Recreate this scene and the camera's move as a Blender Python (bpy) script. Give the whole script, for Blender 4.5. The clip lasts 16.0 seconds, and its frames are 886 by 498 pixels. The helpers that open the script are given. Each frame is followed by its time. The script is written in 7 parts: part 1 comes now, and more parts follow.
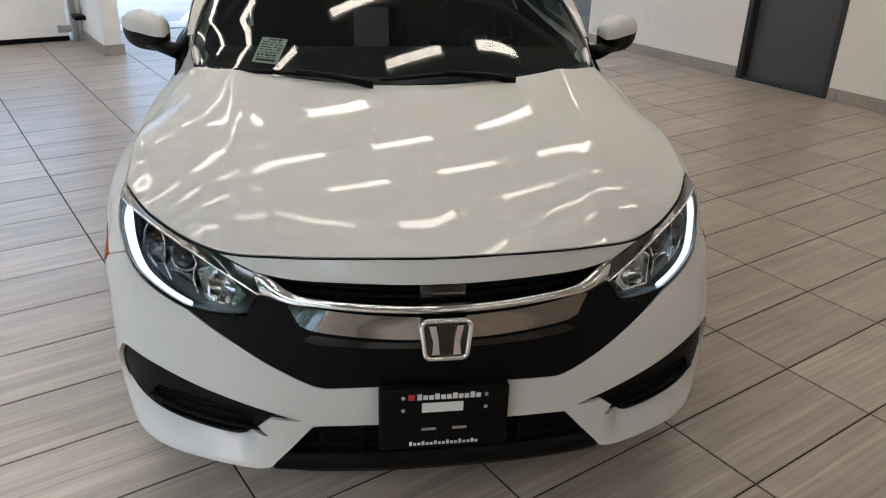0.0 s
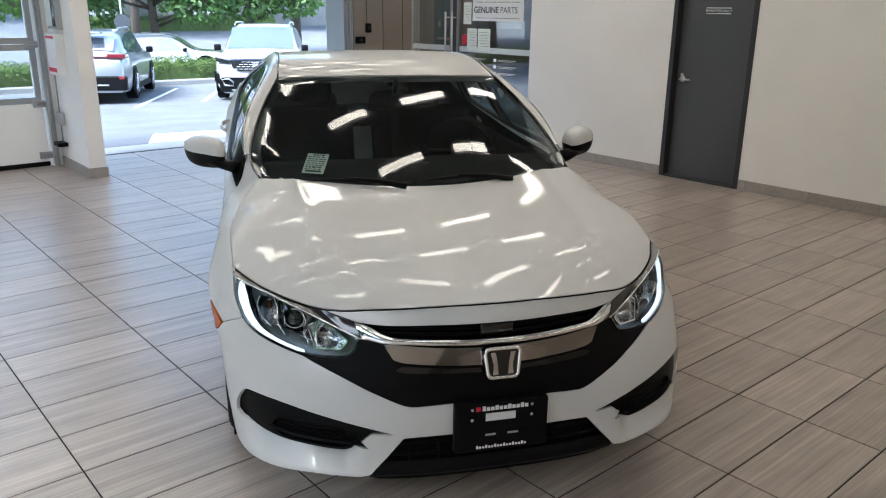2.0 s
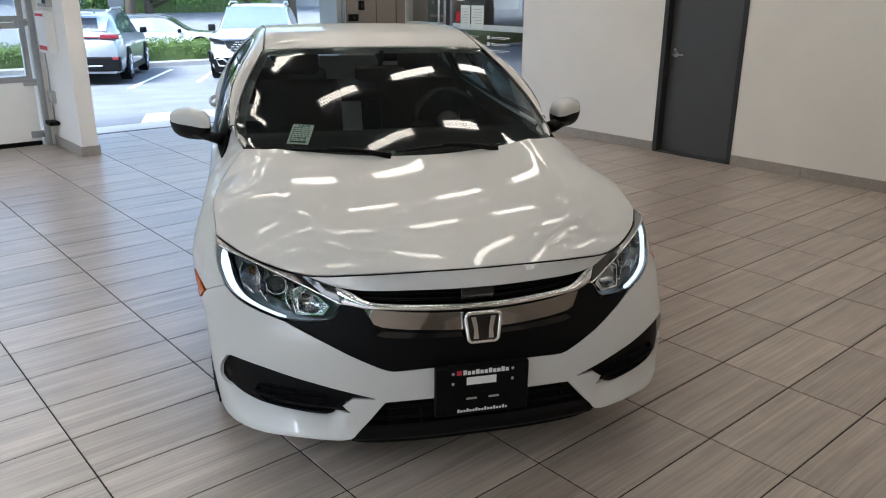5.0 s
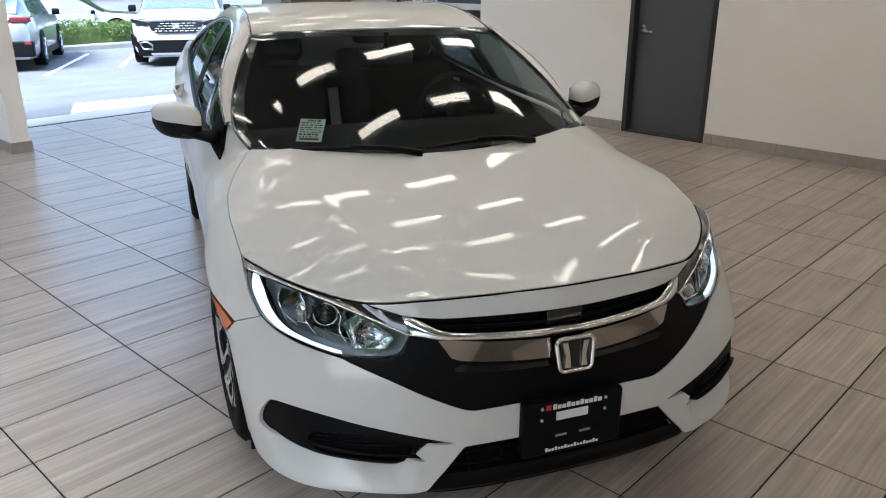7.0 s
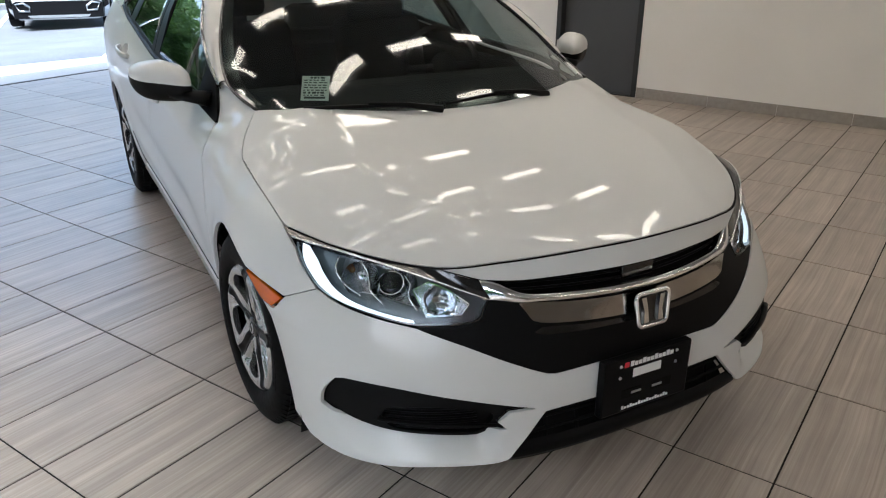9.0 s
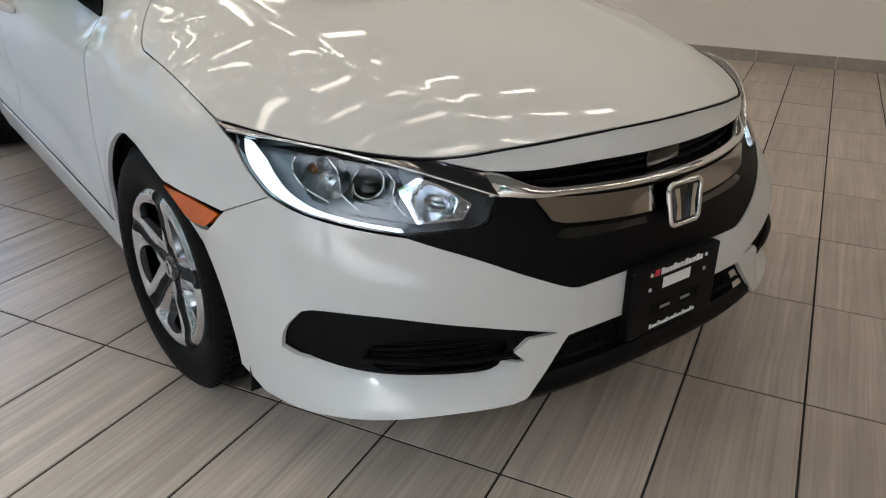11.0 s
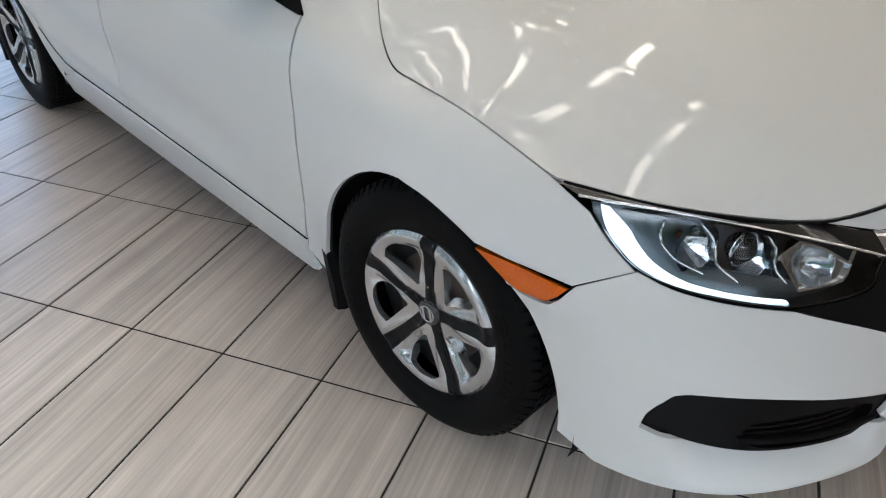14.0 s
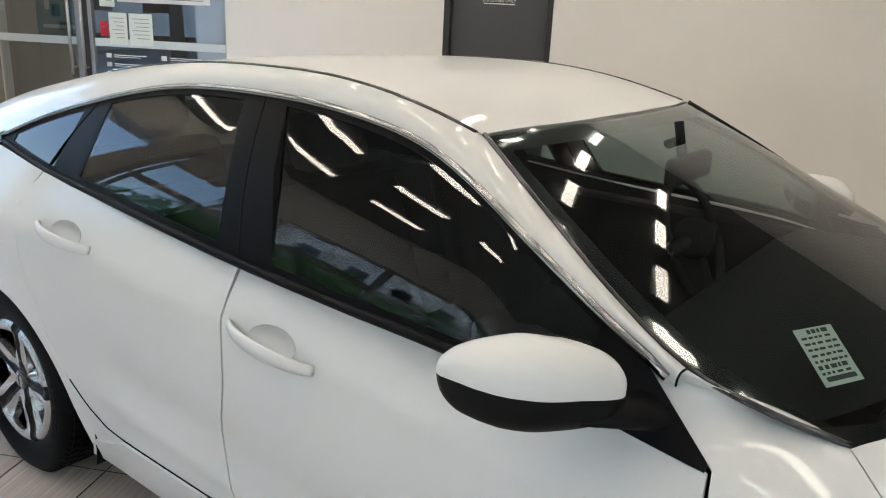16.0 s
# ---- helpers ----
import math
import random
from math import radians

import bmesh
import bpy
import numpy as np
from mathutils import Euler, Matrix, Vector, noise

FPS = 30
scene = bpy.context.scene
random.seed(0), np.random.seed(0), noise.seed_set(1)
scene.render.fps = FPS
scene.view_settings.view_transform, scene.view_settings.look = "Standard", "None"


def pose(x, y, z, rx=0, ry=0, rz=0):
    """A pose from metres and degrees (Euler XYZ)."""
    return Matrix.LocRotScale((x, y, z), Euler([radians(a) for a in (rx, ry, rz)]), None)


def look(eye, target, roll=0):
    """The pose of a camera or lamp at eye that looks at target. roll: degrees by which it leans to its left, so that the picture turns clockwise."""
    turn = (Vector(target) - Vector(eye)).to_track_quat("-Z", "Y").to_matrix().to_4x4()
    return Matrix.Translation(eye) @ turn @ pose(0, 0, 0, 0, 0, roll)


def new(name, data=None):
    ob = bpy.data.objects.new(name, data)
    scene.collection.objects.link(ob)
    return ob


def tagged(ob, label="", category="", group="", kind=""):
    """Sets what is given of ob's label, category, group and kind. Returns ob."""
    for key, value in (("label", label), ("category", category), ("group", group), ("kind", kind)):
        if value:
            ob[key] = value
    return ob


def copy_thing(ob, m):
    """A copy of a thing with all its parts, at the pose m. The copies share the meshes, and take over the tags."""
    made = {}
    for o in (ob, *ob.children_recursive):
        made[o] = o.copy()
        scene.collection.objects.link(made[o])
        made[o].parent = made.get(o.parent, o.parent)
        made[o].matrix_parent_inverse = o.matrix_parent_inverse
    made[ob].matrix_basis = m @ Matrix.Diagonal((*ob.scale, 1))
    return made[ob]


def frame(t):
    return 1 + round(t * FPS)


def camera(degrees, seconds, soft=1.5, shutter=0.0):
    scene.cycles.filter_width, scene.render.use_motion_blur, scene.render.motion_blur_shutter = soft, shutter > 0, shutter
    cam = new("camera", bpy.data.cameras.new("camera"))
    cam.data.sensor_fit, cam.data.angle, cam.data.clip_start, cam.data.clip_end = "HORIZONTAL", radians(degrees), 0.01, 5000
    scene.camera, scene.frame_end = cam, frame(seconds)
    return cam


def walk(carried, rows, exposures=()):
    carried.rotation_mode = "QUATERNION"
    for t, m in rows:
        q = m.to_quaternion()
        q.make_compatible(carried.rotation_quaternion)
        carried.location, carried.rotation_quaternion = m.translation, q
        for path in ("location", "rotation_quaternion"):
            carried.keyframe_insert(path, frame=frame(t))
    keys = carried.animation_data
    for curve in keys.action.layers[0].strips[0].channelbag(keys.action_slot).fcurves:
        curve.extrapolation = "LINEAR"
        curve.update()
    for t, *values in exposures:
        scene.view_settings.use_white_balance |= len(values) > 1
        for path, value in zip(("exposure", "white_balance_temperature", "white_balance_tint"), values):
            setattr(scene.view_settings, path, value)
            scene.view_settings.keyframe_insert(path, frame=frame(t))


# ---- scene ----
cam = camera(59.6, 16.0, soft=1.1)
PATH = [
    (0, (-0.245, -1.501, 1.543), (0.028, 0.286, 0.688), 1.9),
    (0.5, (-0.368, -1.787, 1.619), (-0.058, 0.045, 0.879), 0.8),
    (1, (-0.599, -1.986, 1.584), (-0.22, -0.147, 0.896), 0.7),
    (1.5, (-0.687, -2.062, 1.602), (-0.263, -0.212, 0.97), 0.6),
    (2, (-0.728, -2.103, 1.651), (-0.263, -0.25, 1.059), 0.7),
    (2.5, (-0.741, -2.116, 1.637), (-0.257, -0.267, 1.048), 0.7),
    (3, (-0.729, -2.106, 1.608), (-0.241, -0.263, 1.005), 0.7),
    (3.2, (-0.727, -2.108, 1.591), (-0.233, -0.269, 0.98), 1.0),
    (5.3, (-0.673, -2.143, 1.602), (-0.21, -0.304, 0.967), 0.4),
    (5.5, (-0.745, -2.112, 1.595), (-0.272, -0.272, 0.968), 0.2),
    (6, (-0.92, -2.005, 1.597), (-0.399, -0.18, 0.967), 0.3),
    (6.5, (-0.972, -1.851, 1.583), (-0.397, -0.048, 0.935), 0.2),
    (7, (-0.99, -1.656, 1.586), (-0.349, 0.111, 0.902), 0.1),
    (7.5, (-1.1, -1.589, 1.55), (-0.375, 0.125, 0.816), 0.1),
    (8, (-1.255, -1.554, 1.547), (-0.449, 0.107, 0.78), 0.3),
    (8.2, (-1.281, -1.538, 1.545), (-0.457, 0.113, 0.773), 0.3),
    (10.3, (-1.492, -0.932, 1.39), (-0.48, 0.608, 0.612), 0.7),
    (10.5, (-1.472, -0.896, 1.28), (-0.428, 0.615, 0.487), 0.8),
    (11, (-1.415, -0.934, 1.187), (-0.288, 0.502, 0.369), 1.0),
    (11.5, (-1.342, -1.008, 1.313), (-0.17, 0.362, 0.447), 1.1),
    (12, (-1.333, -1.09, 1.46), (-0.193, 0.293, 0.571), -0.3),
    (12.5, (-1.456, -1.004, 1.461), (-0.355, 0.362, 0.502), -1.5),
    (13, (-1.66, -0.816, 1.449), (-0.554, 0.518, 0.45), -1.1),
    (13.5, (-1.694, -0.503, 1.413), (-0.58, 0.786, 0.365), -0.6),
    (14, (-1.803, -0.16, 1.414), (-0.659, 1.067, 0.326), 0.3),
    (14.5, (-1.955, 0.123, 1.395), (-0.777, 1.276, 0.263), 1.0),
    (15, (-1.926, 0.404, 1.384), (-0.642, 1.526, 0.338), 1.5),
    (15.5, (-1.904, 0.757, 1.459), (-0.471, 1.889, 0.643), 2.3),
    (16, (-1.893, 1.125, 1.539), (-0.356, 2.265, 0.959), 2.7),
]
# the camera's own exposure and white balance
STOPS = -0.08
EXPOSURES = [(0, 2.65, 6020, 9), (2, 2.55, 5820, 8), (5.5, 2.53, 5820, 8), (8, 2.55, 5920, 9), (10.5, 2.55, 6020, 8), (12, 2.7, 6120, 9), (14, 2.75, 5820, 8), (15, 2.85, 5870, 8), (16, 2.97, 6070, 8)]
walk(cam, [(t, look(eye, target, roll)) for t, eye, target, roll in PATH], [(t, e + STOPS, k, tint) for t, e, k, tint in EXPOSURES])

# ---- world, sun, lamps ----
world = bpy.data.worlds.new("sky")
scene.world = world
world.use_nodes = True
wn = world.node_tree.nodes
sky = wn.new("ShaderNodeTexSky")
sky.sky_type = "NISHITA"
sky.sun_disc = False
sky.sun_elevation, sky.sun_rotation = radians(48), radians(230)
sky.air_density, sky.dust_density = 1.2, 2.0
world.node_tree.links.new(sky.outputs[0], wn["Background"].inputs[0])
wn["Background"].inputs[1].default_value = 0.15
sun = new("sun", bpy.data.lights.new("sun", "SUN"))
sun.data.energy, sun.data.angle, sun.data.color = 2.5, radians(25), (0.86, 0.94, 1.0)
# a veiled sun stands beyond the side windows
sun.matrix_world = look((0, 0, 20), (6.5, 5.45, 20 - 8.48 * math.tan(radians(48))))

# ---- materials ----
def mat(name, color, rough=0.5, metal=0.0, grain=0.0, scale=40.0, bump=0.0, stain=0.0, coat=0.0, spread=0.0, ior=1.5):
    """A principled material with fine grain, broad stains and a little relief, in metres."""
    m = bpy.data.materials.new(name)
    m.use_nodes = True
    t = m.node_tree
    b = t.nodes["Principled BSDF"]
    b.inputs["Base Color"].default_value = (*color, 1)
    b.inputs["Roughness"].default_value = rough
    b.inputs["Metallic"].default_value = metal
    b.inputs["IOR"].default_value = ior
    if coat:
        b.inputs["Coat Weight"].default_value = coat
        b.inputs["Coat Roughness"].default_value = 0.02
    if grain or stain or bump or spread:
        tc = t.nodes.new("ShaderNodeTexCoord")
        fine = t.nodes.new("ShaderNodeTexNoise")
        fine.inputs["Scale"].default_value = scale
        fine.inputs["Detail"].default_value = 5
        t.links.new(tc.outputs["Object"], fine.inputs["Vector"])
        broad = t.nodes.new("ShaderNodeTexNoise")
        broad.inputs["Scale"].default_value = 1.3
        broad.inputs["Detail"].default_value = 3
        t.links.new(tc.outputs["Object"], broad.inputs["Vector"])
        def tone(src, amount, col):
            mr = t.nodes.new("ShaderNodeMapRange")
            mr.inputs[1].default_value, mr.inputs[2].default_value = 0.3, 0.7
            mr.inputs[3].default_value, mr.inputs[4].default_value = 1 - amount, 1 + amount
            t.links.new(src, mr.inputs[0])
            mul = t.nodes.new("ShaderNodeVectorMath")
            mul.operation = "SCALE"
            t.links.new(mr.outputs[0], mul.inputs["Scale"])
            if col is None:
                mul.inputs[0].default_value = color
            else:
                t.links.new(col, mul.inputs[0])
            return mul.outputs[0]
        c = tone(fine.outputs[0], grain, None)
        c = tone(broad.outputs[0], stain, c)
        if spread:
            oi = t.nodes.new("ShaderNodeObjectInfo")
            c = tone(oi.outputs["Random"], spread, c)
        t.links.new(c, b.inputs["Base Color"])
        rr = t.nodes.new("ShaderNodeMapRange")
        rr.inputs[3].default_value, rr.inputs[4].default_value = max(0.0, rough - 0.5 * (grain + stain) * rough), min(1, rough + 0.5 * (grain + stain) * rough)
        t.links.new(fine.outputs[0], rr.inputs[0])
        t.links.new(rr.outputs[0], b.inputs["Roughness"])
        if bump:
            bn = t.nodes.new("ShaderNodeBump")
            bn.inputs["Strength"].default_value = 0.6
            bn.inputs["Distance"].default_value = bump
            t.links.new(fine.outputs[0], bn.inputs["Height"])
            t.links.new(bn.outputs[0], b.inputs["Normal"])
    return m


def glow(name, color, strength):
    m = mat(name, (0.8, 0.8, 0.8), 0.4)
    b = m.node_tree.nodes["Principled BSDF"]
    b.inputs["Emission Color"].default_value = (*color, 1)
    b.inputs["Emission Strength"].default_value = strength
    return m


def glass(name, tint, ior=1.5, rough=0.0):
    """Thin glass: tinted see-through with a mirror sheen that grows at a slant."""
    m = bpy.data.materials.new(name)
    m.use_nodes = True
    t = m.node_tree
    t.nodes.clear()
    out = t.nodes.new("ShaderNodeOutputMaterial")
    mix = t.nodes.new("ShaderNodeMixShader")
    tr = t.nodes.new("ShaderNodeBsdfTransparent")
    tr.inputs[0].default_value = (*tint, 1)
    gl = t.nodes.new("ShaderNodeBsdfGlossy")
    gl.inputs["Roughness"].default_value = rough
    f0 = ((ior - 1) / (ior + 1)) ** 2
    lw = t.nodes.new("ShaderNodeLayerWeight")
    lw.inputs[0].default_value = 0.5
    pw = t.nodes.new("ShaderNodeMath")
    pw.operation = "POWER"
    pw.inputs[1].default_value = 5.0
    sheen = t.nodes.new("ShaderNodeMath")
    sheen.operation = "MULTIPLY_ADD"
    sheen.inputs[1].default_value, sheen.inputs[2].default_value = 1 - f0, f0
    t.links.new(lw.outputs["Facing"], pw.inputs[0])
    t.links.new(pw.outputs[0], sheen.inputs[0])
    t.links.new(sheen.outputs[0], mix.inputs[0])
    t.links.new(tr.outputs[0], mix.inputs[1])
    t.links.new(gl.outputs[0], mix.inputs[2])
    t.links.new(mix.outputs[0], out.inputs[0])
    return m


def tile_material():
    """Porcelain plank tile, warm grey-beige, with linear veins along its length."""
    m = mat("floor_tile", (0.42, 0.37, 0.32), 0.3)
    t = m.node_tree
    b = t.nodes["Principled BSDF"]
    tc = t.nodes.new("ShaderNodeTexCoord")
    oi = t.nodes.new("ShaderNodeObjectInfo")
    off = t.nodes.new("ShaderNodeVectorMath")
    off.operation = "MULTIPLY_ADD"
    off.inputs[1].default_value = (1, 1, 1)
    shift = t.nodes.new("ShaderNodeCombineXYZ")
    k = t.nodes.new("ShaderNodeMath")
    k.operation = "MULTIPLY"
    k.inputs[1].default_value = 37.0
    isl = t.nodes.new("ShaderNodeNewGeometry")
    both = t.nodes.new("ShaderNodeMath")
    both.operation = "ADD"
    t.links.new(oi.outputs["Random"], both.inputs[0])
    t.links.new(isl.outputs["Random Per Island"], both.inputs[1])
    one = t.nodes.new("ShaderNodeMath")
    one.operation = "FRACT"
    t.links.new(both.outputs[0], one.inputs[0])
    t.links.new(one.outputs[0], k.inputs[0])
    t.links.new(k.outputs[0], shift.inputs[0])
    t.links.new(k.outputs[0], shift.inputs[1])
    t.links.new(tc.outputs["Object"], off.inputs[0])
    t.links.new(shift.outputs[0], off.inputs[2])
    mp = t.nodes.new("ShaderNodeMapping")
    mp.inputs["Scale"].default_value = (1.0, 85.0, 1.0)
    t.links.new(off.outputs[0], mp.inputs[0])
    warp = t.nodes.new("ShaderNodeTexNoise")
    warp.inputs["Scale"].default_value = 1.6
    t.links.new(off.outputs[0], warp.inputs["Vector"])
    wob = t.nodes.new("ShaderNodeVectorMath")
    wob.operation = "MULTIPLY_ADD"
    wob.inputs[1].default_value = (0.0, 3.0, 0.0)
    t.links.new(warp.outputs["Color"], wob.inputs[0])
    t.links.new(mp.outputs[0], wob.inputs[2])
    veins = t.nodes.new("ShaderNodeTexNoise")
    veins.inputs["Scale"].default_value = 1.0
    veins.inputs["Detail"].default_value = 6
    veins.inputs["Roughness"].default_value = 0.65
    t.links.new(wob.outputs[0], veins.inputs["Vector"])
    ramp = t.nodes.new("ShaderNodeValToRGB")
    r = ramp.color_ramp
    r.elements[0].position, r.elements[0].color = 0.30, (0.293, 0.243, 0.207, 1)
    r.elements[1].position, r.elements[1].color = 0.70, (0.466, 0.402, 0.347, 1)
    e = r.elements.new(0.5)
    e.color = (0.382, 0.322, 0.274, 1)
    t.links.new(veins.outputs[0], ramp.inputs[0])
    hue = t.nodes.new("ShaderNodeMapRange")
    hue.inputs[3].default_value, hue.inputs[4].default_value = 0.9, 1.1
    t.links.new(one.outputs[0], hue.inputs[0])
    # broad streaks and cloudy wear over the veins
    wide = t.nodes.new("ShaderNodeMapping")
    wide.inputs["Scale"].default_value = (0.8, 11.0, 1.0)
    t.links.new(off.outputs[0], wide.inputs[0])
    streak = t.nodes.new("ShaderNodeTexNoise")
    streak.inputs["Scale"].default_value = 1.6
    streak.inputs["Detail"].default_value = 4
    t.links.new(wide.outputs[0], streak.inputs["Vector"])
    cloud = t.nodes.new("ShaderNodeTexNoise")
    cloud.inputs["Scale"].default_value = 4.5
    cloud.inputs["Detail"].default_value = 4
    t.links.new(off.outputs[0], cloud.inputs["Vector"])
    level = hue.outputs[0]
    for src, low_, high_ in ((streak.outputs[0], 0.84, 1.16), (cloud.outputs[0], 0.93, 1.07)):
        mr = t.nodes.new("ShaderNodeMapRange")
        mr.inputs[1].default_value, mr.inputs[2].default_value = 0.3, 0.7
        mr.inputs[3].default_value, mr.inputs[4].default_value = low_, high_
        t.links.new(src, mr.inputs[0])
        both2 = t.nodes.new("ShaderNodeMath")
        both2.operation = "MULTIPLY"
        t.links.new(level, both2.inputs[0])
        t.links.new(mr.outputs[0], both2.inputs[1])
        level = both2.outputs[0]
    mul = t.nodes.new("ShaderNodeVectorMath")
    mul.operation = "SCALE"
    t.links.new(ramp.outputs[0], mul.inputs[0])
    t.links.new(level, mul.inputs["Scale"])
    t.links.new(mul.outputs[0], b.inputs["Base Color"])
    rr = t.nodes.new("ShaderNodeMapRange")
    rr.inputs[3].default_value, rr.inputs[4].default_value = 0.22, 0.42
    t.links.new(veins.outputs[0], rr.inputs[0])
    t.links.new(rr.outputs[0], b.inputs["Roughness"])
    bn = t.nodes.new("ShaderNodeBump")
    bn.inputs["Strength"].default_value = 0.25
    bn.inputs["Distance"].default_value = 0.001
    t.links.new(veins.outputs[0], bn.inputs["Height"])
    t.links.new(bn.outputs[0], b.inputs["Normal"])
    return m


TILE = tile_material()
GROUT = mat("grout", (0.03, 0.027, 0.025), 0.95, grain=0.2, scale=90, ior=1.15)
WALL = mat("white_wall_paint", (0.87, 0.845, 0.81), 0.55, grain=0.02, scale=180, bump=0.0006, stain=0.03)
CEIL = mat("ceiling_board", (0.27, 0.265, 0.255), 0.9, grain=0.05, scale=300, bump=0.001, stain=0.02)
BASE = mat("grey_base_tile", (0.36, 0.33, 0.30), 0.35, grain=0.08, scale=30, stain=0.06)
DOOR = mat("charcoal_door_paint", (0.075, 0.078, 0.085), 0.45, grain=0.06, scale=120, bump=0.0002, stain=0.05)
FRAME = mat("black_steel_frame", (0.03, 0.031, 0.034), 0.45, grain=0.06, scale=90)
STEEL = mat("brushed_steel", (0.62, 0.62, 0.61), 0.28, 1.0, grain=0.05, scale=200)
ALU = mat("grey_aluminium", (0.45, 0.46, 0.46), 0.4, 0.9, grain=0.06, scale=80, stain=0.08)
PAINT = mat("white_car_paint", (0.62, 0.62, 0.61), 0.5, coat=0.48, ior=1.4)
BLACK = mat("black_textured_plastic", (0.004, 0.004, 0.0045), 0.5, grain=0.1, scale=500, bump=0.0002, ior=1.2)
GLOSSB = mat("gloss_black_plastic", (0.008, 0.008, 0.009), 0.12, coat=0.5)
# near-black: paints the shade in gaps and openings, and colours a few black parts
VOID = mat("black_and_gap_shade", (0.003, 0.003, 0.003), 0.9, grain=0.2, ior=1.3)
CHROME = mat("chrome", (0.82, 0.82, 0.82), 0.05, 1.0)
TRIMCHROME = mat("satin_chrome_trim", (0.34, 0.335, 0.33), 0.12, 1.0)
DARKCHROME = mat("dark_chrome", (0.5, 0.48, 0.46), 0.06, 1.0)
STRIPCHROME = mat("dark_chrome_strip", (0.20, 0.195, 0.19), 0.13, 1.0, grain=0.04, scale=200)
RUBBER = mat("tyre_rubber", (0.004, 0.004, 0.0043), 0.6, grain=0.15, scale=60, bump=0.0004, stain=0.15, ior=1.17)
SILVER = mat("silver_wheel_paint", (0.52, 0.525, 0.53), 0.27, 0.85, stain=0.06)
DARKSTEEL = mat("dark_steel_wheel", (0.03, 0.03, 0.03), 0.5, 0.4, stain=0.2, grain=0.1)
RUST = mat("brake_iron", (0.07, 0.05, 0.04), 0.7, 0.2, grain=0.3, scale=60, stain=0.3)
AMBER = mat("amber_lens", (0.55, 0.10, 0.001), 0.2, grain=0.1, scale=220, bump=0.0008)
WINDSCREEN = glass("windscreen_glass", (0.62, 0.69, 0.67), 1.6)
SIDEGLASS = glass("tinted_side_glass", (0.26, 0.33, 0.32), 1.6)
PILLAR = mat("satin_black_pillar", (0.006, 0.006, 0.0065), 0.4, grain=0.05, scale=300, ior=1.14)
LENS = glass("clear_lamp_lens", (0.93, 0.95, 0.96), 1.4)
PANE = glass("window_pane", (0.95, 0.97, 0.97), 1.45)
DRL = glow("daylight_strip", (0.74, 0.90, 1.0), 0.28)
CABIN = mat("dark_cabin_trim", (0.012, 0.012, 0.013), 0.8, grain=0.1, scale=200, ior=1.2)
CLOTH = mat("black_seat_cloth", (0.012, 0.012, 0.013), 0.9, grain=0.15, scale=300, ior=1.3)
PAPER = mat("paper", (0.74, 0.8, 0.74), 0.7, grain=0.03, scale=60)
INK = mat("dark_ink", (0.05, 0.06, 0.06), 0.7)
WHITEINK = mat("white_print", (0.8, 0.8, 0.8), 0.5)
RED = mat("red_print", (0.6, 0.02, 0.04), 0.4)
LED = glow("led_tube", (1.0, 0.86, 0.69), 2.6)
LAMPBACK = mat("lamp_housing", (0.10, 0.105, 0.11), 0.3, 0.6, grain=0.05, scale=150)
REFLECTOR = mat("bright_reflector", (0.55, 0.57, 0.60), 0.12, 1.0, grain=0.12, scale=90, bump=0.0016)
DIMAMBER = mat("dull_amber_bowl", (0.16, 0.06, 0.02), 0.25, 0.5)

# ---- mesh helpers ----
def thing(name, label, category, group="", kind="", at=None):
    ob = new(name)
    ob.empty_display_size = 0.1
    if at is not None:
        ob.matrix_world = at
    return tagged(ob, label, category, group, kind)


def finish(bm, name, material, smooth=True, parent=None, label=""):
    me = bpy.data.meshes.new(name)
    bm.to_mesh(me)
    bm.free()
    for m in material if isinstance(material, (list, tuple)) else [material]:
        me.materials.append(m)
    if smooth:
        for p in me.polygons:
            p.use_smooth = True
    ob = new(name, me)
    if parent is not None:
        ob.parent = parent
    if label:
        ob["label"] = label
    return ob


def part(name, bm, material, parent, label="", smooth=True):
    return finish(bm, name, material, smooth, parent, label)


def box(bm, x0, x1, y0, y1, z0, z1, bevel=0.0, m=None, mi=0):
    """An axis-aligned block with softened edges, added to bm."""
    r = bmesh.ops.create_cube(bm, size=1)
    vs = r["verts"]
    for v in vs:
        v.co = Vector((x0 + (v.co.x + 0.5) * (x1 - x0), y0 + (v.co.y + 0.5) * (y1 - y0), z0 + (v.co.z + 0.5) * (z1 - z0)))
    fs = list({f for v in vs for f in v.link_faces})
    if mi:
        for f in fs:
            f.material_index = mi
    if bevel:
        es = list({e for v in vs for e in v.link_edges})
        r = bmesh.ops.bevel(bm, geom=es, offset=bevel, segments=2, profile=0.5, affect="EDGES")
        vs = list({v for f in r["faces"] for v in f.verts} | {v for v in vs if v.is_valid})
    if m is not None:
        bmesh.ops.transform(bm, matrix=m, verts=vs)
    return vs


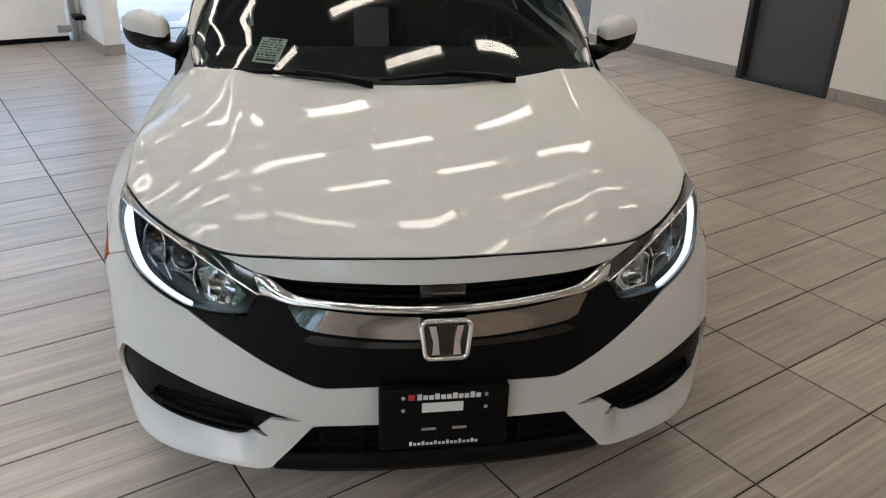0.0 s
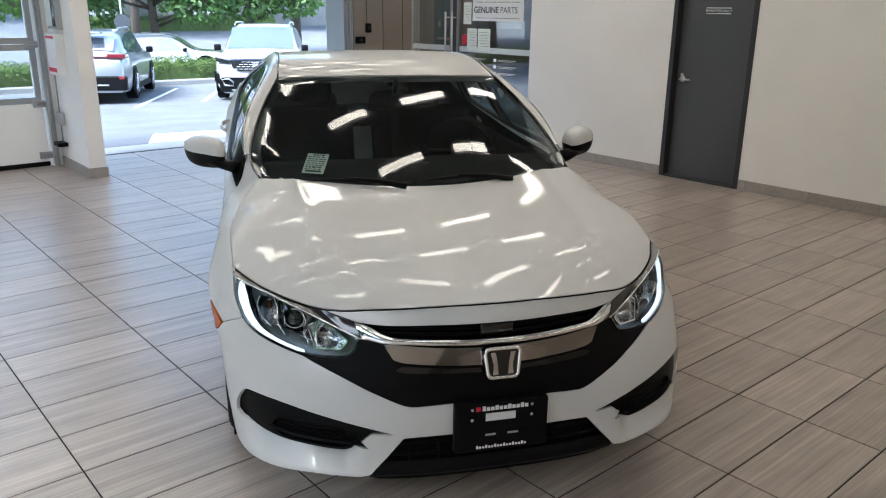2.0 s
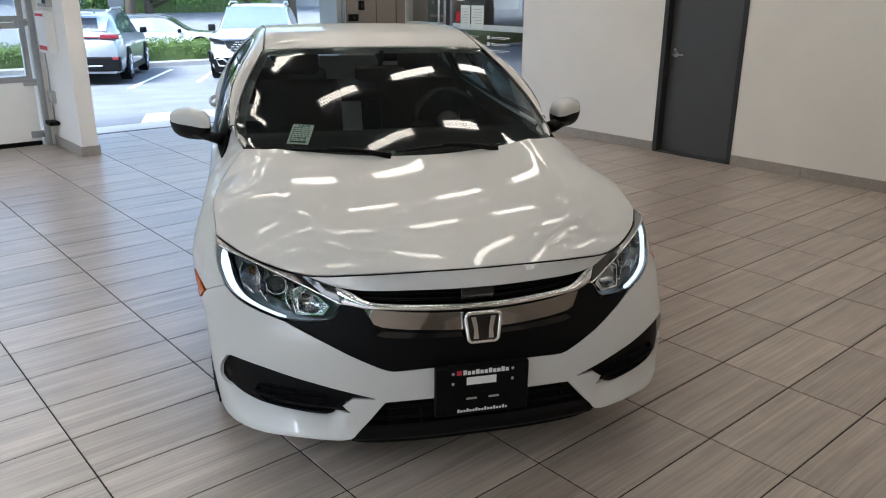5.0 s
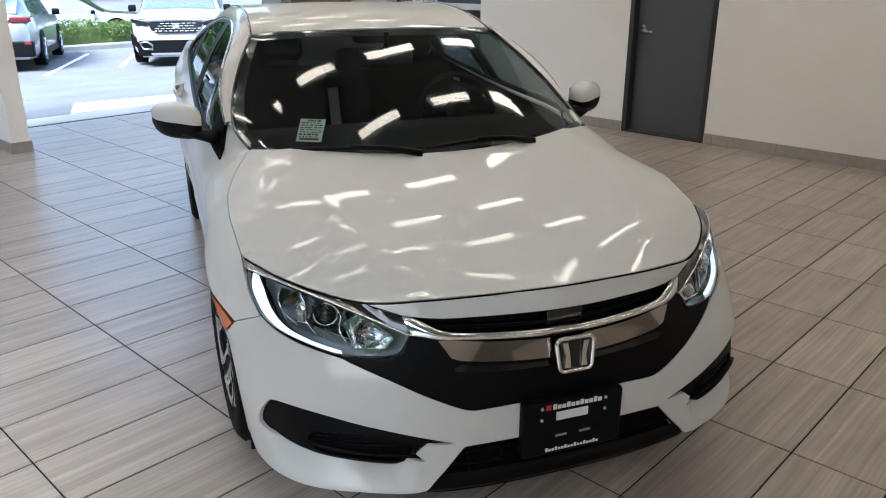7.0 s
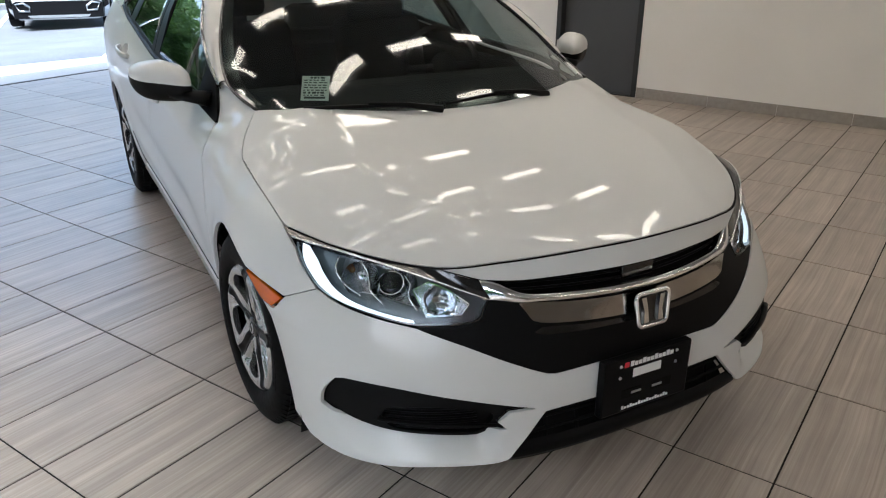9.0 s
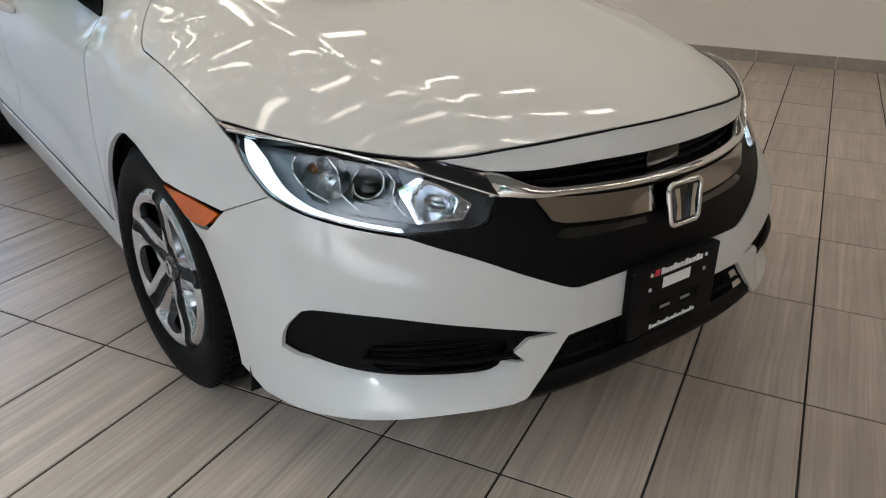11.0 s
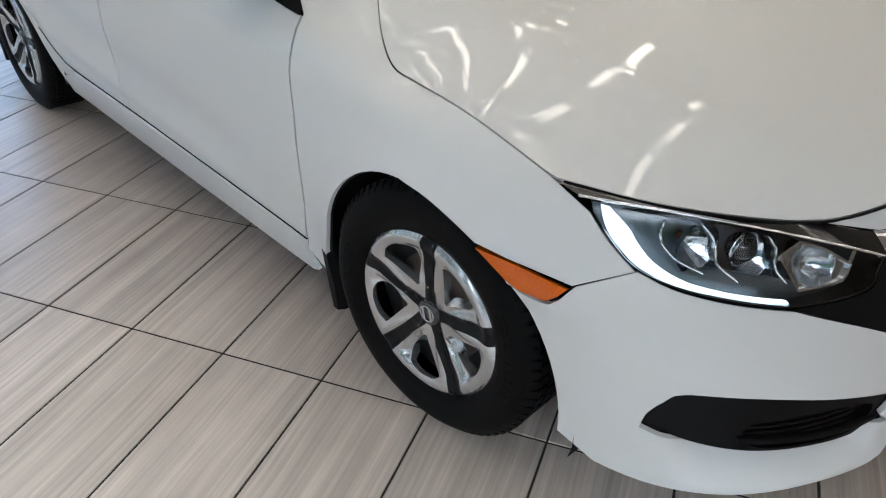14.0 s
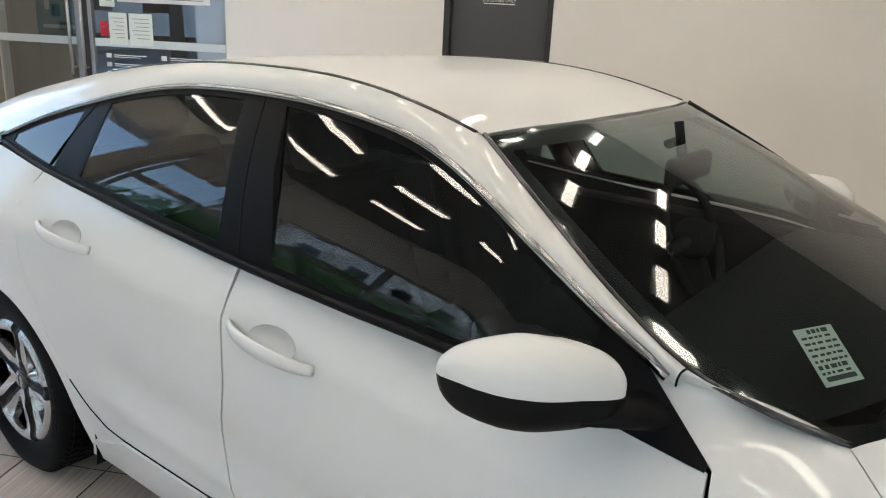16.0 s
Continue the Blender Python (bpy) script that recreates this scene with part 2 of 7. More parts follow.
def tube(bm, pts, radius, seg=8, closed=False, flat=1.0):
    """A round bar along pts; radius may be a list."""
    pts = [Vector(p) for p in pts]
    n = len(pts)
    rings = []
    for i, p in enumerate(pts):
        a = pts[(i - 1) % n] if closed or i else p
        b = pts[(i + 1) % n] if closed or i < n - 1 else p
        d = (b - a).normalized()
        up = Vector((0, 0, 1)) if abs(d.z) < 0.9 else Vector((0, 1, 0))
        r = d.cross(up).normalized()
        u = r.cross(d).normalized()
        rad = radius[i] if isinstance(radius, (list, tuple)) else radius
        rings.append([bm.verts.new(p + (r * math.cos(2 * math.pi * k / seg) + u * flat * math.sin(2 * math.pi * k / seg)) * rad) for k in range(seg)])
    for i in range(n if closed else n - 1):
        A, B = rings[i], rings[(i + 1) % n]
        for k in range(seg):
            bm.faces.new((A[k], A[(k + 1) % seg], B[(k + 1) % seg], B[k]))
    if not closed:
        bm.faces.new(rings[0][::-1])
        bm.faces.new(rings[-1])
    bmesh.ops.recalc_face_normals(bm, faces=bm.faces)


def lathe(bm, profile, seg=48, axis="x"):
    """Turns (radius, offset) pairs round the x axis."""
    rings = []
    for r, o in profile:
        rings.append([bm.verts.new((o, r * math.cos(2 * math.pi * k / seg), r * math.sin(2 * math.pi * k / seg))) for k in range(seg)])
    for A, B in zip(rings, rings[1:]):
        for k in range(seg):
            bm.faces.new((A[k], A[(k + 1) % seg], B[(k + 1) % seg], B[k]))
    return rings


def curve_at(knots, x):
    """Smooth monotone-safe interpolation through (x, value) knots."""
    xs = [k[0] for k in knots]
    ys = [k[1] for k in knots]
    if x <= xs[0]:
        return ys[0]
    if x >= xs[-1]:
        return ys[-1]
    i = max(j for j in range(len(xs) - 1) if xs[j] <= x)
    h = xs[i + 1] - xs[i]
    def slope(j):
        if j == 0:
            return (ys[1] - ys[0]) / (xs[1] - xs[0])
        if j == len(xs) - 1:
            return (ys[-1] - ys[-2]) / (xs[-1] - xs[-2])
        a, b = (ys[j] - ys[j - 1]) / (xs[j] - xs[j - 1]), (ys[j + 1] - ys[j]) / (xs[j + 1] - xs[j])
        ha, hb = xs[j] - xs[j - 1], xs[j + 1] - xs[j]
        return (a * hb + b * ha) / (ha + hb)
    t = (x - xs[i]) / h
    m0, m1 = slope(i) * h, slope(i + 1) * h
    return (2 * t**3 - 3 * t**2 + 1) * ys[i] + (t**3 - 2 * t**2 + t) * m0 + (3 * t**2 - 2 * t**3) * ys[i + 1] + (t**3 - t**2) * m1


def spline(pts, step, sharp=()):
    """Points along a Catmull-Rom line through pts, about step apart; corners in sharp stay."""
    out = []
    n = len(pts)
    for i in range(n - 1):
        p1, p2 = np.array(pts[i]), np.array(pts[i + 1])
        p0 = np.array(pts[i - 1]) if i > 0 and i not in sharp else 2 * p1 - p2
        p3 = np.array(pts[i + 2]) if i + 2 < n and i + 1 not in sharp else 2 * p2 - p1
        k = max(1, int(round(np.linalg.norm(p2 - p1) / step)))
        for j in range(k):
            t = j / k
            out.append(tuple(0.5 * (2 * p1 + (p2 - p0) * t + (2 * p0 - 5 * p1 + 4 * p2 - p3) * t * t + (3 * p1 - p0 - 3 * p2 + p3) * t**3)))
    out.append(tuple(pts[-1]))
    return out


def inside(poly, x, y):
    n, hit = len(poly), False
    j = n - 1
    for i in range(n):
        xi, yi = poly[i]
        xj, yj = poly[j]
        if (yi > y) != (yj > y) and x < (xj - xi) * (y - yi) / (yj - yi) + xi:
            hit = not hit
        j = i
    return hit


def fill(outline, step, holes=()):
    """Points and triangles of a flat region, with an even inner grid."""
    from mathutils.geometry import delaunay_2d_cdt
    pts, edges = [], []
    for loop in (outline, *holes):
        k = len(pts)
        loop = [p for i, p in enumerate(loop) if math.hypot(p[0] - loop[i - 1][0], p[1] - loop[i - 1][1]) > 1e-5]
        pts += [Vector(p) for p in loop]
        edges += [(k + i, k + (i + 1) % len(loop)) for i in range(len(loop))]
    xs, ys = [p[0] for p in outline], [p[1] for p in outline]
    nb = len(pts)
    edge_pts = np.array([(p.x, p.y) for p in pts])
    row = 0
    y = min(ys) + step / 2
    while y < max(ys):
        x = min(xs) + (step / 2 if row % 2 else 0)
        while x < max(xs):
            if np.min(np.abs(edge_pts - (x, y)).max(axis=1)) > step * 0.45 and inside(outline, x, y) and not any(inside(h, x, y) for h in holes):
                pts.append(Vector((x, y)))
            x += step
        y += step * 0.87
        row += 1
    v, e, f, *_ = delaunay_2d_cdt(pts, edges, [], 0, 1e-6)
    tris = []
    for t in f:
        cx, cy = sum(v[i].x for i in t) / 3, sum(v[i].y for i in t) / 3
        if inside(outline, cx, cy) and not any(inside(h, cx, cy) for h in holes):
            tris.append(tuple(t))
    return [(p.x, p.y) for p in v], tris


def sheet(name, regions, surface, material, parent, label="", step=0.03, depth=0.012, flip=False):
    """A curved panel: each region (outline, holes) laid on surface(p, q) -> point, with true normals and turned-in edges."""
    verts, norms, faces, rim = [], [], [], []
    for outline, holes in regions:
        pq, tris = fill(outline, step, holes)
        k = len(verts)
        for p, q in pq:
            h = 0.002
            c = Vector(surface(p, q))
            n = (Vector(surface(p + h, q)) - Vector(surface(p - h, q))).cross(Vector(surface(p, q + h)) - Vector(surface(p, q - h)))
            n.normalize()
            if flip:
                n = -n
            verts.append(c)
            norms.append(n)
        use = {}
        for t in tris:
            a, b, c = (k + i for i in t)
            fn = (verts[b] - verts[a]).cross(verts[c] - verts[a])
            if fn.dot(norms[a] + norms[b] + norms[c]) < 0:
                b, c = c, b
            faces.append((a, b, c))
            for e in ((a, b), (b, c), (c, a)):
                use[e] = use.get(e, 0) + 1
        rim += [e for e in use if (e[1], e[0]) not in use]
    if depth:
        inner, outer = {}, {}
        for a, b in rim:
            for i in (a, b):
                if i not in outer:
                    outer[i] = len(verts)
                    verts.append(verts[i].copy())
                    norms.append(None)
                    inner[i] = len(verts)
                    verts.append(verts[i] - norms[i] * depth)
                    norms.append(None)
        for a, b in rim:
            d = (verts[b] - verts[a])
            side = d.cross(norms[a]).normalized()
            for i in (outer[a], outer[b], inner[a], inner[b]):
                norms[i] = side if norms[i] is None else (norms[i] + side)
            faces.append((outer[b], outer[a], inner[a], inner[b]))
        norms = [n.normalized() if n.length > 0 else Vector((0, 0, 1)) for n in norms]
    me = bpy.data.meshes.new(name)
    me.from_pydata([tuple(v) for v in verts], [], faces)
    me.materials.append(material)
    for p in me.polygons:
        p.use_smooth = True
    me.normals_split_custom_set_from_vertices([tuple(n) for n in norms])
    ob = new(name, me)
    ob.parent = parent
    if label:
        ob["label"] = label
    return ob


def ribbon(name, top, bottom, bulge, material, parent, rows=6, label="", out=None):
    """A band between two lines with equal point counts, bowed outwards along out(point)."""
    bm = bmesh.new()
    grid = []
    for a, b in zip(top, bottom):
        a, b = Vector(a), Vector(b)
        o = Vector(out(a, b)) if out else Vector((0, 0, 1))
        grid.append([bm.verts.new(a.lerp(b, k / rows) + o * bulge * 4 * (k / rows) * (1 - k / rows)) for k in range(rows + 1)])
    for A, B in zip(grid, grid[1:]):
        for k in range(rows):
            bm.faces.new((A[k], A[k + 1], B[k + 1], B[k]))
    return part(name, bm, material, parent, label)


def words(text, size, material, m, parent=None, depth=0.0005, name="lettering"):
    cu = bpy.data.curves.new(name, "FONT")
    cu.body, cu.size, cu.extrude = text, size, depth
    cu.align_x, cu.align_y = "CENTER", "CENTER"
    tmp = bpy.data.objects.new(name, cu)
    scene.collection.objects.link(tmp)
    me = bpy.data.meshes.new_from_object(tmp.evaluated_get(bpy.context.evaluated_depsgraph_get()))
    bpy.data.objects.remove(tmp)
    me.materials.append(material)
    ob = new(name, me)
    if parent is not None:
        ob.parent = parent
    ob.matrix_world = m
    return ob

# ---- the room: turned against the car; a runs to the door wall, b to the street ----
ROOM = pose(-0.991, 1.183, 0, 0, 0, 26.6)
A0, A1, B0, B1 = -4.6, 5.78, -8.6, 5.86   # inner faces
HIGH = 4.0


def placed(ob, m=ROOM):
    ob.matrix_world = m
    return ob


def wall(name, cuts, length, high, thick, m, material=WALL, label=""):
    """A wall along local x with openings (x0, x1, z0, z1) right through it."""
    xs = sorted({0, length, *[c for k in cuts for c in k[:2]]})
    zs = sorted({0, high, *[c for k in cuts for c in k[2:]]})
    bm = bmesh.new()
    for x0, x1 in zip(xs, xs[1:]):
        z0 = None
        for za, zb in zip(zs, zs[1:]):
            open_ = any(k[0] <= x0 < k[1] and k[2] <= za < k[3] for k in cuts)
            if not open_ and z0 is None:
                z0 = za
            if (open_ or zb == zs[-1]) and z0 is not None:
                z1 = za if open_ else zb
                box(bm, x0, x1, 0, thick, z0, z1)
                z0 = None
    bmesh.ops.remove_doubles(bm, verts=bm.verts, dist=0.0005)
    ob = finish(bm, name, material, False)
    ob.matrix_world = m
    return tagged(ob, label, "wall", kind="structure")


BROWN = mat("taupe_panel", (0.29, 0.255, 0.22), 0.5, grain=0.04, scale=60, stain=0.05)
# door wall, with the passage door and the glazed part beyond
placed(wall("wall_east", [(9.30, 10.20, 0, 2.12)], 12.15, HIGH, 0.2, ROOM @ pose(A1, B0, 0, 0, 0, 90) @ Matrix.Diagonal((1, -1, 1, 1)), label="plain white painted showroom wall with a charcoal door"), ROOM @ pose(A1, B0, 0, 0, 0, 90) @ Matrix.Diagonal((1, -1, 1, 1)))
placed(wall("wall_south", [], A1 - A0, HIGH, 0.2, ROOM, BROWN, label="plain taupe painted wall"), ROOM @ pose(A0, B0 - 0.2, 0))
# the first opening is an unseen extra that lets daylight onto the car's front
placed(wall("wall_west", [(4.05, 7.45, 0.12, 3.8), (7.65, 11.05, 0.12, 3.8), (11.25, 14.3, 0.12, 3.8)], B1 - B0, HIGH, 0.2, ROOM, label="white painted wall with wide windows"), ROOM @ pose(A0, B0, 0, 0, 0, 90))
# street wall: bay doors with a pier between
placed(wall("wall_north", [(0.55, 5.52, 0, 3.45), (5.8, 9.45, 0, 3.3)], A1 - A0 + 0.2, HIGH, 0.42, ROOM, label="white painted street wall with two bay openings"), ROOM @ pose(A0, B1, 0))
pier = finish((lambda bm: (box(bm, 1.03, 1.19, 4.97, B1, 0, HIGH, bevel=0.006), bm)[1])(bmesh.new()), "pier", WALL, False)
placed(tagged(pier, "white painted pier between the bay doors", "pier", kind="structure"))
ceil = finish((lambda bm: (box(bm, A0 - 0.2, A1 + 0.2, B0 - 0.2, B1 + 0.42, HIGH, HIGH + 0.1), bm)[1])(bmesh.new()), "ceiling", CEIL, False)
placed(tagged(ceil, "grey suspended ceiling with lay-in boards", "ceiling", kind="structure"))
slab = finish((lambda bm: (box(bm, A0, A1, B0, B1 + 0.46, -0.2, -0.0028), bm)[1])(bmesh.new()), "floor", GROUT, False)
placed(tagged(slab, "showroom floor of wood-look grey-beige porcelain tiles", "floor", kind="structure"))

# ceiling lamps, in slanting rows; the unseen southern rows are added to brighten the nose
def ceiling_lamp(m):
    lamp = thing("ceiling_light", "slim white linear LED ceiling light, switched on", "ceiling light", "ceiling lights", at=m)
    bm = bmesh.new()
    box(bm, -0.40, 0.40, -0.15, 0.15, -0.016, -0.001, bevel=0.006)
    part("housing", bm, CEIL, lamp, smooth=False)
    bm = bmesh.new()
    box(bm, -0.34, 0.34, -0.045, 0.045, -0.038, -0.028, bevel=0.003)
    part("diffuser", bm, LED, lamp, "glowing white diffuser", smooth=False)
    return lamp


first_lamp = None
for i in range(-16, 17):
    for j in range(-16, 17):
        a, b = 2.731 + 1.2166 * i + 0.2986 * j, 2.408 - 0.1441 * i - 0.7822 * j
        # rows with b under -4.3 are extra fill light, placed clear of the reflections
        if -1.7 < a < A1 - 0.45 and B0 + 0.3 < b < B1 - 0.3 and not -4.3 < b < -1.75:
            m = ROOM @ pose(a, b, HIGH, 0, 0, -6.8)
            if first_lamp is None:
                first_lamp = ceiling_lamp(m)
            else:
                copy_thing(first_lamp, m)
# ceiling grid bars, in the ceiling's own mesh
bm = bmesh.new()
bm.from_mesh(ceil.data)
for k in range(17):
    a = A0 + 0.61 * (k + 0.5)
    box(bm, a - 0.012, a + 0.012, B0, B1, HIGH - 0.006, HIGH + 0.002)
for k in range(24):
    b = B0 + 0.61 * (k + 0.4)
    box(bm, A0, A1, b - 0.012, b + 0.012, HIGH - 0.0055, HIGH + 0.002)
bm.to_mesh(ceil.data)
bm.free()

# ---- passage door ----
door = placed(tagged(new("door_1"), "closed charcoal door in a black steel frame", "door", kind="structure"))
for name, d in (("frame_jamb", (A1 - 0.008, A1 + 0.19, 1.55, 1.60, 0, 2.12)), ("frame_jamb", (A1 - 0.008, A1 + 0.19, 0.70, 0.75, 0, 2.12)), ("frame_head", (A1 - 0.008, A1 + 0.19, 0.75, 1.55, 2.07, 2.12)), ("frame_stop", (A1 + 0.13, A1 + 0.16, 1.535, 1.55, 0, 2.07))):
    bm = bmesh.new()
    box(bm, *d, bevel=0.003)
    part(name, bm, FRAME, door, smooth=False)
bm = bmesh.new()
box(bm, A1 + 0.075, A1 + 0.12, 0.757, 1.545, 0.012, 2.065, bevel=0.002)
bm2 = bmesh.new()
box(bm2, A1 - 0.006, A1 + 0.188, 0.752, 1.548, 0.0, 0.011, bevel=0.002)
part("door_sill", bm2, FRAME, door, smooth=False)
leaf = part("door_leaf", bm, DOOR, door, "charcoal painted leaf", smooth=False)
bm = bmesh.new()
tube(bm, [(A1 + 0.08, 1.475, 1.0), (A1 + 0.02, 1.475, 1.0)], 0.011, 10)
tube(bm, [(A1 + 0.022, 1.48, 1.0), (A1 + 0.02, 1.36, 1.0)], 0.010, 10)
tube(bm, [(A1 + 0.077, 1.475, 1.0), (A1 + 0.066, 1.475, 1.0)], 0.032, 20)
part("door_handle", bm, STEEL, leaf, "steel lever handle")
bm = bmesh.new()
tube(bm, [(A1 + 0.077, 1.475, 1.035), (A1 + 0.05, 1.475, 1.05)], 0.014, 12)
part("lock", bm, STEEL, leaf)
sign = part("door_sign", (lambda bm: (box(bm, A1 + 0.070, A1 + 0.076, 1.02, 1.28, 1.635, 1.70, bevel=0.001), bm)[1])(bmesh.new()), INK, door, "small black sign with white writing", smooth=False)
for z0 in (1.638, 1.690):
    bm = bmesh.new()
    box(bm, A1 + 0.0685, A1 + 0.0705, 1.02, 1.28, z0, z0 + 0.008)
    part("sign_line", bm, WHITEINK, sign, smooth=False)
words("EMPLOYEES ONLY", 0.034, WHITEINK, ROOM @ pose(A1 + 0.0685, 1.15, 1.667, 90, 0, -90), sign)

# ---- skirting tiles ----
def skirting(a0, b0, a1, b1, phase=0.0):
    """A run of skirting tiles with fine joints along a straight wall foot."""
    L = math.hypot(a1 - a0, b1 - b0)
    run = placed(tagged(new("baseboard"), "grey tile skirting along the wall", "baseboard", kind="structure"), ROOM @ pose(a0, b0, 0, 0, 0, math.degrees(math.atan2(b1 - b0, a1 - a0))))
    edges = [0.0] + [k * 0.615 + phase for k in range(60) if 0.02 < k * 0.615 + phase < L - 0.02] + [L]
    for e0, e1 in zip(edges, edges[1:]):
        bm = bmesh.new()
        box(bm, e0 + 0.002, e1 - 0.002, 0, 0.012, 0.0, 0.1, bevel=0.0015)
        part("skirting_tile", bm, BASE, run, smooth=False)
    return run


skirting(A1, B0, A1, 0.695, (0.0 - B0) % 0.615)
skirting(A1, 1.605, A1, 3.55, 0.24)
skirting(A0, B0, A1, B0)
bm = bmesh.new()
box(bm, 1.018, 1.202, 4.958, 4.97, 0, 0.1, bevel=0.002)
box(bm, 1.19, 1.202, 4.97, B1, 0, 0.1, bevel=0.002)
box(bm, 1.018, 1.03, 4.97, B1, 0, 0.1, bevel=0.002)
placed(tagged(finish(bm, "baseboard", BASE, False), "grey tile skirting round the pier", "baseboard", kind="structure"))

# a wall socket low on the door wall
sock = placed(thing("wall_socket", "white double wall socket on the white wall", "socket"))
bm = bmesh.new()
box(bm, A1 - 0.006, A1, 2.70, 2.775, 0.33, 0.45, bevel=0.003)
part("plate", bm, WHITEINK, sock, smooth=False)
for z in (0.365, 0.415):
    bm = bmesh.new()
    box(bm, A1 - 0.0085, A1 - 0.005, 2.722, 2.753, z - 0.014, z + 0.014, bevel=0.002)
    part("outlet", bm, WALL, sock, smooth=False)

# ---- glazed end of the door wall ----
SHOPGLASS = glass("double_shop_glass", (0.93, 0.96, 0.97), 2.7)
FROST = mat("frosted_film", (0.62, 0.68, 0.70), 0.6, grain=0.03, scale=40)
POSTER = mat("teal_poster", (0.04, 0.11, 0.12), 0.35, grain=0.1, scale=6, stain=0.3)
store = placed(tagged(new("window_1"), "full-height shop glazing with a glass door and notices", "window", kind="structure"))
for b0, b1 in ((3.565, 4.86), (5.03, B1 - 0.01)):
    bm = bmesh.new()
    box(bm, A1 + 0.03, A1 + 0.042, b0, b1, 0.02, HIGH - 0.02)
    part("pane", bm, SHOPGLASS, store, smooth=False)
for b0, b1, z0, z1, m_ in ((4.86, 4.90, 0, HIGH, ALU), (4.985, 5.03, 0, HIGH, ALU), (3.55, 3.565, 0, HIGH, ALU), (3.55, B1, 0, 0.02, ALU), (3.55, B1, HIGH - 0.02, HIGH, ALU)):
    bm = bmesh.new()
    box(bm, A1 + 0.01, A1 + 0.06, b0, b1, z0, z1, bevel=0.003)
    part("window_frame", bm, m_, store, smooth=False)
bm = bmesh.new()
box(bm, A1 + 0.02, A1 + 0.05, 4.90, 4.985, 0.02, HIGH - 0.02)
part("door_edge", bm, mat("dark_gasket", (0.05, 0.05, 0.055), 0.5), store, smooth=False)
for b in (4.93, 5.06):
    bm = bmesh.new()
    tube(bm, [(A1 - 0.045, b, 0.85), (A1 - 0.045, b, 1.62)], 0.014, 12)
    for z in (0.92, 1.55):
        tube(bm, [(A1 - 0.045, b, z), (A1 + 0.03, b, z)], 0.009, 8)
    part("pull_bar", bm, STEEL, store, "steel pull bar")
bm = bmesh.new()
box(bm, A1 + 0.0275, A1 + 0.0295, 3.57, 4.855, 1.12, 1.19)
box(bm, A1 + 0.0275, A1 + 0.0295, 5.035, B1 - 0.02, 1.12, 1.19)
part("frosted_band", bm, FROST, store, smooth=False)
for b0, b1, z0, z1, m_, n in ((4.52, 4.70, 1.14, 1.42, PAPER, "notice"), (4.27, 4.50, 1.14, 1.42, PAPER, "notice"), (4.63, 4.78, 1.47, 1.74, PAPER, "notice"), (4.71, 4.79, 1.21, 1.34, RED, "red_notice")):
    bm = bmesh.new()
    box(bm, A1 + 0.0255, A1 + 0.0275, b0, b1, z0, z1)
    note = part(n, bm, m_, store, smooth=False)
    bm = bmesh.new()
    for k in range(6):
        zz = z1 - 0.05 - 0.034 * k
        if zz > z0 + 0.03:
            box(bm, A1 + 0.0245, A1 + 0.0257, b0 + 0.03, b1 - 0.03 - 0.02 * (k % 3), zz, zz + 0.006)
    part("print", bm, BASE, note, smooth=False)
board = part("sign_board", (lambda bm: (box(bm, A1 + 0.018, A1 + 0.0265, 3.70, 4.60, 1.515, 1.98, bevel=0.002), bm)[1])(bmesh.new()), WHITEINK, store, "white sign with black lettering", smooth=False)
for db, dz in ((0.0, 0.0), (0.004, 0.0), (0.002, 0.003)):
    words("GENUINE", 0.106, INK, ROOM @ pose(A1 + 0.017, 4.345 + db, 1.645 + dz, 90, 0, -90), board)
words("PARTS", 0.106, INK, ROOM @ pose(A1 + 0.017, 3.945, 1.645, 90, 0, -90), board)
for z in (1.55, 1.74):
    bm = bmesh.new()
    box(bm, A1 + 0.0165, A1 + 0.0185, 3.76, 4.54, z, z + 0.005)
    part("sign_line", bm, INK, board, smooth=False)
# small pale marks on the lower glass
bm = bmesh.new()
for b, z in ((4.75, 1.02), (4.75, 0.94), (4.2, 1.02), (4.2, 0.94), (4.75, 0.86), (4.2, 0.86)):
    box(bm, A1 + 0.0265, A1 + 0.0285, b - 0.05, b, z, z + 0.04)
    box(bm, A1 + 0.0265, A1 + 0.0285, b - 0.40, b - 0.08, z + 0.022, z + 0.03)
    box(bm, A1 + 0.0265, A1 + 0.0285, b - 0.34, b - 0.08, z + 0.006, z + 0.012)
part("film_print", bm, WHITEINK, store, "small white print on the glass", smooth=False)
# the passage behind the glass
bm = bmesh.new()
box(bm, A1 + 1.9, A1 + 2.0, 2.6, B1 + 0.5, 0, HIGH)
box(bm, A1 + 0.2, A1 + 2.0, 2.5, 2.6, 0, HIGH)
box(bm, A1 + 0.16, A1 + 1.9, 4.93, B1 + 0.02, 0, HIGH)
box(bm, A1 + 0.2, A1 + 2.0, B1 + 0.02, B1 + 0.12, 0, HIGH)
placed(tagged(finish(bm, "wall_passage", BROWN, False), "taupe walls of the passage behind the glazing", "wall", kind="structure"))
bm = bmesh.new()
box(bm, A1 + 0.0, A1 + 2.0, 2.6, B1 + 0.1, -0.1, 0.0)
placed(tagged(finish(bm, "floor_passage", BASE, False), "grey passage floor", "floor", kind="structure"))
bm = bmesh.new()
box(bm, A1 + 0.2, A1 + 2.0, 2.6, B1 + 0.1, HIGH, HIGH + 0.1)
placed(tagged(finish(bm, "ceiling_passage", CEIL, False), "pale passage ceiling", "ceiling", kind="structure"))
for b in (3.1, 4.3):
    copy_thing(first_lamp, ROOM @ pose(A1 + 1.05, b, HIGH))
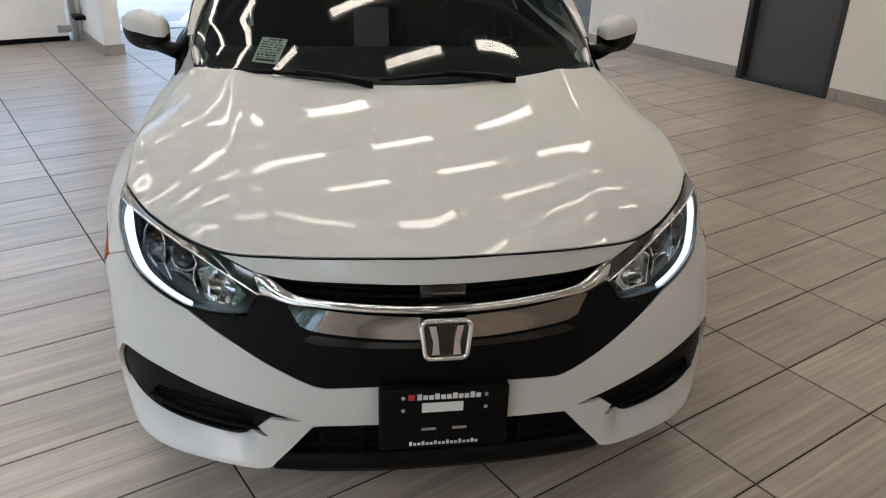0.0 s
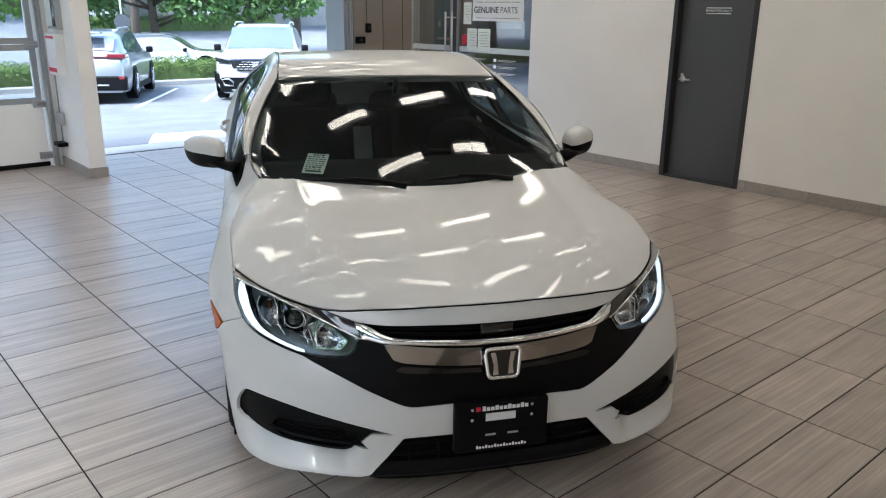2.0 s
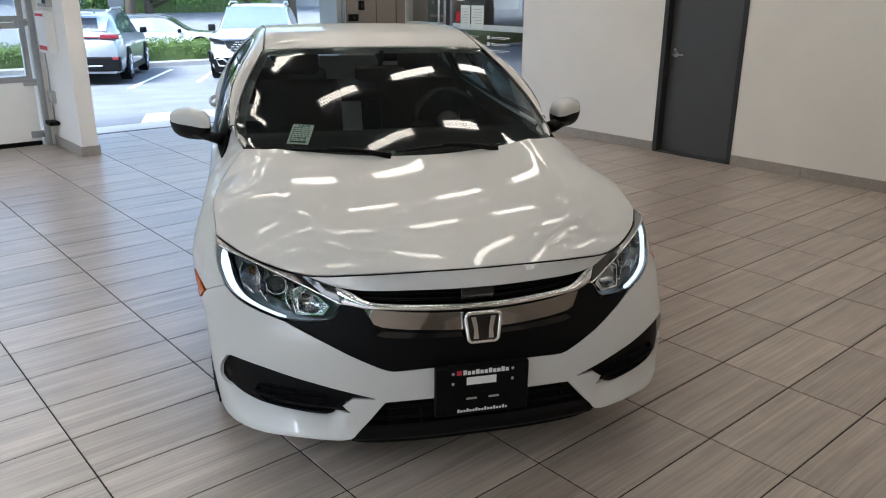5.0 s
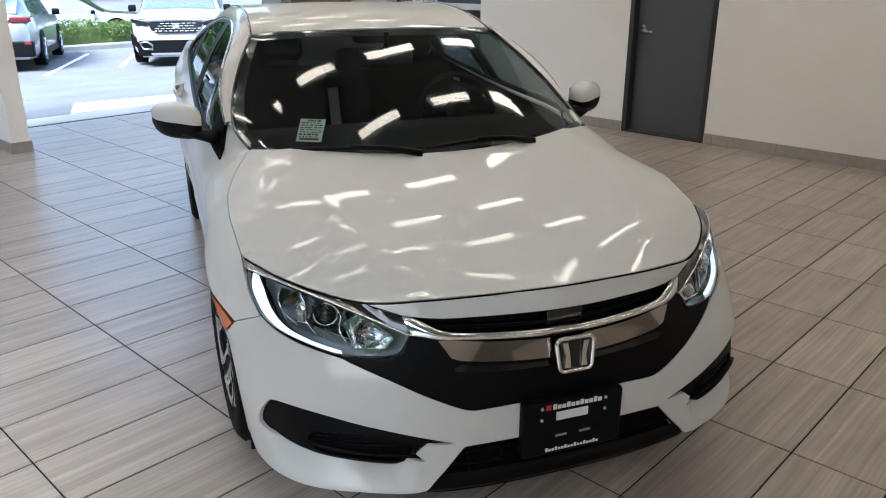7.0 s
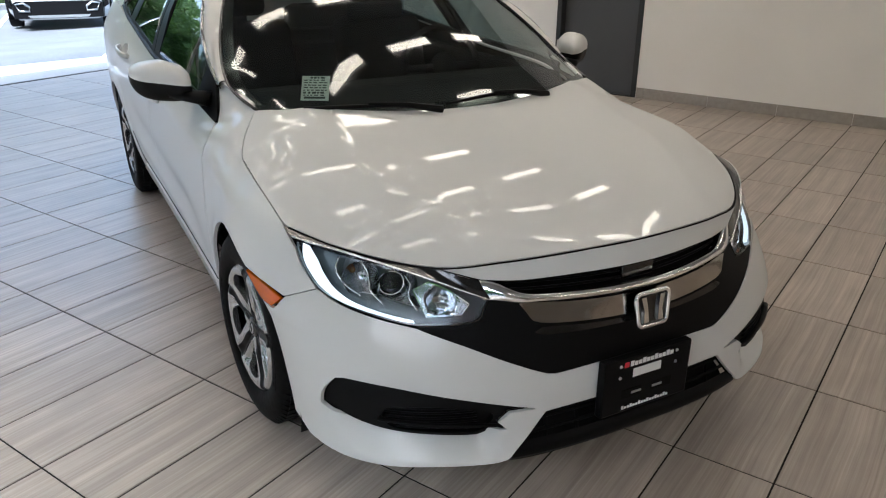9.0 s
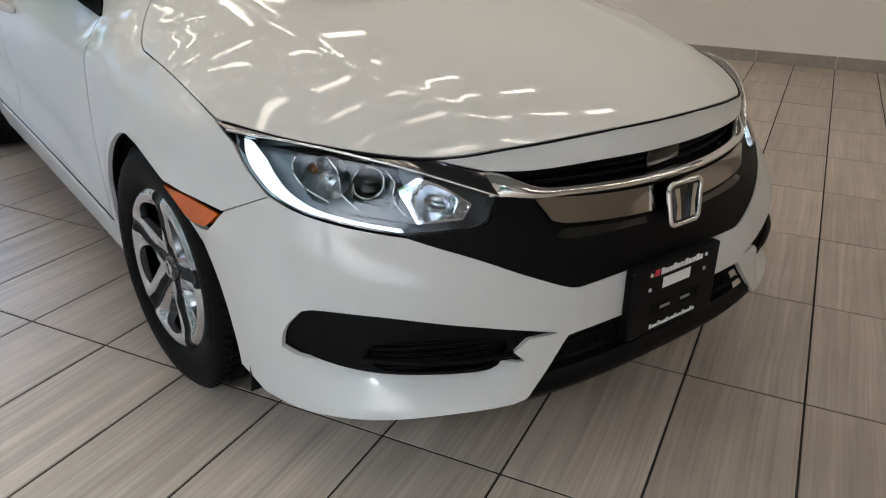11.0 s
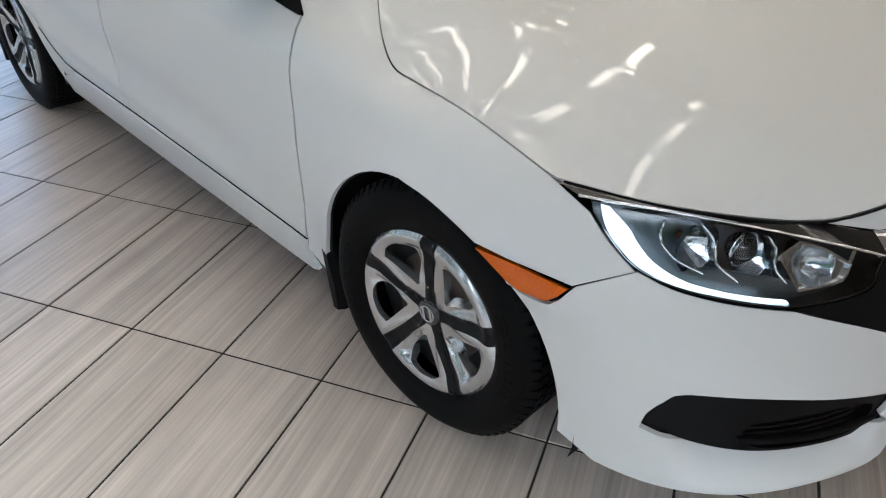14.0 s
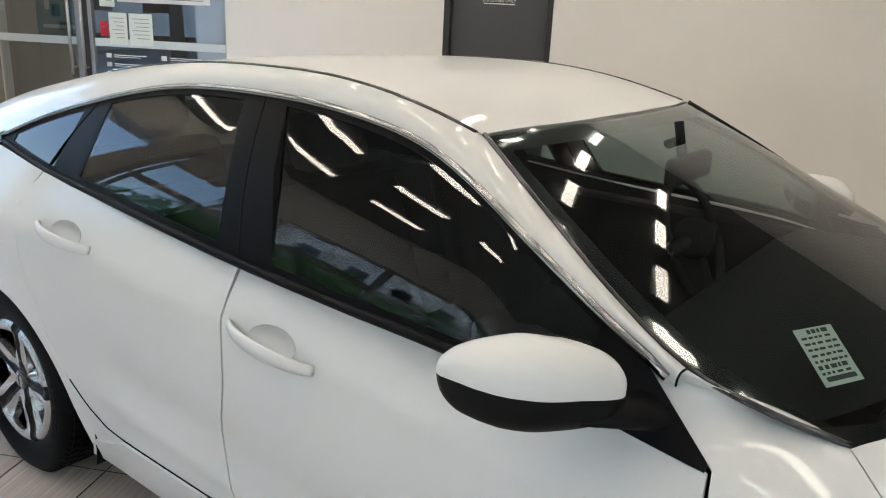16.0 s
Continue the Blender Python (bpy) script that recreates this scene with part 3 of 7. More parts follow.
post = placed(thing("poster", "dark teal poster behind the shop glazing", "poster"))
bm = bmesh.new()
box(bm, A1 + 0.145, A1 + 0.16, 5.06, 5.52, 1.18, 2.6, bevel=0.002)
part("sheet", bm, POSTER, post, smooth=False)
bm = bmesh.new()
box(bm, A1 + 0.1425, A1 + 0.1455, 5.10, 5.46, 1.25, 1.285)
part("print", bm, BASE, post, smooth=False)
bm = bmesh.new()
box(bm, A1 + 0.1425, A1 + 0.1455, 5.38, 5.43, 1.42, 1.50)
part("print", bm, BASE, post, smooth=False)

# ---- taupe end panel beside the bay, with its boxes ----
bm = bmesh.new()
box(bm, 4.80, A1, B1 - 0.02, B1 - 0.002, 0, HIGH)
taupe = placed(tagged(finish(bm, "wall_panel", BROWN, False), "taupe wall panel beside the bay opening", "wall", kind="structure"))
for a in (5.28, 5.62):
    bm = bmesh.new()
    box(bm, a - 0.004, a + 0.004, B1 - 0.024, B1 - 0.018, 0, HIGH)
    part("panel_joint", bm, FRAME, taupe, smooth=False)
for a0, a1, z0, z1, n, lab in ((4.985, 5.06, 1.34, 1.46, "card_reader", "black card reader on the taupe panel"), (4.82, 4.96, 1.20, 1.29, "control_box", "black control box on the taupe panel")):
    t_ = placed(thing(n, lab, "control box"))
    bm = bmesh.new()
    box(bm, a0, a1, B1 - 0.065, B1 - 0.02, z0, z1, bevel=0.006)
    body = part("body", bm, BLACK, t_, smooth=False)
    bm = bmesh.new()
    box(bm, (a0 + a1) / 2 - 0.02, (a0 + a1) / 2 + 0.02, B1 - 0.068, B1 - 0.064, z0 + 0.03, z1 - 0.03, bevel=0.002)
    part("face", bm, GLOSSB, t_, smooth=False)
bm = bmesh.new()
tube(bm, [(5.01, B1 - 0.03, 1.46), (5.0, B1 - 0.03, 1.9), (5.01, B1 - 0.03, HIGH)], 0.004, 6)
cable = placed(tagged(finish(bm, "cable", FRAME), "thin dark cable hanging down the panel", "cable"))
bm = bmesh.new()
box(bm, 4.64, 4.70, B1 - 0.03, B1 + 0.40, 0, 3.3, bevel=0.004)
box(bm, 4.72, 4.76, B1 - 0.05, B1 - 0.0, 0, HIGH, bevel=0.004)
placed(tagged(finish(bm, "door_track", ALU, False), "grey steel guide rail of the bay door", "guide rail", kind="structure"))

# ---- closed sectional bay door with glazed panels ----
bay = placed(tagged(new("door_2"), "closed white sectional bay door with glazed panels", "bay door", kind="structure"))
BD = B1 + 0.03
for k, (z0, z1, glazed) in enumerate(((0.05, 0.66, False), (0.665, 1.26, True), (1.265, 1.86, True), (1.865, 2.46, True), (2.465, 3.06, True), (3.065, 3.48, False))):
    bm = bmesh.new()
    a0, a1 = -4.1, 0.90
    if not glazed:
        box(bm, a0, a1, BD, BD + 0.045, z0, z1, bevel=0.004)
        part("door_section", bm, WALL, bay, "white door section", smooth=False)
        continue
    n = 4
    w = (a1 - a0) / n
    box(bm, a0, a1, BD, BD + 0.045, z0, z0 + 0.06, bevel=0.003)
    box(bm, a0, a1, BD, BD + 0.045, z1 - 0.06, z1, bevel=0.003)
    for i in range(n + 1):
        box(bm, a0 + w * i - (0 if i == 0 else 0.05), a0 + w * i + (0.05 if i < n else 0), BD + 0.002, BD + 0.043, z0 + 0.06, z1 - 0.06)
    sec = part("door_section", bm, ALU, bay, "grey framed glazed section", smooth=False)
    for i in range(n):
        bm = bmesh.new()
        box(bm, a0 + w * i + 0.05, a0 + w * (i + 1) - 0.05, BD + 0.018, BD + 0.026, z0 + 0.06, z1 - 0.06)
        part("pane", bm, PANE, sec, smooth=False)
bm = bmesh.new()
box(bm, -4.1, 0.90, BD, BD + 0.05, 0.0, 0.05, bevel=0.01)
part("bottom_seal", bm, RUBBER, bay, "black rubber seal", smooth=False)
for z in (0.12, 0.66, 1.26, 1.86, 2.46, 3.06):
    bm = bmesh.new()
    box(bm, 0.80, 0.93, BD - 0.03, BD - 0.002, z - 0.035, z + 0.035, bevel=0.004)
    tube(bm, [(0.84, BD - 0.03, z), (0.95, BD - 0.03, z)], 0.012, 8)
    part("hinge", bm, ALU, bay, "steel roller hinge", smooth=False)
bm = bmesh.new()
for a0, a1, b0, b1 in ((0.925, 0.94, BD - 0.075, BD), (0.94, 0.955, BD - 0.09, BD - 0.015), (0.955, 0.985, BD - 0.05, BD - 0.03)):
    box(bm, a0, a1, b0, b1, 0, 3.5, bevel=0.002)
placed(tagged(finish(bm, "door_track", ALU, False), "grey steel guide rail of the bay door", "guide rail", kind="structure"))

# boxes and pipe on the pier
kit = placed(thing("control_cabinet", "white door control box with red print on the pier", "control box"))
bm = bmesh.new()
box(bm, 0.94, 1.03, 5.30, 5.62, 0.98, 1.38, bevel=0.006)
part("body", bm, WHITEINK, kit, smooth=False)
for z0, z1 in ((1.33, 1.355), (1.01, 1.05)):
    bm = bmesh.new()
    box(bm, 0.9385, 0.94, 5.33, 5.60, z0, z1)
    part("red_stripe", bm, RED, kit, smooth=False)
bx = placed(thing("notice_case", "dark glazed notice case on the pier", "notice case"))
bm = bmesh.new()
box(bm, 0.97, 1.03, 5.28, 5.58, 1.42, 2.0, bevel=0.005)
part("case", bm, ALU, bx, smooth=False)
bm = bmesh.new()
box(bm, 0.965, 0.971, 5.40, 5.56, 1.45, 1.97, bevel=0.002)
part("glass_face", bm, PAPER, bx, smooth=False)
bm = bmesh.new()
box(bm, 0.965, 0.971, 5.29, 5.39, 1.45, 1.97, bevel=0.002)
part("dark_face", bm, GLOSSB, bx, smooth=False)
jb = placed(thing("junction_box", "small grey junction box with a conduit on the pier", "junction box"))
bm = bmesh.new()
box(bm, 0.975, 1.03, 5.62, 5.74, 0.46, 0.58, bevel=0.006)
part("box", bm, ALU, jb, smooth=False)
bm = bmesh.new()
tube(bm, [(1.0, 5.69, 0.58), (1.005, 5.70, 0.8), (0.995, 5.66, 1.0)], 0.008, 8)
tube(bm, [(1.0, 5.69, 0.46), (1.0, 5.69, 0.28)], 0.008, 8)
part("conduit", bm, ALU, jb)
bm = bmesh.new()
box(bm, 0.93, 1.03, 5.62, 5.80, 0.23, 0.27, bevel=0.006)
part("sensor", bm, BLACK, jb, smooth=False)

# ---- side windows behind the camera's left; the first is added for daylight on the nose ----
for k, (x0, x1) in enumerate(((4.05, 7.45), (7.65, 11.05), (11.25, 14.3))):
    win = placed(tagged(new("window_%d" % (k + 2)), "wide side window with slim frames", "window", kind="structure"))
    for i in range(4):
        b = B0 + x0 + (x1 - x0) * i / 3
        bm = bmesh.new()
        box(bm, A0 - 0.13, A0 - 0.07, b - 0.02, b + 0.02, 0.12, 3.8, bevel=0.003)
        part("mullion", bm, FRAME, win, smooth=False)
    for z in (0.12, 1.35, 2.55, 3.76):
        bm = bmesh.new()
        box(bm, A0 - 0.128, A0 - 0.072, B0 + x0, B0 + x1, z, z + 0.04, bevel=0.003)
        part("rail", bm, FRAME, win, smooth=False)
    bm = bmesh.new()
    box(bm, A0 - 0.104, A0 - 0.098, B0 + x0, B0 + x1, 0.14, 3.78)
    pane = part("pane", bm, PANE, win, smooth=False)

# ---- the white saloon: nose at y = 0, x to its left flank seen from the front ----
AXLE_F, AXLE_R, HUB = 0.90, 3.60, 0.318
SHOULDER = [(0.3, 0.62), (0.6, 0.665), (1.0, 0.735), (1.4, 0.767), (2.3, 0.815), (3.4, 0.87), (4.3, 0.925)]
DROP = [(0.5, 0.52), (0.8, 0.60), (1.07, 0.93), (1.235, 1.0), (1.40, 0.86), (1.5, 0.69), (2.0, 0.62), (2.5, 0.58), (3.4, 0.55), (4.2, 0.6)]
WIDTH = [(0.4, 0.84), (0.62, 0.862), (0.9, 0.885), (1.4, 0.874), (2.2, 0.874), (3.0, 0.882), (3.6, 0.893), (4.1, 0.875), (4.45, 0.82)]
BELLY = [(0.0, 0.0), (0.1, 0.008), (0.25, 0.009), (0.4, -0.004), (0.5, -0.018), (0.6, -0.045), (0.7, -0.08)]
NOSE = [(0.1, 0.02), (0.2, -0.006), (0.26, 0.002), (0.33, 0.014), (0.4, 0.017), (0.46, 0.022), (0.58, 0.034), (0.65, 0.045), (0.70, 0.06), (0.765, 0.09), (0.85, 0.13)]
ROUND = [(0.2, 2.7), (0.35, 2.75), (0.45, 2.5), (0.59, 1.92), (0.72, 1.7), (0.8, 1.7)]
EDGE_X = [(0.05, 0.812), (0.4, 0.815), (0.608, 0.8165), (0.7, 0.821), (0.8, 0.826), (0.9, 0.822), (1.0, 0.813), (1.069, 0.804), (1.14, 0.774), (1.235, 0.708)]
EDGE_Z = [(0.05, 0.700), (0.3, 0.728), (0.608, 0.768), (0.7, 0.795), (0.8, 0.823), (0.9, 0.836), (1.0, 0.841), (1.069, 0.847), (1.14, 0.885), (1.235, 0.949)]
JOIN = 0.62


def smooth(a, b, x):
    t = min(1, max(0, (x - a) / (b - a)))
    return t * t * (3 - 2 * t)


def half_width(y, z):
    """Half the body's width at y and z, on the flanks."""
    zs = curve_at(SHOULDER, y)
    w = curve_at(WIDTH, y)
    d = z - zs
    if d > 0:
        drop = curve_at(DROP, y) * (math.sqrt(d * d + 0.0009) - 0.03)
        full = 1 - smooth(1.28, 1.5, y)
        if full:
            # the wing's crest is bowed outwards up to the bonnet seam
            h = curve_at(EDGE_Z, y) - zs
            all_ = w - curve_at(EDGE_X, y)
            k = 2 + 0.4 * (1 - smooth(0.8, 1.05, y))
            bowed = all_ * (d / h) ** k if d < h else all_ * (1 + 2 * (d / h - 1))
            drop = drop * (1 - full) + bowed * full
        w -= drop
    else:
        w += curve_at(BELLY, -d)
    mid = smooth(1.45, 1.9, y) * (1 - smooth(2.9, 3.3, y))
    if mid:
        zc = 0.31 + 0.09 * (y - 1.4)
        w -= 0.016 * mid * math.exp(-(((z - zc - 0.11) / 0.075) ** 2))
        w += 0.006 * mid * math.exp(-(((z - zc) / 0.03) ** 2))
    for yc in (AXLE_F, AXLE_R):
        r = math.hypot(y - yc, z - HUB)
        if r < 0.5 and y > 0.5:
            w += 0.010 * math.exp(-(((r - 0.36) / 0.045) ** 2)) * smooth(0.5, 0.62, y)
    return w


def nose_y(x, z):
    we, n, y0 = half_width(JOIN, z), curve_at(ROUND, z), curve_at(NOSE, z)
    t = min(abs(x) / we, 1.0)
    return y0 + (JOIN - y0) * (1 - (1 - t**n) ** (1 / n))


def plain_skirt(q, z):
    s, q = (-1 if q < 0 else 1), abs(q)
    y0, we = curve_at(NOSE, z), half_width(JOIN, z)
    if q >= JOIN + we - y0:
        y = q - we + y0
        for _ in range(5):
            y = q + y0 - half_width(y, z)
        return s * (q + y0 - y), y, z
    n = curve_at(ROUND, z)
    a, b = 0.0, we
    for _ in range(24):
        x = (a + b) / 2
        t = x / we
        if x + (JOIN - y0) * (1 - (1 - t**n) ** (1 / n)) < q:
            a = x
        else:
            b = x
    return s * a, q + y0 - a, z


def swell(y, z):
    """How far the wing's haunch behind the headlamp stands out."""
    top = curve_at(EDGE_Z, y)
    if not 0.51 < z < top:
        return 0.0
    along = smooth(0.18, 0.62, y) * (1 - smooth(0.66, 1.10, y))
    lamp_free = 1 - smooth(0.52, 0.66, z) * (1 - smooth(0.50, 0.80, y))
    return 0.032 * along * lamp_free * math.sin(math.pi * (z - 0.51) / (top - 0.51)) ** 1.4


def skirt(q, z):
    """The body's outer skin: q runs round the nose and along the flank, z is height."""
    x, y, z = plain_skirt(q, z)
    return x + math.copysign(swell(y, z), x), y, z


def fq(x, z):
    return (abs(x) + nose_y(x, z) - curve_at(NOSE, z), z)


def sq(y, z):
    return (y + half_width(y, z) - curve_at(NOSE, z), z)


def front(pts):
    return [fq(*p) for p in pts]


def flank(pts):
    return [sq(*p) for p in pts]


def mirror_loop(half):
    """A closed outline from its right half, which starts and ends on the middle line."""
    return half + [(-p, z) for p, z in half[::-1] if abs(p) > 1e-4]


def inset(poly, d):
    area = sum(a[0] * b[1] - b[0] * a[1] for a, b in zip(poly, poly[1:] + poly[:1]))
    s = 1 if area > 0 else -1
    poly = [p for i, p in enumerate(poly) if math.hypot(p[0] - poly[i - 1][0], p[1] - poly[i - 1][1]) > 1e-4]
    out = []
    for i, p in enumerate(poly):
        a, b = poly[i - 1], poly[(i + 1) % len(poly)]
        n = Vector((0, 0))
        for u, v in ((a, p), (p, b)):
            e = Vector((v[0] - u[0], v[1] - u[1])).normalized()
            n += Vector((-e.y, e.x)) * s
        if n.length < 1e-4:
            out.append(p)
            continue
        n.normalize()
        out.append((p[0] + n.x * d, p[1] + n.y * d))
    return out


def pushed(surface, d):
    """The same surface moved along its normal by d (outwards positive)."""
    def f(p, q):
        h = 0.004
        c = Vector(surface(p, q))
        n = (Vector(surface(p + h, q)) - Vector(surface(p - h, q))).cross(Vector(surface(p, q + h)) - Vector(surface(p, q - h))).normalized()
        return c + n * d
    return f


def flipped(poly):
    return [(-p, z) for p, z in poly][::-1]


def arch(yc, a0, a1, r0=0.352, n=26):
    """Points of a wheel arch edge from angle a0 to a1, in degrees from straight up (rear positive)."""
    pts = []
    for i in range(n + 1):
        a = a0 + (a1 - a0) * i / n
        r = r0 + (0.03 * (a / 90) ** 2 if a < 0 else 0.004 + 0.05 * smooth(76, 106, a))
        pts.append((yc + r * math.sin(radians(a)), HUB + r * math.cos(radians(a))))
    return pts


car = thing("car", "white four-door saloon with lit daylight strips, parked on the showroom floor", "car")
backing = []


def panel(name, outline, surface, material, label="", holes=(), step=0.03, gap=0.0013, depth=0.012, back=True, parent=None):
    ob = sheet(name, [(inset(outline, gap), [inset(h, -0.001) for h in holes])], surface, material, parent or car, label, step, depth)
    if back:
        backing.append((outline, holes, surface))
    return ob


def chin(q, z):
    """The bumper skin: under the fog lamps it steps back above the lower lip's crease."""
    s, a = (-1 if q < 0 else 1), abs(q)
    f = smooth(0.47, 0.56, a) * (1 - smooth(0.95, 1.12, a)) * min(1, max(0, (z - 0.234) / 0.076)) * (1 - smooth(0.315, 0.40, z))
    return pushed(skirt, -0.052 * f)(q, z) if f > 1e-4 else skirt(q, z)


# front bumper skin with the fog lamp recesses cut out
FOG = [(0.829, 0.350), (0.826, 0.385), (0.812, 0.42), (0.787, 0.445), (0.686, 0.442), (0.556, 0.417), (0.44, 0.388), (0.342, 0.360), (0.415, 0.363), (0.449, 0.338), (0.425, 0.315), (0.472, 0.319), (0.50, 0.304), (0.62, 0.310), (0.72, 0.317), (0.79, 0.331)]
fog_loop = spline(front(FOG + FOG[:1]), 0.02, sharp=(0, 7, 8, 9, 10, 11))[:-1]
half = spline(front([(0, 0.454), (0.15, 0.454), (0.27, 0.450), (0.305, 0.454), (0.40, 0.495), (0.50, 0.541), (0.609, 0.584), (0.70, 0.602), (0.76, 0.622), (0.792, 0.645)]), 0.025, sharp=(2, 6))
half += spline(flank([(0.50, 0.603), (0.515, 0.588), (0.55, 0.556), (0.60, 0.551), (0.636, 0.558)]), 0.025)
half += flank(arch(AXLE_F, -46, -103, n=14))
half += spline(front([(0.838, 0.198), (0.80, 0.199), (0.72, 0.208), (0.60, 0.220), (0.45, 0.220), (0.415, 0.232)]), 0.03)
half += spline(front([(0.405, 0.245), (0.36, 0.293), (0.313, 0.345), (0.26, 0.347), (0.12, 0.348), (0, 0.348)]), 0.025, sharp=(2,))
panel("front_bumper", mirror_loop(half), chin, PAINT, "white painted bumper skin", holes=[fog_loop, flipped(fog_loop)], step=0.028)
for s in (1, -1):
    loop = fog_loop if s > 0 else flipped(fog_loop)
    fog = sheet("fog_recess", [(inset(loop, -0.004), [])], pushed(skirt, -0.035), BLACK, car, "matt black recess with a mesh", 0.03, 0)
    mouth = spline(front([(0.725, 0.352), (0.71, 0.382), (0.62, 0.390), (0.52, 0.378), (0.455, 0.357), (0.47, 0.330), (0.505, 0.313), (0.62, 0.318), (0.70, 0.325), (0.725, 0.352)]), 0.02)[:-1]
    lip = sheet("fog_surround", [(inset(loop, 0.001), [mouth if s > 0 else flipped(mouth)])], pushed(skirt, -0.016), BLACK, car, "smooth black fog lamp surround", 0.03, 0.02)
    bm = bmesh.new()
    tube(bm, [pushed(skirt, -0.012)(s * fq(x, z)[0], z) for x, z in zip(np.linspace(0.73, 0.435, 14), np.linspace(0.349, 0.327, 14))], [0.010] * 11 + [0.008, 0.006, 0.002], 6, flat=0.5)
    part("fog_blade", bm, BLACK, fog, "black blade across the recess")
    for k in range(5):
        z = 0.325 + 0.014 * k
        pts = [pushed(skirt, -0.026)(s * fq(x, z)[0], z) for x in np.linspace(0.49 + 0.004 * k, 0.72, 14)]
        bm = bmesh.new()
        tube(bm, pts, 0.003, 6)
        part("mesh_bar", bm, BLACK, fog)

# nose strip over the grille
half = spline(front([(0, 0.7585), (0.2, 0.7525), (0.38, 0.738), (0.525, 0.722)]), 0.025)
half += spline(front([(0.44, 0.698), (0.35, 0.694), (0.2, 0.700), (0, 0.704)]), 0.025)
panel("nose_strip", mirror_loop(half), skirt, PAINT, "white painted strip above the grille", step=0.02)

# bonnet
LIP_Y = [(0, 0.092), (0.2, 0.116), (0.38, 0.168), (0.535, 0.244), (0.66, 0.360), (0.75, 0.482), (0.813, 0.604)]
LIP_Z = [(0, 0.7605), (0.2, 0.7545), (0.38, 0.740), (0.535, 0.725), (0.66, 0.737), (0.75, 0.752), (0.813, 0.767)]


def crease_x(y):
    """The fold that runs forward from the screen's corner on each side of the bonnet."""
    return 0.385 + 0.17 * smooth(0.02, 0.75, y) + 0.02 * smooth(0.8, 1.15, y) - 0.05 * smooth(1.08, 1.28, y)


def bonnet_main(x, y):
    """A gently arched middle field; beyond the fold the surface falls away and rolls down to the seam."""
    d, a = y - 0.6, abs(x)
    arch_at = lambda u: (0.042 - 0.088 * d) * u * u + 0.047 * u**4
    zc = 0.866 + 0.182 * d - 0.042 * d * d + 0.075 * d**3
    xe, xc = curve_at(EDGE_X, y), crease_x(y)
    s = (a - xc) / (xe - xc)
    g = 0.78 * (s + math.sqrt(s * s + 0.003)) / 2.0015 + 0.22 * max(0.0, s) ** 6
    return zc - arch_at(a) - (zc - arch_at(xe) - curve_at(EDGE_Z, y)) * g + 0.0025 * math.exp(-(((s + 0.10) / 0.10) ** 2))


def bonnet(x, y):
    a = abs(x)
    z = bonnet_main(x, y)
    if a < 0.813:
        yf = curve_at(LIP_Y, a)
        s = max(-0.02, y - yf)
        z -= (bonnet_main(a, yf) - curve_at(LIP_Z, a)) * max(0.0, 1 - s / 0.30) ** 2.5
    return x, y, z


half = [(x, curve_at(LIP_Y, x)) for x in np.linspace(0, 0.813, 32)]
half += [(curve_at(EDGE_X, y) - 0.0005, y) for y in np.linspace(0.625, 1.22, 26)]
half += spline([(0.706, 1.238), (0.55, 1.15), (0.35, 1.07), (0.15, 1.022), (0, 1.012)], 0.03)
half = [(max(0, x), y) for x, y in half]
panel("bonnet", mirror_loop(half), bonnet, PAINT, "white painted bonnet with two raised folds", step=0.022)

# wings, doors, quarters and sills
AMBER_LOOP = [(0.708, 0.612), (0.64, 0.608), (0.512, 0.595), (0.53, 0.577), (0.555, 0.560), (0.60, 0.556), (0.632, 0.562)]
wing = spline(front([(0.7945, 0.6440), (0.813, 0.69), (0.818, 0.735)]), 0.02)
wing += flank([(y, curve_at(EDGE_Z, y)) for y in np.linspace(0.613, 1.22, 26)])
wing += spline(flank([(1.238, 0.951), (1.36, 0.974), (1.545, 1.000), (1.475, 0.940), (1.404, 0.886), (1.367, 0.75), (1.353, 0.60), (1.356, 0.44), (1.386, 0.292), (1.40, 0.255), (1.33, 0.215)]), 0.03, sharp=(2, 4, 8))
wing += flank(arch(AXLE_F, 106, -32))
wing += flank([(0.64, 0.610), (0.506, 0.6010)])
fdoor = spline(flank([(1.408, 0.883), (1.55, 0.912), (1.70, 0.938), (1.886, 0.950), (2.2, 0.960), (2.502, 0.975), (2.506, 0.85), (2.506, 0.60), (2.500, 0.44), (2.470, 0.324), (1.9, 0.307), (1.390, 0.294), (1.360, 0.44), (1.357, 0.60), (1.371, 0.75), (1.408, 0.883)]), 0.03, sharp=(5, 9, 11))[:-1]
rdoor = spline(flank([(2.510, 0.976), (2.9, 1.003), (3.23, 1.030), (3.40, 1.045), (3.455, 0.95), (3.43, 0.83), (3.377, 0.715), (3.26, 0.52), (3.168, 0.412), (3.10, 0.368), (2.987, 0.339), (2.474, 0.324), (2.504, 0.44), (2.510, 0.60), (2.510, 0.85), (2.510, 0.976)]), 0.03, sharp=(3, 11))[:-1]
quarter = spline(flank([(3.405, 1.046), (3.75, 1.09), (4.05, 1.10), (4.40, 1.07), (4.43, 0.8), (4.40, 0.5), (4.30, 0.25), (4.02, 0.20)]), 0.04, sharp=(3, 6))
quarter += flank(arch(AXLE_R, 100, -104)) + spline(flank([(3.20, 0.235), (3.05, 0.285), (2.985, 0.325), (3.10, 0.368), (3.168, 0.412), (3.26, 0.52), (3.377, 0.715), (3.43, 0.83), (3.455, 0.95)]), 0.03, sharp=(0, 1, 2))
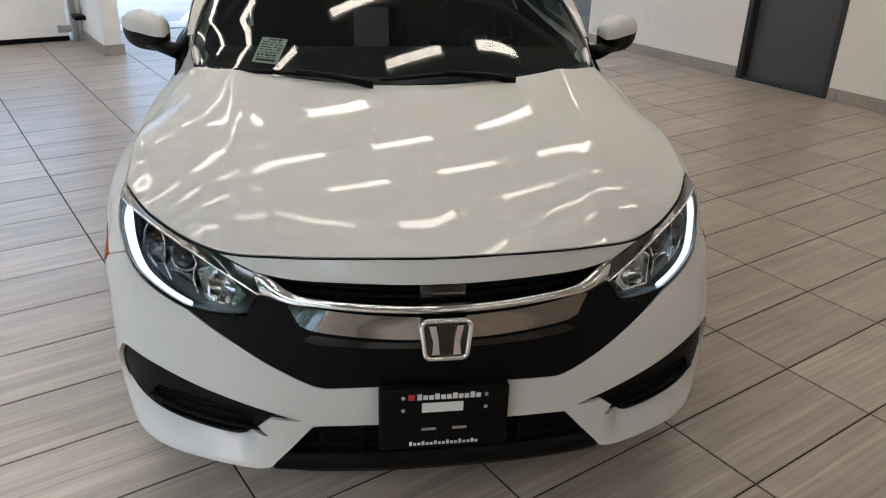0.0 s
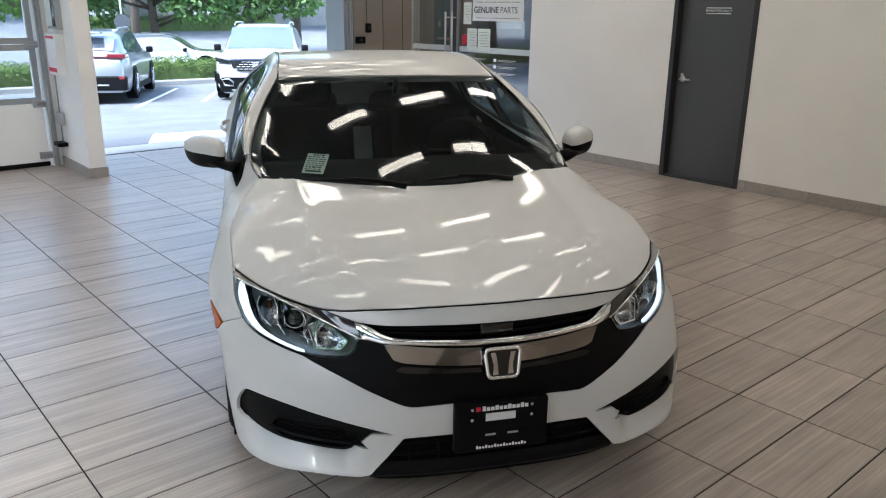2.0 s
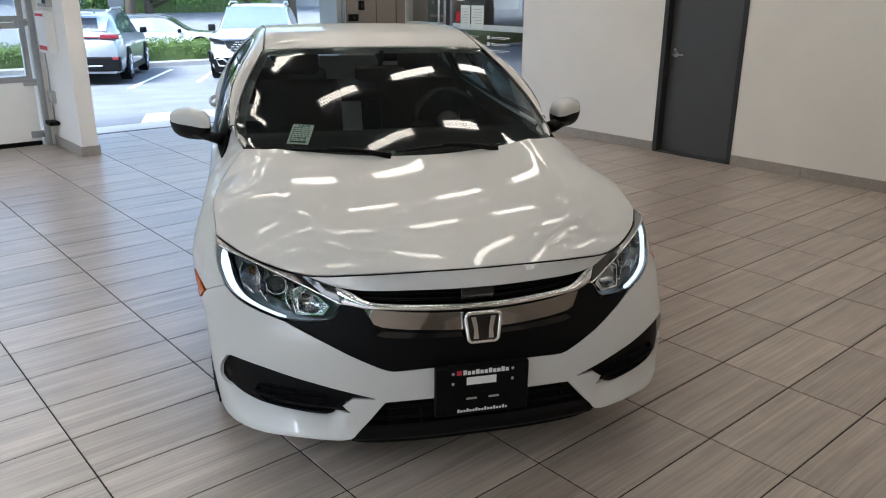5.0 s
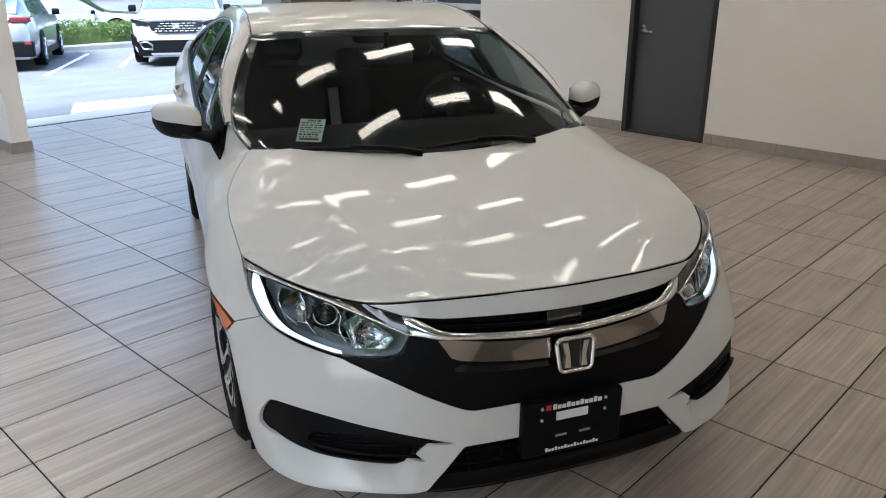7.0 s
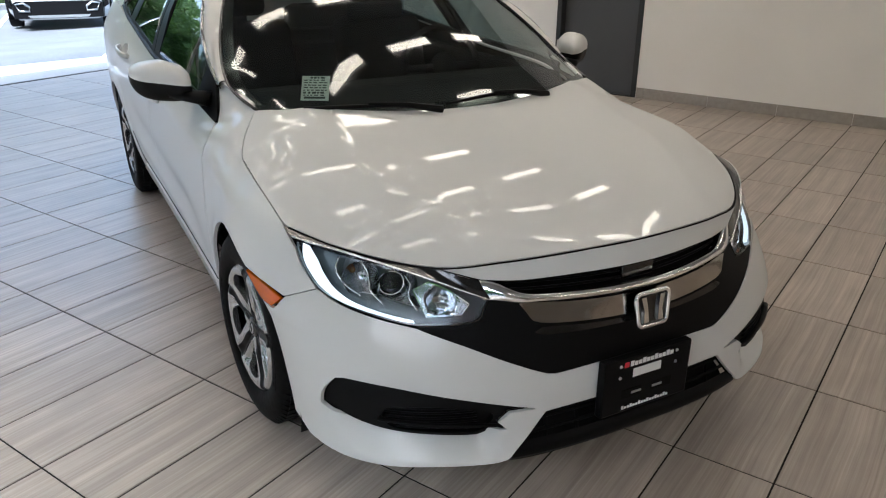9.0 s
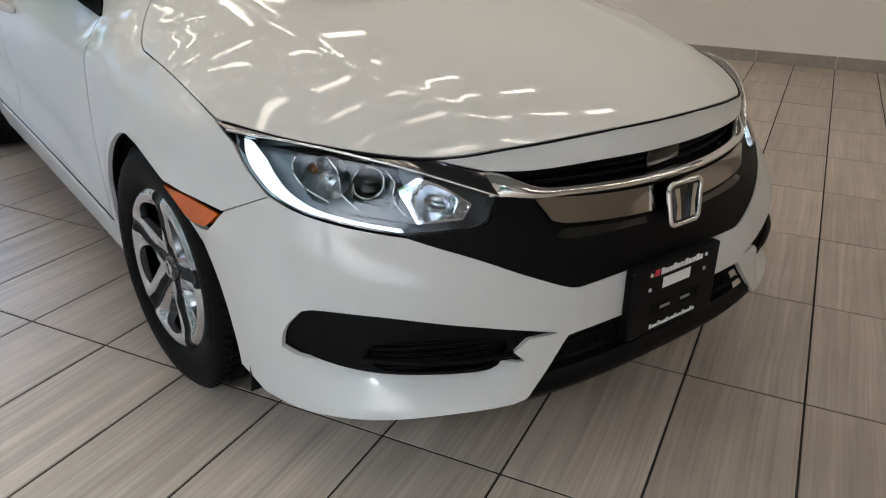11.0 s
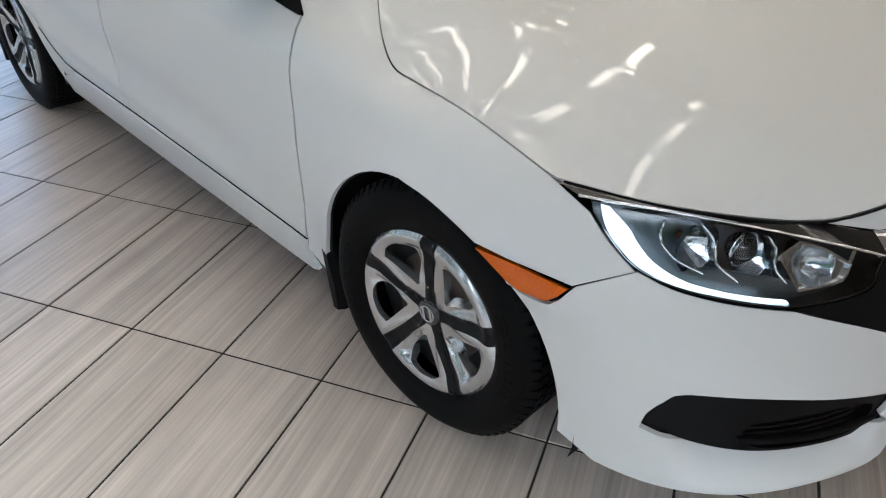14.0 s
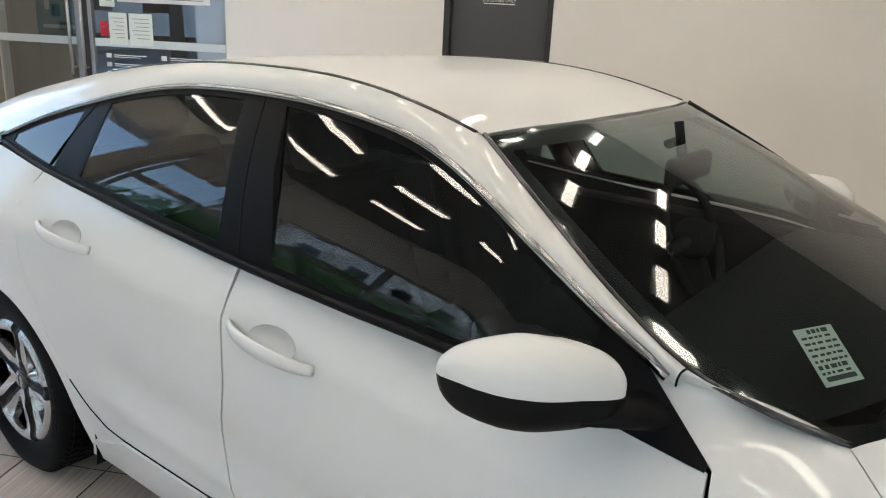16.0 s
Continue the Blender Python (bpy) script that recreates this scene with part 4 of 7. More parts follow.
sill = spline(flank([(1.392, 0.290), (1.9, 0.303), (2.47, 0.320), (2.985, 0.334), (3.06, 0.302), (3.18, 0.262), (3.225, 0.19), (2.4, 0.172), (1.5, 0.180), (1.36, 0.205), (1.40, 0.255)]), 0.04, sharp=(3, 4, 5, 6, 9))


def handle(parent, y0, y1, z0, z1, s):
    """A body-coloured grab handle with a cup behind it."""
    ym, zm = (y0 + y1) / 2, (z0 + z1) / 2
    bm = bmesh.new()
    rings = []
    for i in range(13):
        t = i / 12
        y, z = y0 + (y1 - y0) * t, z0 + (z1 - z0) * t
        off = 0.006 + 0.03 * math.sin(math.pi * min(1, max(0, (t * 1.04 - 0.02)))) ** 0.6
        hh = 0.013 + 0.006 * math.sin(math.pi * t)
        w = half_width(y, z)
        rings.append([bm.verts.new((s * (w + off + c * 0.009), y, z + d * hh)) for c, d in ((0, -1), (0.8, -0.75), (1, 0), (0.7, 0.8), (0, 1), (-0.8, 0.7), (-1, 0), (-0.8, -0.7))])
    for A, B in zip(rings, rings[1:]):
        for k in range(8):
            bm.faces.new((A[k], A[(k + 1) % 8], B[(k + 1) % 8], B[k]))
    bm.faces.new(rings[0])
    bm.faces.new(rings[-1])
    bmesh.ops.recalc_face_normals(bm, faces=bm.faces)
    grip = part("handle", bm, PAINT, parent, "white painted grab handle")
    bm = bmesh.new()
    c = [bm.verts.new((s * (half_width(ym, zm) + 0.0015), ym, zm))]
    ring, lipr = [], []
    for k in range(24):
        a = 2 * math.pi * k / 24
        y, z = ym + 0.075 * math.cos(a), zm + 0.005 + 0.036 * math.sin(a)
        ring.append(bm.verts.new((s * (half_width(y, z) + 0.0012), y, z)))
        y, z = ym + 0.05 * math.cos(a), zm + 0.005 + 0.022 * math.sin(a)
        lipr.append(bm.verts.new((s * (half_width(y, z) - 0.014), y, z)))
    for k in range(24):
        bm.faces.new((ring[k], ring[(k + 1) % 24], lipr[(k + 1) % 24], lipr[k]))
    bm.faces.new(lipr)
    bmesh.ops.recalc_face_normals(bm, faces=bm.faces)
    part("handle_cup", bm, PAINT, parent)
    return grip


def cup_hole(y0, y1, z0, z1):
    ym, zm = (y0 + y1) / 2, (z0 + z1) / 2
    return [sq(ym + 0.073 * math.cos(2 * math.pi * k / 24), zm + 0.005 + 0.034 * math.sin(2 * math.pi * k / 24)) for k in range(24)]


FH, RH = (2.47, 2.20, 0.847, 0.821), (3.32, 3.06, 0.915, 0.892)
for s in (1, -1):
    f = (lambda o: o) if s > 0 else flipped
    panel("front_wing", f(wing), skirt, PAINT, "white painted front wing")
    d = panel("front_door", f(fdoor), skirt, PAINT, "closed white front door", holes=[f(cup_hole(*FH))])
    handle(d, *FH, s)
    d = panel("rear_door", f(rdoor), skirt, PAINT, "closed white rear door", holes=[f(cup_hole(*RH))])
    handle(d, *RH, s)
    panel("rear_quarter", f(quarter), skirt, PAINT, "white rear quarter panel", step=0.04)
    panel("sill", f(sill), pushed(skirt, 0.011), PAINT, "white sill skirt", gap=0.0)
    panel("side_marker", f(flank(AMBER_LOOP)), pushed(skirt, 0.003), AMBER, "amber side marker lens", step=0.02)

# near-black bar that draws the joint's shade along the sill's upper edge
JOINT_LINE = spline([(1.392, 0.2925), (1.9, 0.305), (2.47, 0.322), (2.985, 0.336), (3.10, 0.368), (3.168, 0.412), (3.215, 0.463)], 0.05)
for s in (1, -1):
    bm = bmesh.new()
    tube(bm, [pushed(skirt, 0.0005)(s * sq(y, z)[0], z) for y, z in JOINT_LINE], 0.0026, 6)
    part("sill_joint", bm, VOID, car)

# near-black sheets behind the joints; their colour stands in for the shade there
sheet("inner_shell", [(inset(o, -0.004), [inset(h, 0.0005) for h in hs]) for o, hs, sf in backing if sf in (skirt, chin)], pushed(chin, -0.016), VOID, car, "near-black sheet that paints the shade inside the panel joints", 0.05, 0)
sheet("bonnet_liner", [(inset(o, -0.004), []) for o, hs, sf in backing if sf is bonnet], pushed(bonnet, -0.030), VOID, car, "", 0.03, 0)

# ---- glasshouse ----
SCREEN_X = [(1.237, 0.698), (1.36, 0.724), (1.478, 0.733), (1.62, 0.713), (1.80, 0.658), (2.01, 0.575)]
SCREEN_Z = [(1.237, 0.950), (1.36, 0.975), (1.478, 1.009), (1.62, 1.085), (1.80, 1.190), (2.01, 1.306)]


def screen_line(x, v):
    """The windscreen: x across as a share of its half width, v from its base to the roof."""
    ye = 1.237 + 0.773 * v
    xe, ze = curve_at(SCREEN_X, ye), curve_at(SCREEN_Z, ye)
    yc, zc = 1.012 + 0.918 * v, 0.932 + 0.386 * v + 0.005 * 4 * v * (1 - v)
    t = abs(x)
    return Vector((x * xe, yc + (ye - yc) * t**2.3, zc + (ze - zc) * (0.5 * t * t + 0.5 * t**5)))


def ring_region(n=20):
    return [(-1 + 2 * i / n, 0) for i in range(n)] + [(1, i / n) for i in range(n)] + [(1 - 2 * i / n, 1) for i in range(n)] + [(-1, 1 - i / n) for i in range(n)]


sheet("windscreen", [(ring_region(), [])], screen_line, WINDSCREEN, car, "dark see-through windscreen", 0.1, 0)
inner = [(-0.94 + 1.88 * i / 16, 0.06 - 0.0 * i) for i in range(16)] + [(0.94, 0.06 + 0.88 * i / 10) for i in range(10)] + [(0.94 - 1.88 * i / 16, 0.94) for i in range(16)] + [(-0.94, 0.94 - 0.88 * i / 10) for i in range(10)]
sheet("screen_border", [(ring_region(), [inner])], pushed(screen_line, -0.004), GLOSSB, car, "black printed border", 0.1, 0)

ROOF_Z = [(1.90, 1.312), (2.05, 1.352), (2.2, 1.382), (2.45, 1.402), (2.7, 1.407), (3.0, 1.394), (3.3, 1.364), (3.6, 1.32), (3.9, 1.25), (4.2, 1.16), (4.32, 1.125)]
DITCH_X = [(1.9, 0.59), (2.01, 0.575), (2.27, 0.558), (2.5, 0.55), (2.9, 0.55), (3.3, 0.56), (3.7, 0.585), (4.2, 0.64)]
DITCH_Z = [(1.9, 1.27), (2.01, 1.304), (2.14, 1.339), (2.27, 1.366), (2.45, 1.388), (2.7, 1.394), (3.0, 1.382), (3.3, 1.345), (3.6, 1.288), (3.9, 1.215), (4.2, 1.115), (4.32, 1.075)]


def roof(x, y):
    xe, zc, ze = curve_at(DITCH_X, y), curve_at(ROOF_Z, y), curve_at(DITCH_Z, y)
    t = abs(x) / xe
    return x, y, zc - (zc - ze) * (0.75 * t * t + 0.25 * t**4)


half = spline([(0, 1.935), (0.3, 1.955), (0.573, 2.016), (0.556, 2.27), (0.547, 2.5), (0.547, 2.9), (0.557, 3.3), (0.565, 3.42), (0.3, 3.36), (0, 3.34)], 0.05, sharp=(2, 7))
half = [(max(0, x), y) for x, y in half]
panel("roof", mirror_loop(half), roof, PAINT, "white painted roof", step=0.05, back=False)
half = [(max(0, x), y) for x, y in spline([(0, 3.345), (0.3, 3.365), (0.562, 3.43), (0.60, 3.8), (0.63, 4.08), (0.3, 4.15), (0, 4.17)], 0.06, sharp=(2, 4))]
sheet("rear_window", [(mirror_loop(half), [])], roof, SIDEGLASS, car, "tinted rear window", 0.06, 0)
half = [(max(0, x), y) for x, y in spline([(0, 4.175), (0.3, 4.155), (0.635, 4.085), (0.66, 4.3), (0.6, 4.42), (0, 4.46)], 0.06, sharp=(2, 4))]
sheet("boot_lid", [(mirror_loop(half), [])], roof, PAINT, car, "white boot lid", 0.06, 0.012)

DLO_TOP = [(1.41, 0.893), (1.500, 0.990), (1.60, 1.052), (1.719, 1.119), (1.872, 1.195), (2.072, 1.271), (2.353, 1.317), (2.628, 1.329), (3.037, 1.309), (3.326, 1.246), (3.529, 1.185), (3.735, 1.104)]
DLO_BOT = [(1.42, 0.888), (1.70, 0.944), (1.886, 0.957), (2.18, 0.967), (2.509, 0.982), (2.9, 1.010), (3.229, 1.037), (3.398, 1.050), (3.735, 1.098)]


def side_glass(y, z, s=1):
    x = 0.812 - 0.60 * (z - 0.985) + 0.027 * math.sin(min(1, max(0, (z - 0.95) / 0.4)) * math.pi)
    w = 1 - smooth(1.40, 1.85, y)
    if w:
        x = x * (1 - w) + (half_width(y, z) + 0.003) * w
    return s * x, y, z


def side_face(s, off=0.0):
    def f(p, q):
        x, y, z = side_glass(abs(p), q)
        return (-1 if p < 0 else 1) * (x + off), y, z
    return f


def dlo(y0, y1, lift=0.0, low=0.0, t0=None, t1=None):
    """The window outline between two places along the car; t0 and t1 are the ends of its upper edge."""
    t0, t1 = y0 if t0 is None else t0, y1 if t1 is None else t1
    n = 16
    top = [(t0 + (t1 - t0) * i / n, curve_at(DLO_TOP, t0 + (t1 - t0) * i / n) - lift) for i in range(n + 1)]
    bot = [(y1 - (y1 - y0) * i / n, curve_at(DLO_BOT, y1 - (y1 - y0) * i / n) + low) for i in range(n + 1)]
    return bot[::-1] + top[::-1]


for s in (1, -1):
    f = (lambda o: o) if s > 0 else flipped
    sheet("side_window", [(f(dlo(1.62, 2.395, 0.014, 0.016, 1.62, 2.555)), []), (f(dlo(2.585, 3.235, 0.014, 0.016, 2.70, 3.245)), []), (f(dlo(3.375, 3.66, 0.014, 0.010, 3.345, 3.66)), [])], side_face(s), SIDEGLASS, car, "dark tinted side glass", 0.08, 0)
    sheet("window_frame", [(f(dlo(1.412, 3.73, 0.0, -0.004)), [f(dlo(1.625, 2.39, 0.016, 0.018, 1.625, 2.55)), f(dlo(2.59, 3.23, 0.016, 0.018, 2.705, 3.24)), f(dlo(3.38, 3.655, 0.016, 0.012, 3.35, 3.655))])], side_face(s, 0.003), PILLAR, car, "black window frames and pillars", 0.05, 0.01)
    bm = bmesh.new()
    tube(bm, [Vector(side_glass(y, curve_at(DLO_TOP, y) + 0.002, s)) + Vector((s * 0.005, 0, 0)) for y in np.linspace(1.505, 3.74, 60)], 0.0095, 8)
    part("chrome_trim", bm, TRIMCHROME, car, "chrome window trim")
    bm = bmesh.new()
    tube(bm, [Vector(side_glass(y, curve_at(DLO_BOT, y) - 0.004, s)) + Vector((s * 0.006, 0, 0)) for y in np.linspace(1.62, 3.70, 50)], 0.011, 8)
    part("belt_seal", bm, BLACK, car, "black belt seal")
    # pillar seams, their shade drawn as near-black bars: between the doors and round the quarter light
    for y0, y1 in ((2.50, 2.635), (3.41, 3.30)):
        bm = bmesh.new()
        tube(bm, [Vector(side_glass(y0 + (y1 - y0) * t, 0.99 + 0.06 * (y0 > 3) + (0.335 - 0.135 * (y0 > 3)) * t, s)) + Vector((s * 0.001, 0, 0)) for t in np.linspace(0, 1, 8)], 0.0035, 6)
        part("pillar_seam", bm, VOID, car)
    # A-pillar and cant rail: from the screen's edge and the roof ditch down to the window line
    ys = np.linspace(0, 1, 44)
    top, bot = [], []
    for t in ys:
        yb = 1.490 + (3.74 - 1.490) * t
        zb = curve_at(DLO_TOP, yb) + 0.004
        bot.append(Vector(side_glass(yb, zb, s)) + Vector((s * 0.004, 0, 0)))
        if yb < 2.14:
            v = (yb - 1.490) / 0.65
            p = screen_line(s * 1.006, 0.312 + 0.688 * v) + Vector((0, 0, 0.003))
        else:
            yt = 2.012 + (4.16 - 2.012) * (yb - 2.14) / 1.6
            p = Vector((s * curve_at(DITCH_X, yt), yt, curve_at(DITCH_Z, yt)))
        top.append(p)
    rail = ribbon("cant_rail", top, bot, 0.015, PAINT, car, 8, "white painted pillar and roof rail", out=lambda a, b: (s * 0.7, 0, 0.7))
    # foot of the pillar, beside the screen's corner
    foot_t = [screen_line(s * 1.006, v) + Vector((0, 0, 0.003)) for v in np.linspace(0.0, 0.312, 10)]
    foot_b = [Vector(skirt(s * sq(y, z)[0], z)) for y, z in zip(np.linspace(1.245, 1.515, 10), np.linspace(0.953, 0.994, 10))]
    ribbon("pillar_foot", foot_t, foot_b, 0.015, PAINT, car, 8, "", out=lambda a, b: Vector((s * 0.7, 0, 0.7)) * (0.15 + 0.85 * smooth(1.22, 1.50, b.y)))
    # near-black bar for the shade in the seam at the pillar's foot
    bm = bmesh.new()
    tube(bm, [foot_t[-1].lerp(bot[0], k / 6) + Vector((s * 0.7, 0, 0.7)) * (0.015 * 4 * (k / 6) * (1 - k / 6) + 0.0005) for k in range(7)], 0.0022, 6)
    part("pillar_seam", bm, VOID, car)
    bm = bmesh.new()
    tube(bm, [Vector(roof(s * curve_at(DITCH_X, y), y)) + Vector((s * 0.004, 0, -0.002)) for y in np.linspace(2.03, 3.4, 40)], 0.006, 6)
    part("roof_moulding", bm, GLOSSB, car, "dark roof ditch moulding")
    bm = bmesh.new()
    tube(bm, [screen_line(s * 1.0, v) + Vector((s * 0.002, 0, 0.002)) for v in np.linspace(0.0, 1.0, 30)], 0.006, 6)
    part("screen_seal", bm, GLOSSB, car)
    # rear pillar down to the quarter
    back = ribbon("rear_pillar", [Vector((s * curve_at(DITCH_X, y), y, curve_at(DITCH_Z, y))) for y in np.linspace(3.95, 4.42, 10)],
                  [Vector(skirt(s * sq(y, 1.09)[0], 1.09)) for y in np.linspace(3.70, 4.40, 10)], 0.012, PAINT, car, 5, "", out=lambda a, b: (s * 0.7, 0, 0.7))

# tail, seen only from afar
bm = bmesh.new()
cols = []
for i in range(21):
    t = -1 + i / 10
    cols.append([bm.verts.new((0.80 * math.copysign(abs(t) ** 0.8, t) * (1 - 0.06 * (z > 0.95)), 4.63 - 0.25 * abs(t) ** 3.5 - 0.16 * smooth(0.75, 1.12, z), z)) for z in (0.22, 0.4, 0.6, 0.8, 0.95, 1.08)])
for A, B in zip(cols, cols[1:]):
    for k in range(5):
        bm.faces.new((A[k], B[k], B[k + 1], A[k + 1]))
part("rear_bumper", bm, PAINT, car, "white tail panel and bumper")

# ---- grille, lamps and badge ----
half = spline(front([(0, 0.648), (0.2, 0.650), (0.37, 0.655), (0.428, 0.656), (0.443, 0.63), (0.452, 0.609), (0.474, 0.596), (0.53, 0.589), (0.609, 0.586), (0.50, 0.539), (0.40, 0.493), (0.305, 0.452), (0.27, 0.448), (0, 0.452)]), 0.02, sharp=(3, 8, 11))
sheet("grille_face", [(mirror_loop(half), [])], pushed(skirt, -0.004), BLACK, car, "matt black grille surround", 0.025, 0.02)
half = front([(0, 0.706), (0.2, 0.703), (0.36, 0.697), (0.43, 0.695), (0.42, 0.65), (0.2, 0.645), (0, 0.643)])
slot = sheet("grille_slot", [(mirror_loop(spline(half, 0.03)), [])], pushed(skirt, -0.055), VOID, car, "dark grille opening", 0.04, 0)
for z, r in ((0.672, 0.004), (0.690, 0.003)):
    bm = bmesh.new()
    tube(bm, [pushed(skirt, -0.03)(math.copysign(fq(x, z)[0], x), z) for x in np.linspace(-0.38, 0.38, 31)], r, 6)
    part("slat", bm, BLACK, slot)
bm = bmesh.new()
box(bm, -0.055, 0.055, 0.075, 0.10, 0.655, 0.70, bevel=0.004)
part("sensor_block", bm, GLOSSB, slot)
half = front([(0, 0.634), (0.2, 0.636), (0.33, 0.642), (0.362, 0.640), (0.345, 0.612), (0.315, 0.588), (0.15, 0.578), (0, 0.576)])
panel("chrome_plate", mirror_loop(spline(half, 0.02, sharp=(3,))), pushed(skirt, 0.007), DARKCHROME, "polished chrome grille plate", step=0.02, back=False)
half = front([(0, 0.566), (0.15, 0.568), (0.31, 0.576), (0.33, 0.566), (0.30, 0.556), (0.15, 0.552), (0, 0.551)])
sheet("grille_crease", [(mirror_loop(spline(half, 0.02)), [])], pushed(skirt, -0.001), GLOSSB, car, "gloss black line under the chrome plate", 0.02, 0)
# chrome blade: sweeps from the middle up into the lamp strips
bm = bmesh.new()
rings = []
for i in range(61):
    x = -0.445 + 0.89 * i / 60
    a = abs(x)
    zc = 0.648 + 0.004 * (a / 0.4) ** 2 + 0.022 * smooth(0.33, 0.445, a)
    hh = 0.011 + 0.013 * smooth(0.30, 0.445, a)
    out = 0.014 * (1 - smooth(0.38, 0.445, a)) + 0.002
    sec = []
    for dz, do in ((-1, -0.02), (-0.9, 0.6), (-0.2, 1.0), (0.5, 0.8), (1, 0.1), (1, -0.8)):
        z = zc + dz * hh
        p = pushed(skirt, out * do - 0.004)(math.copysign(fq(a, z)[0], x) if a > 1e-6 else 0.0, z)
        sec.append(bm.verts.new(p))
    rings.append(sec)
for A, B in zip(rings, rings[1:]):
    for k in range(5):
        bm.faces.new((A[k], B[k], B[k + 1], A[k + 1]))
bmesh.ops.recalc_face_normals(bm, faces=bm.faces)
part("chrome_blade", bm, CHROME, car, "polished chrome grille bar")

STRIP_B = [(0.807, 0.755), (0.752, 0.751), (0.702, 0.742), (0.641, 0.727), (0.578, 0.708), (0.504, 0.681), (0.428, 0.651)]
LAMP = [(0.432, 0.650), (0.447, 0.63), (0.456, 0.612), (0.476, 0.600), (0.53, 0.593), (0.611, 0.590), (0.640, 0.594), (0.70, 0.607), (0.757, 0.624), (0.794, 0.648), (0.812, 0.69), (0.815, 0.735), (0.809, 0.753)]
# shade of the gap along the bonnet's front edge, drawn as a near-black bar
bm = bmesh.new()
tube(bm, [(x, curve_at(LIP_Y, abs(x)) - 0.0035, curve_at(LIP_Z, abs(x)) - 0.0025) for x in np.linspace(-0.808, 0.808, 81)], 0.0026, 6)
part("bonnet_gap", bm, VOID, car, "near-black bar painted as the shade in the bonnet's front gap")

DAY_OUT = [(0.803, 0.750), (0.8115, 0.720), (0.809, 0.690), (0.792, 0.652), (0.752, 0.625), (0.697, 0.610), (0.637, 0.597), (0.611, 0.594)]
DAY_IN = [(0.613, 0.6005), (0.66, 0.609), (0.70, 0.6185), (0.744, 0.634), (0.774, 0.660), (0.786, 0.69), (0.789, 0.715), (0.796, 0.748)]


def wheel_bowl(bm, c, n, r, depth, seg=20):
    """A reflector bowl at c facing n."""
    q = Vector(n).to_track_quat("Z", "Y").to_matrix()
    rings = []
    for k in range(6):
        t = k / 5
        rings.append([bm.verts.new(Vector(c) + q @ Vector((r * t * math.cos(2 * math.pi * j / seg), r * t * math.sin(2 * math.pi * j / seg), depth * t * t))) for j in range(seg)])
    for A, B in zip(rings, rings[1:]):
        for j in range(seg):
            bm.faces.new((A[j], A[(j + 1) % seg], B[(j + 1) % seg], B[j]))


for s in (1, -1):
    f = (lambda o: o) if s > 0 else flipped
    # dark chrome strip: from the bonnet's lip down to the lens, with a bright line along its foot
    upper = [(0.817, 0.618, 0.767)] + [(x, curve_at(LIP_Y, x) - 0.002, curve_at(LIP_Z, x) - 0.003) for x in np.linspace(0.811, 0.535, 22)]
    upper += [Vector(pushed(skirt, -0.002)(*fq(x, z))) for x, z in ((0.515, 0.717), (0.49, 0.709), (0.465, 0.702), (0.445, 0.697))]
    lower = []
    for i in range(len(upper)):
        x = 0.816 + (0.428 - 0.816) * i / (len(upper) - 1)
        z = curve_at(STRIP_B[::-1], x)
        lower.append(Vector(pushed(skirt, 0.002)(*fq(x, z))))
    upper, lower = [[Vector((s * p[0], p[1], p[2])) for p in row] for row in (upper, lower)]
    strip = ribbon("lamp_strip", upper[:20], lower[:20], 0.001, STRIPCHROME, car, 5, "dark polished chrome strip above the headlamp", out=lambda a, b: (s * 0.5, -0.7, 0.5))
    ribbon("strip_end", upper[19:], lower[19:], 0.001, GLOSSB, strip, 5, "gloss black inner end", out=lambda a, b: (s * 0.5, -0.7, 0.5))
    bm = bmesh.new()
    tube(bm, lower, 0.0028, 6)
    part("bright_line", bm, CHROME, strip)
    lamp_loop = spline(front(LAMP) , 0.018, sharp=(2,)) + spline(front(STRIP_B), 0.02)[1:-1]
    lamp = sheet("headlamp", [(f(inset(lamp_loop, -0.002)), [])], pushed(skirt, -0.075), LAMPBACK, car, "headlamp unit with a lit daylight strip", 0.03, 0)
    sheet("lens", [(f(inset(lamp_loop, 0.002)), [])], skirt, LENS, lamp, "clear lens", 0.025, 0)
    rim = sheet("lamp_rim", [(f(lamp_loop), [f(inset(lamp_loop, 0.003))])], pushed(skirt, -0.003), GLOSSB, lamp, "", 0.02, 0.06)
    # daylight strip along the outer and lower edge
    loop = spline(front(DAY_OUT), 0.012) + spline(front(DAY_IN), 0.012)
    sheet("daylight_strip", [(f(loop), [])], pushed(skirt, -0.012), DRL, lamp, "glowing white daylight strip", 0.02, 0.012)
    # projector, inner reflector, indicator and bezels
    def spot(x, z, d):
        return Vector(pushed(skirt, -d)(s * fq(x, z)[0], z))
    fwd = Vector((s * 0.25, -1, 0.05)).normalized()
    turn = fwd.to_track_quat("Z", "Y").to_matrix()
    def hoop(x, z, d, r, thick, material, name, label="", squash=1.0):
        bm = bmesh.new()
        tube(bm, [spot(x, z, d) + turn @ Vector((r * math.cos(a), r * squash * math.sin(a), 0)) for a in np.linspace(0, 2 * math.pi, 28, endpoint=False)], thick, 6, closed=True)
        return part(name, bm, material, lamp, label)
    # projector in a bright bowl
    bm = bmesh.new()
    wheel_bowl(bm, spot(0.648, 0.680, 0.072), fwd, 0.056, 0.040)
    part("reflector", bm, REFLECTOR, lamp, "bright projector bowl")
    bm = bmesh.new()
    bmesh.ops.create_uvsphere(bm, u_segments=24, v_segments=14, radius=0.029, matrix=Matrix.Translation(spot(0.648, 0.682, 0.052)))
    part("projector_lens", bm, GLOSSB, lamp, "dark glass projector")
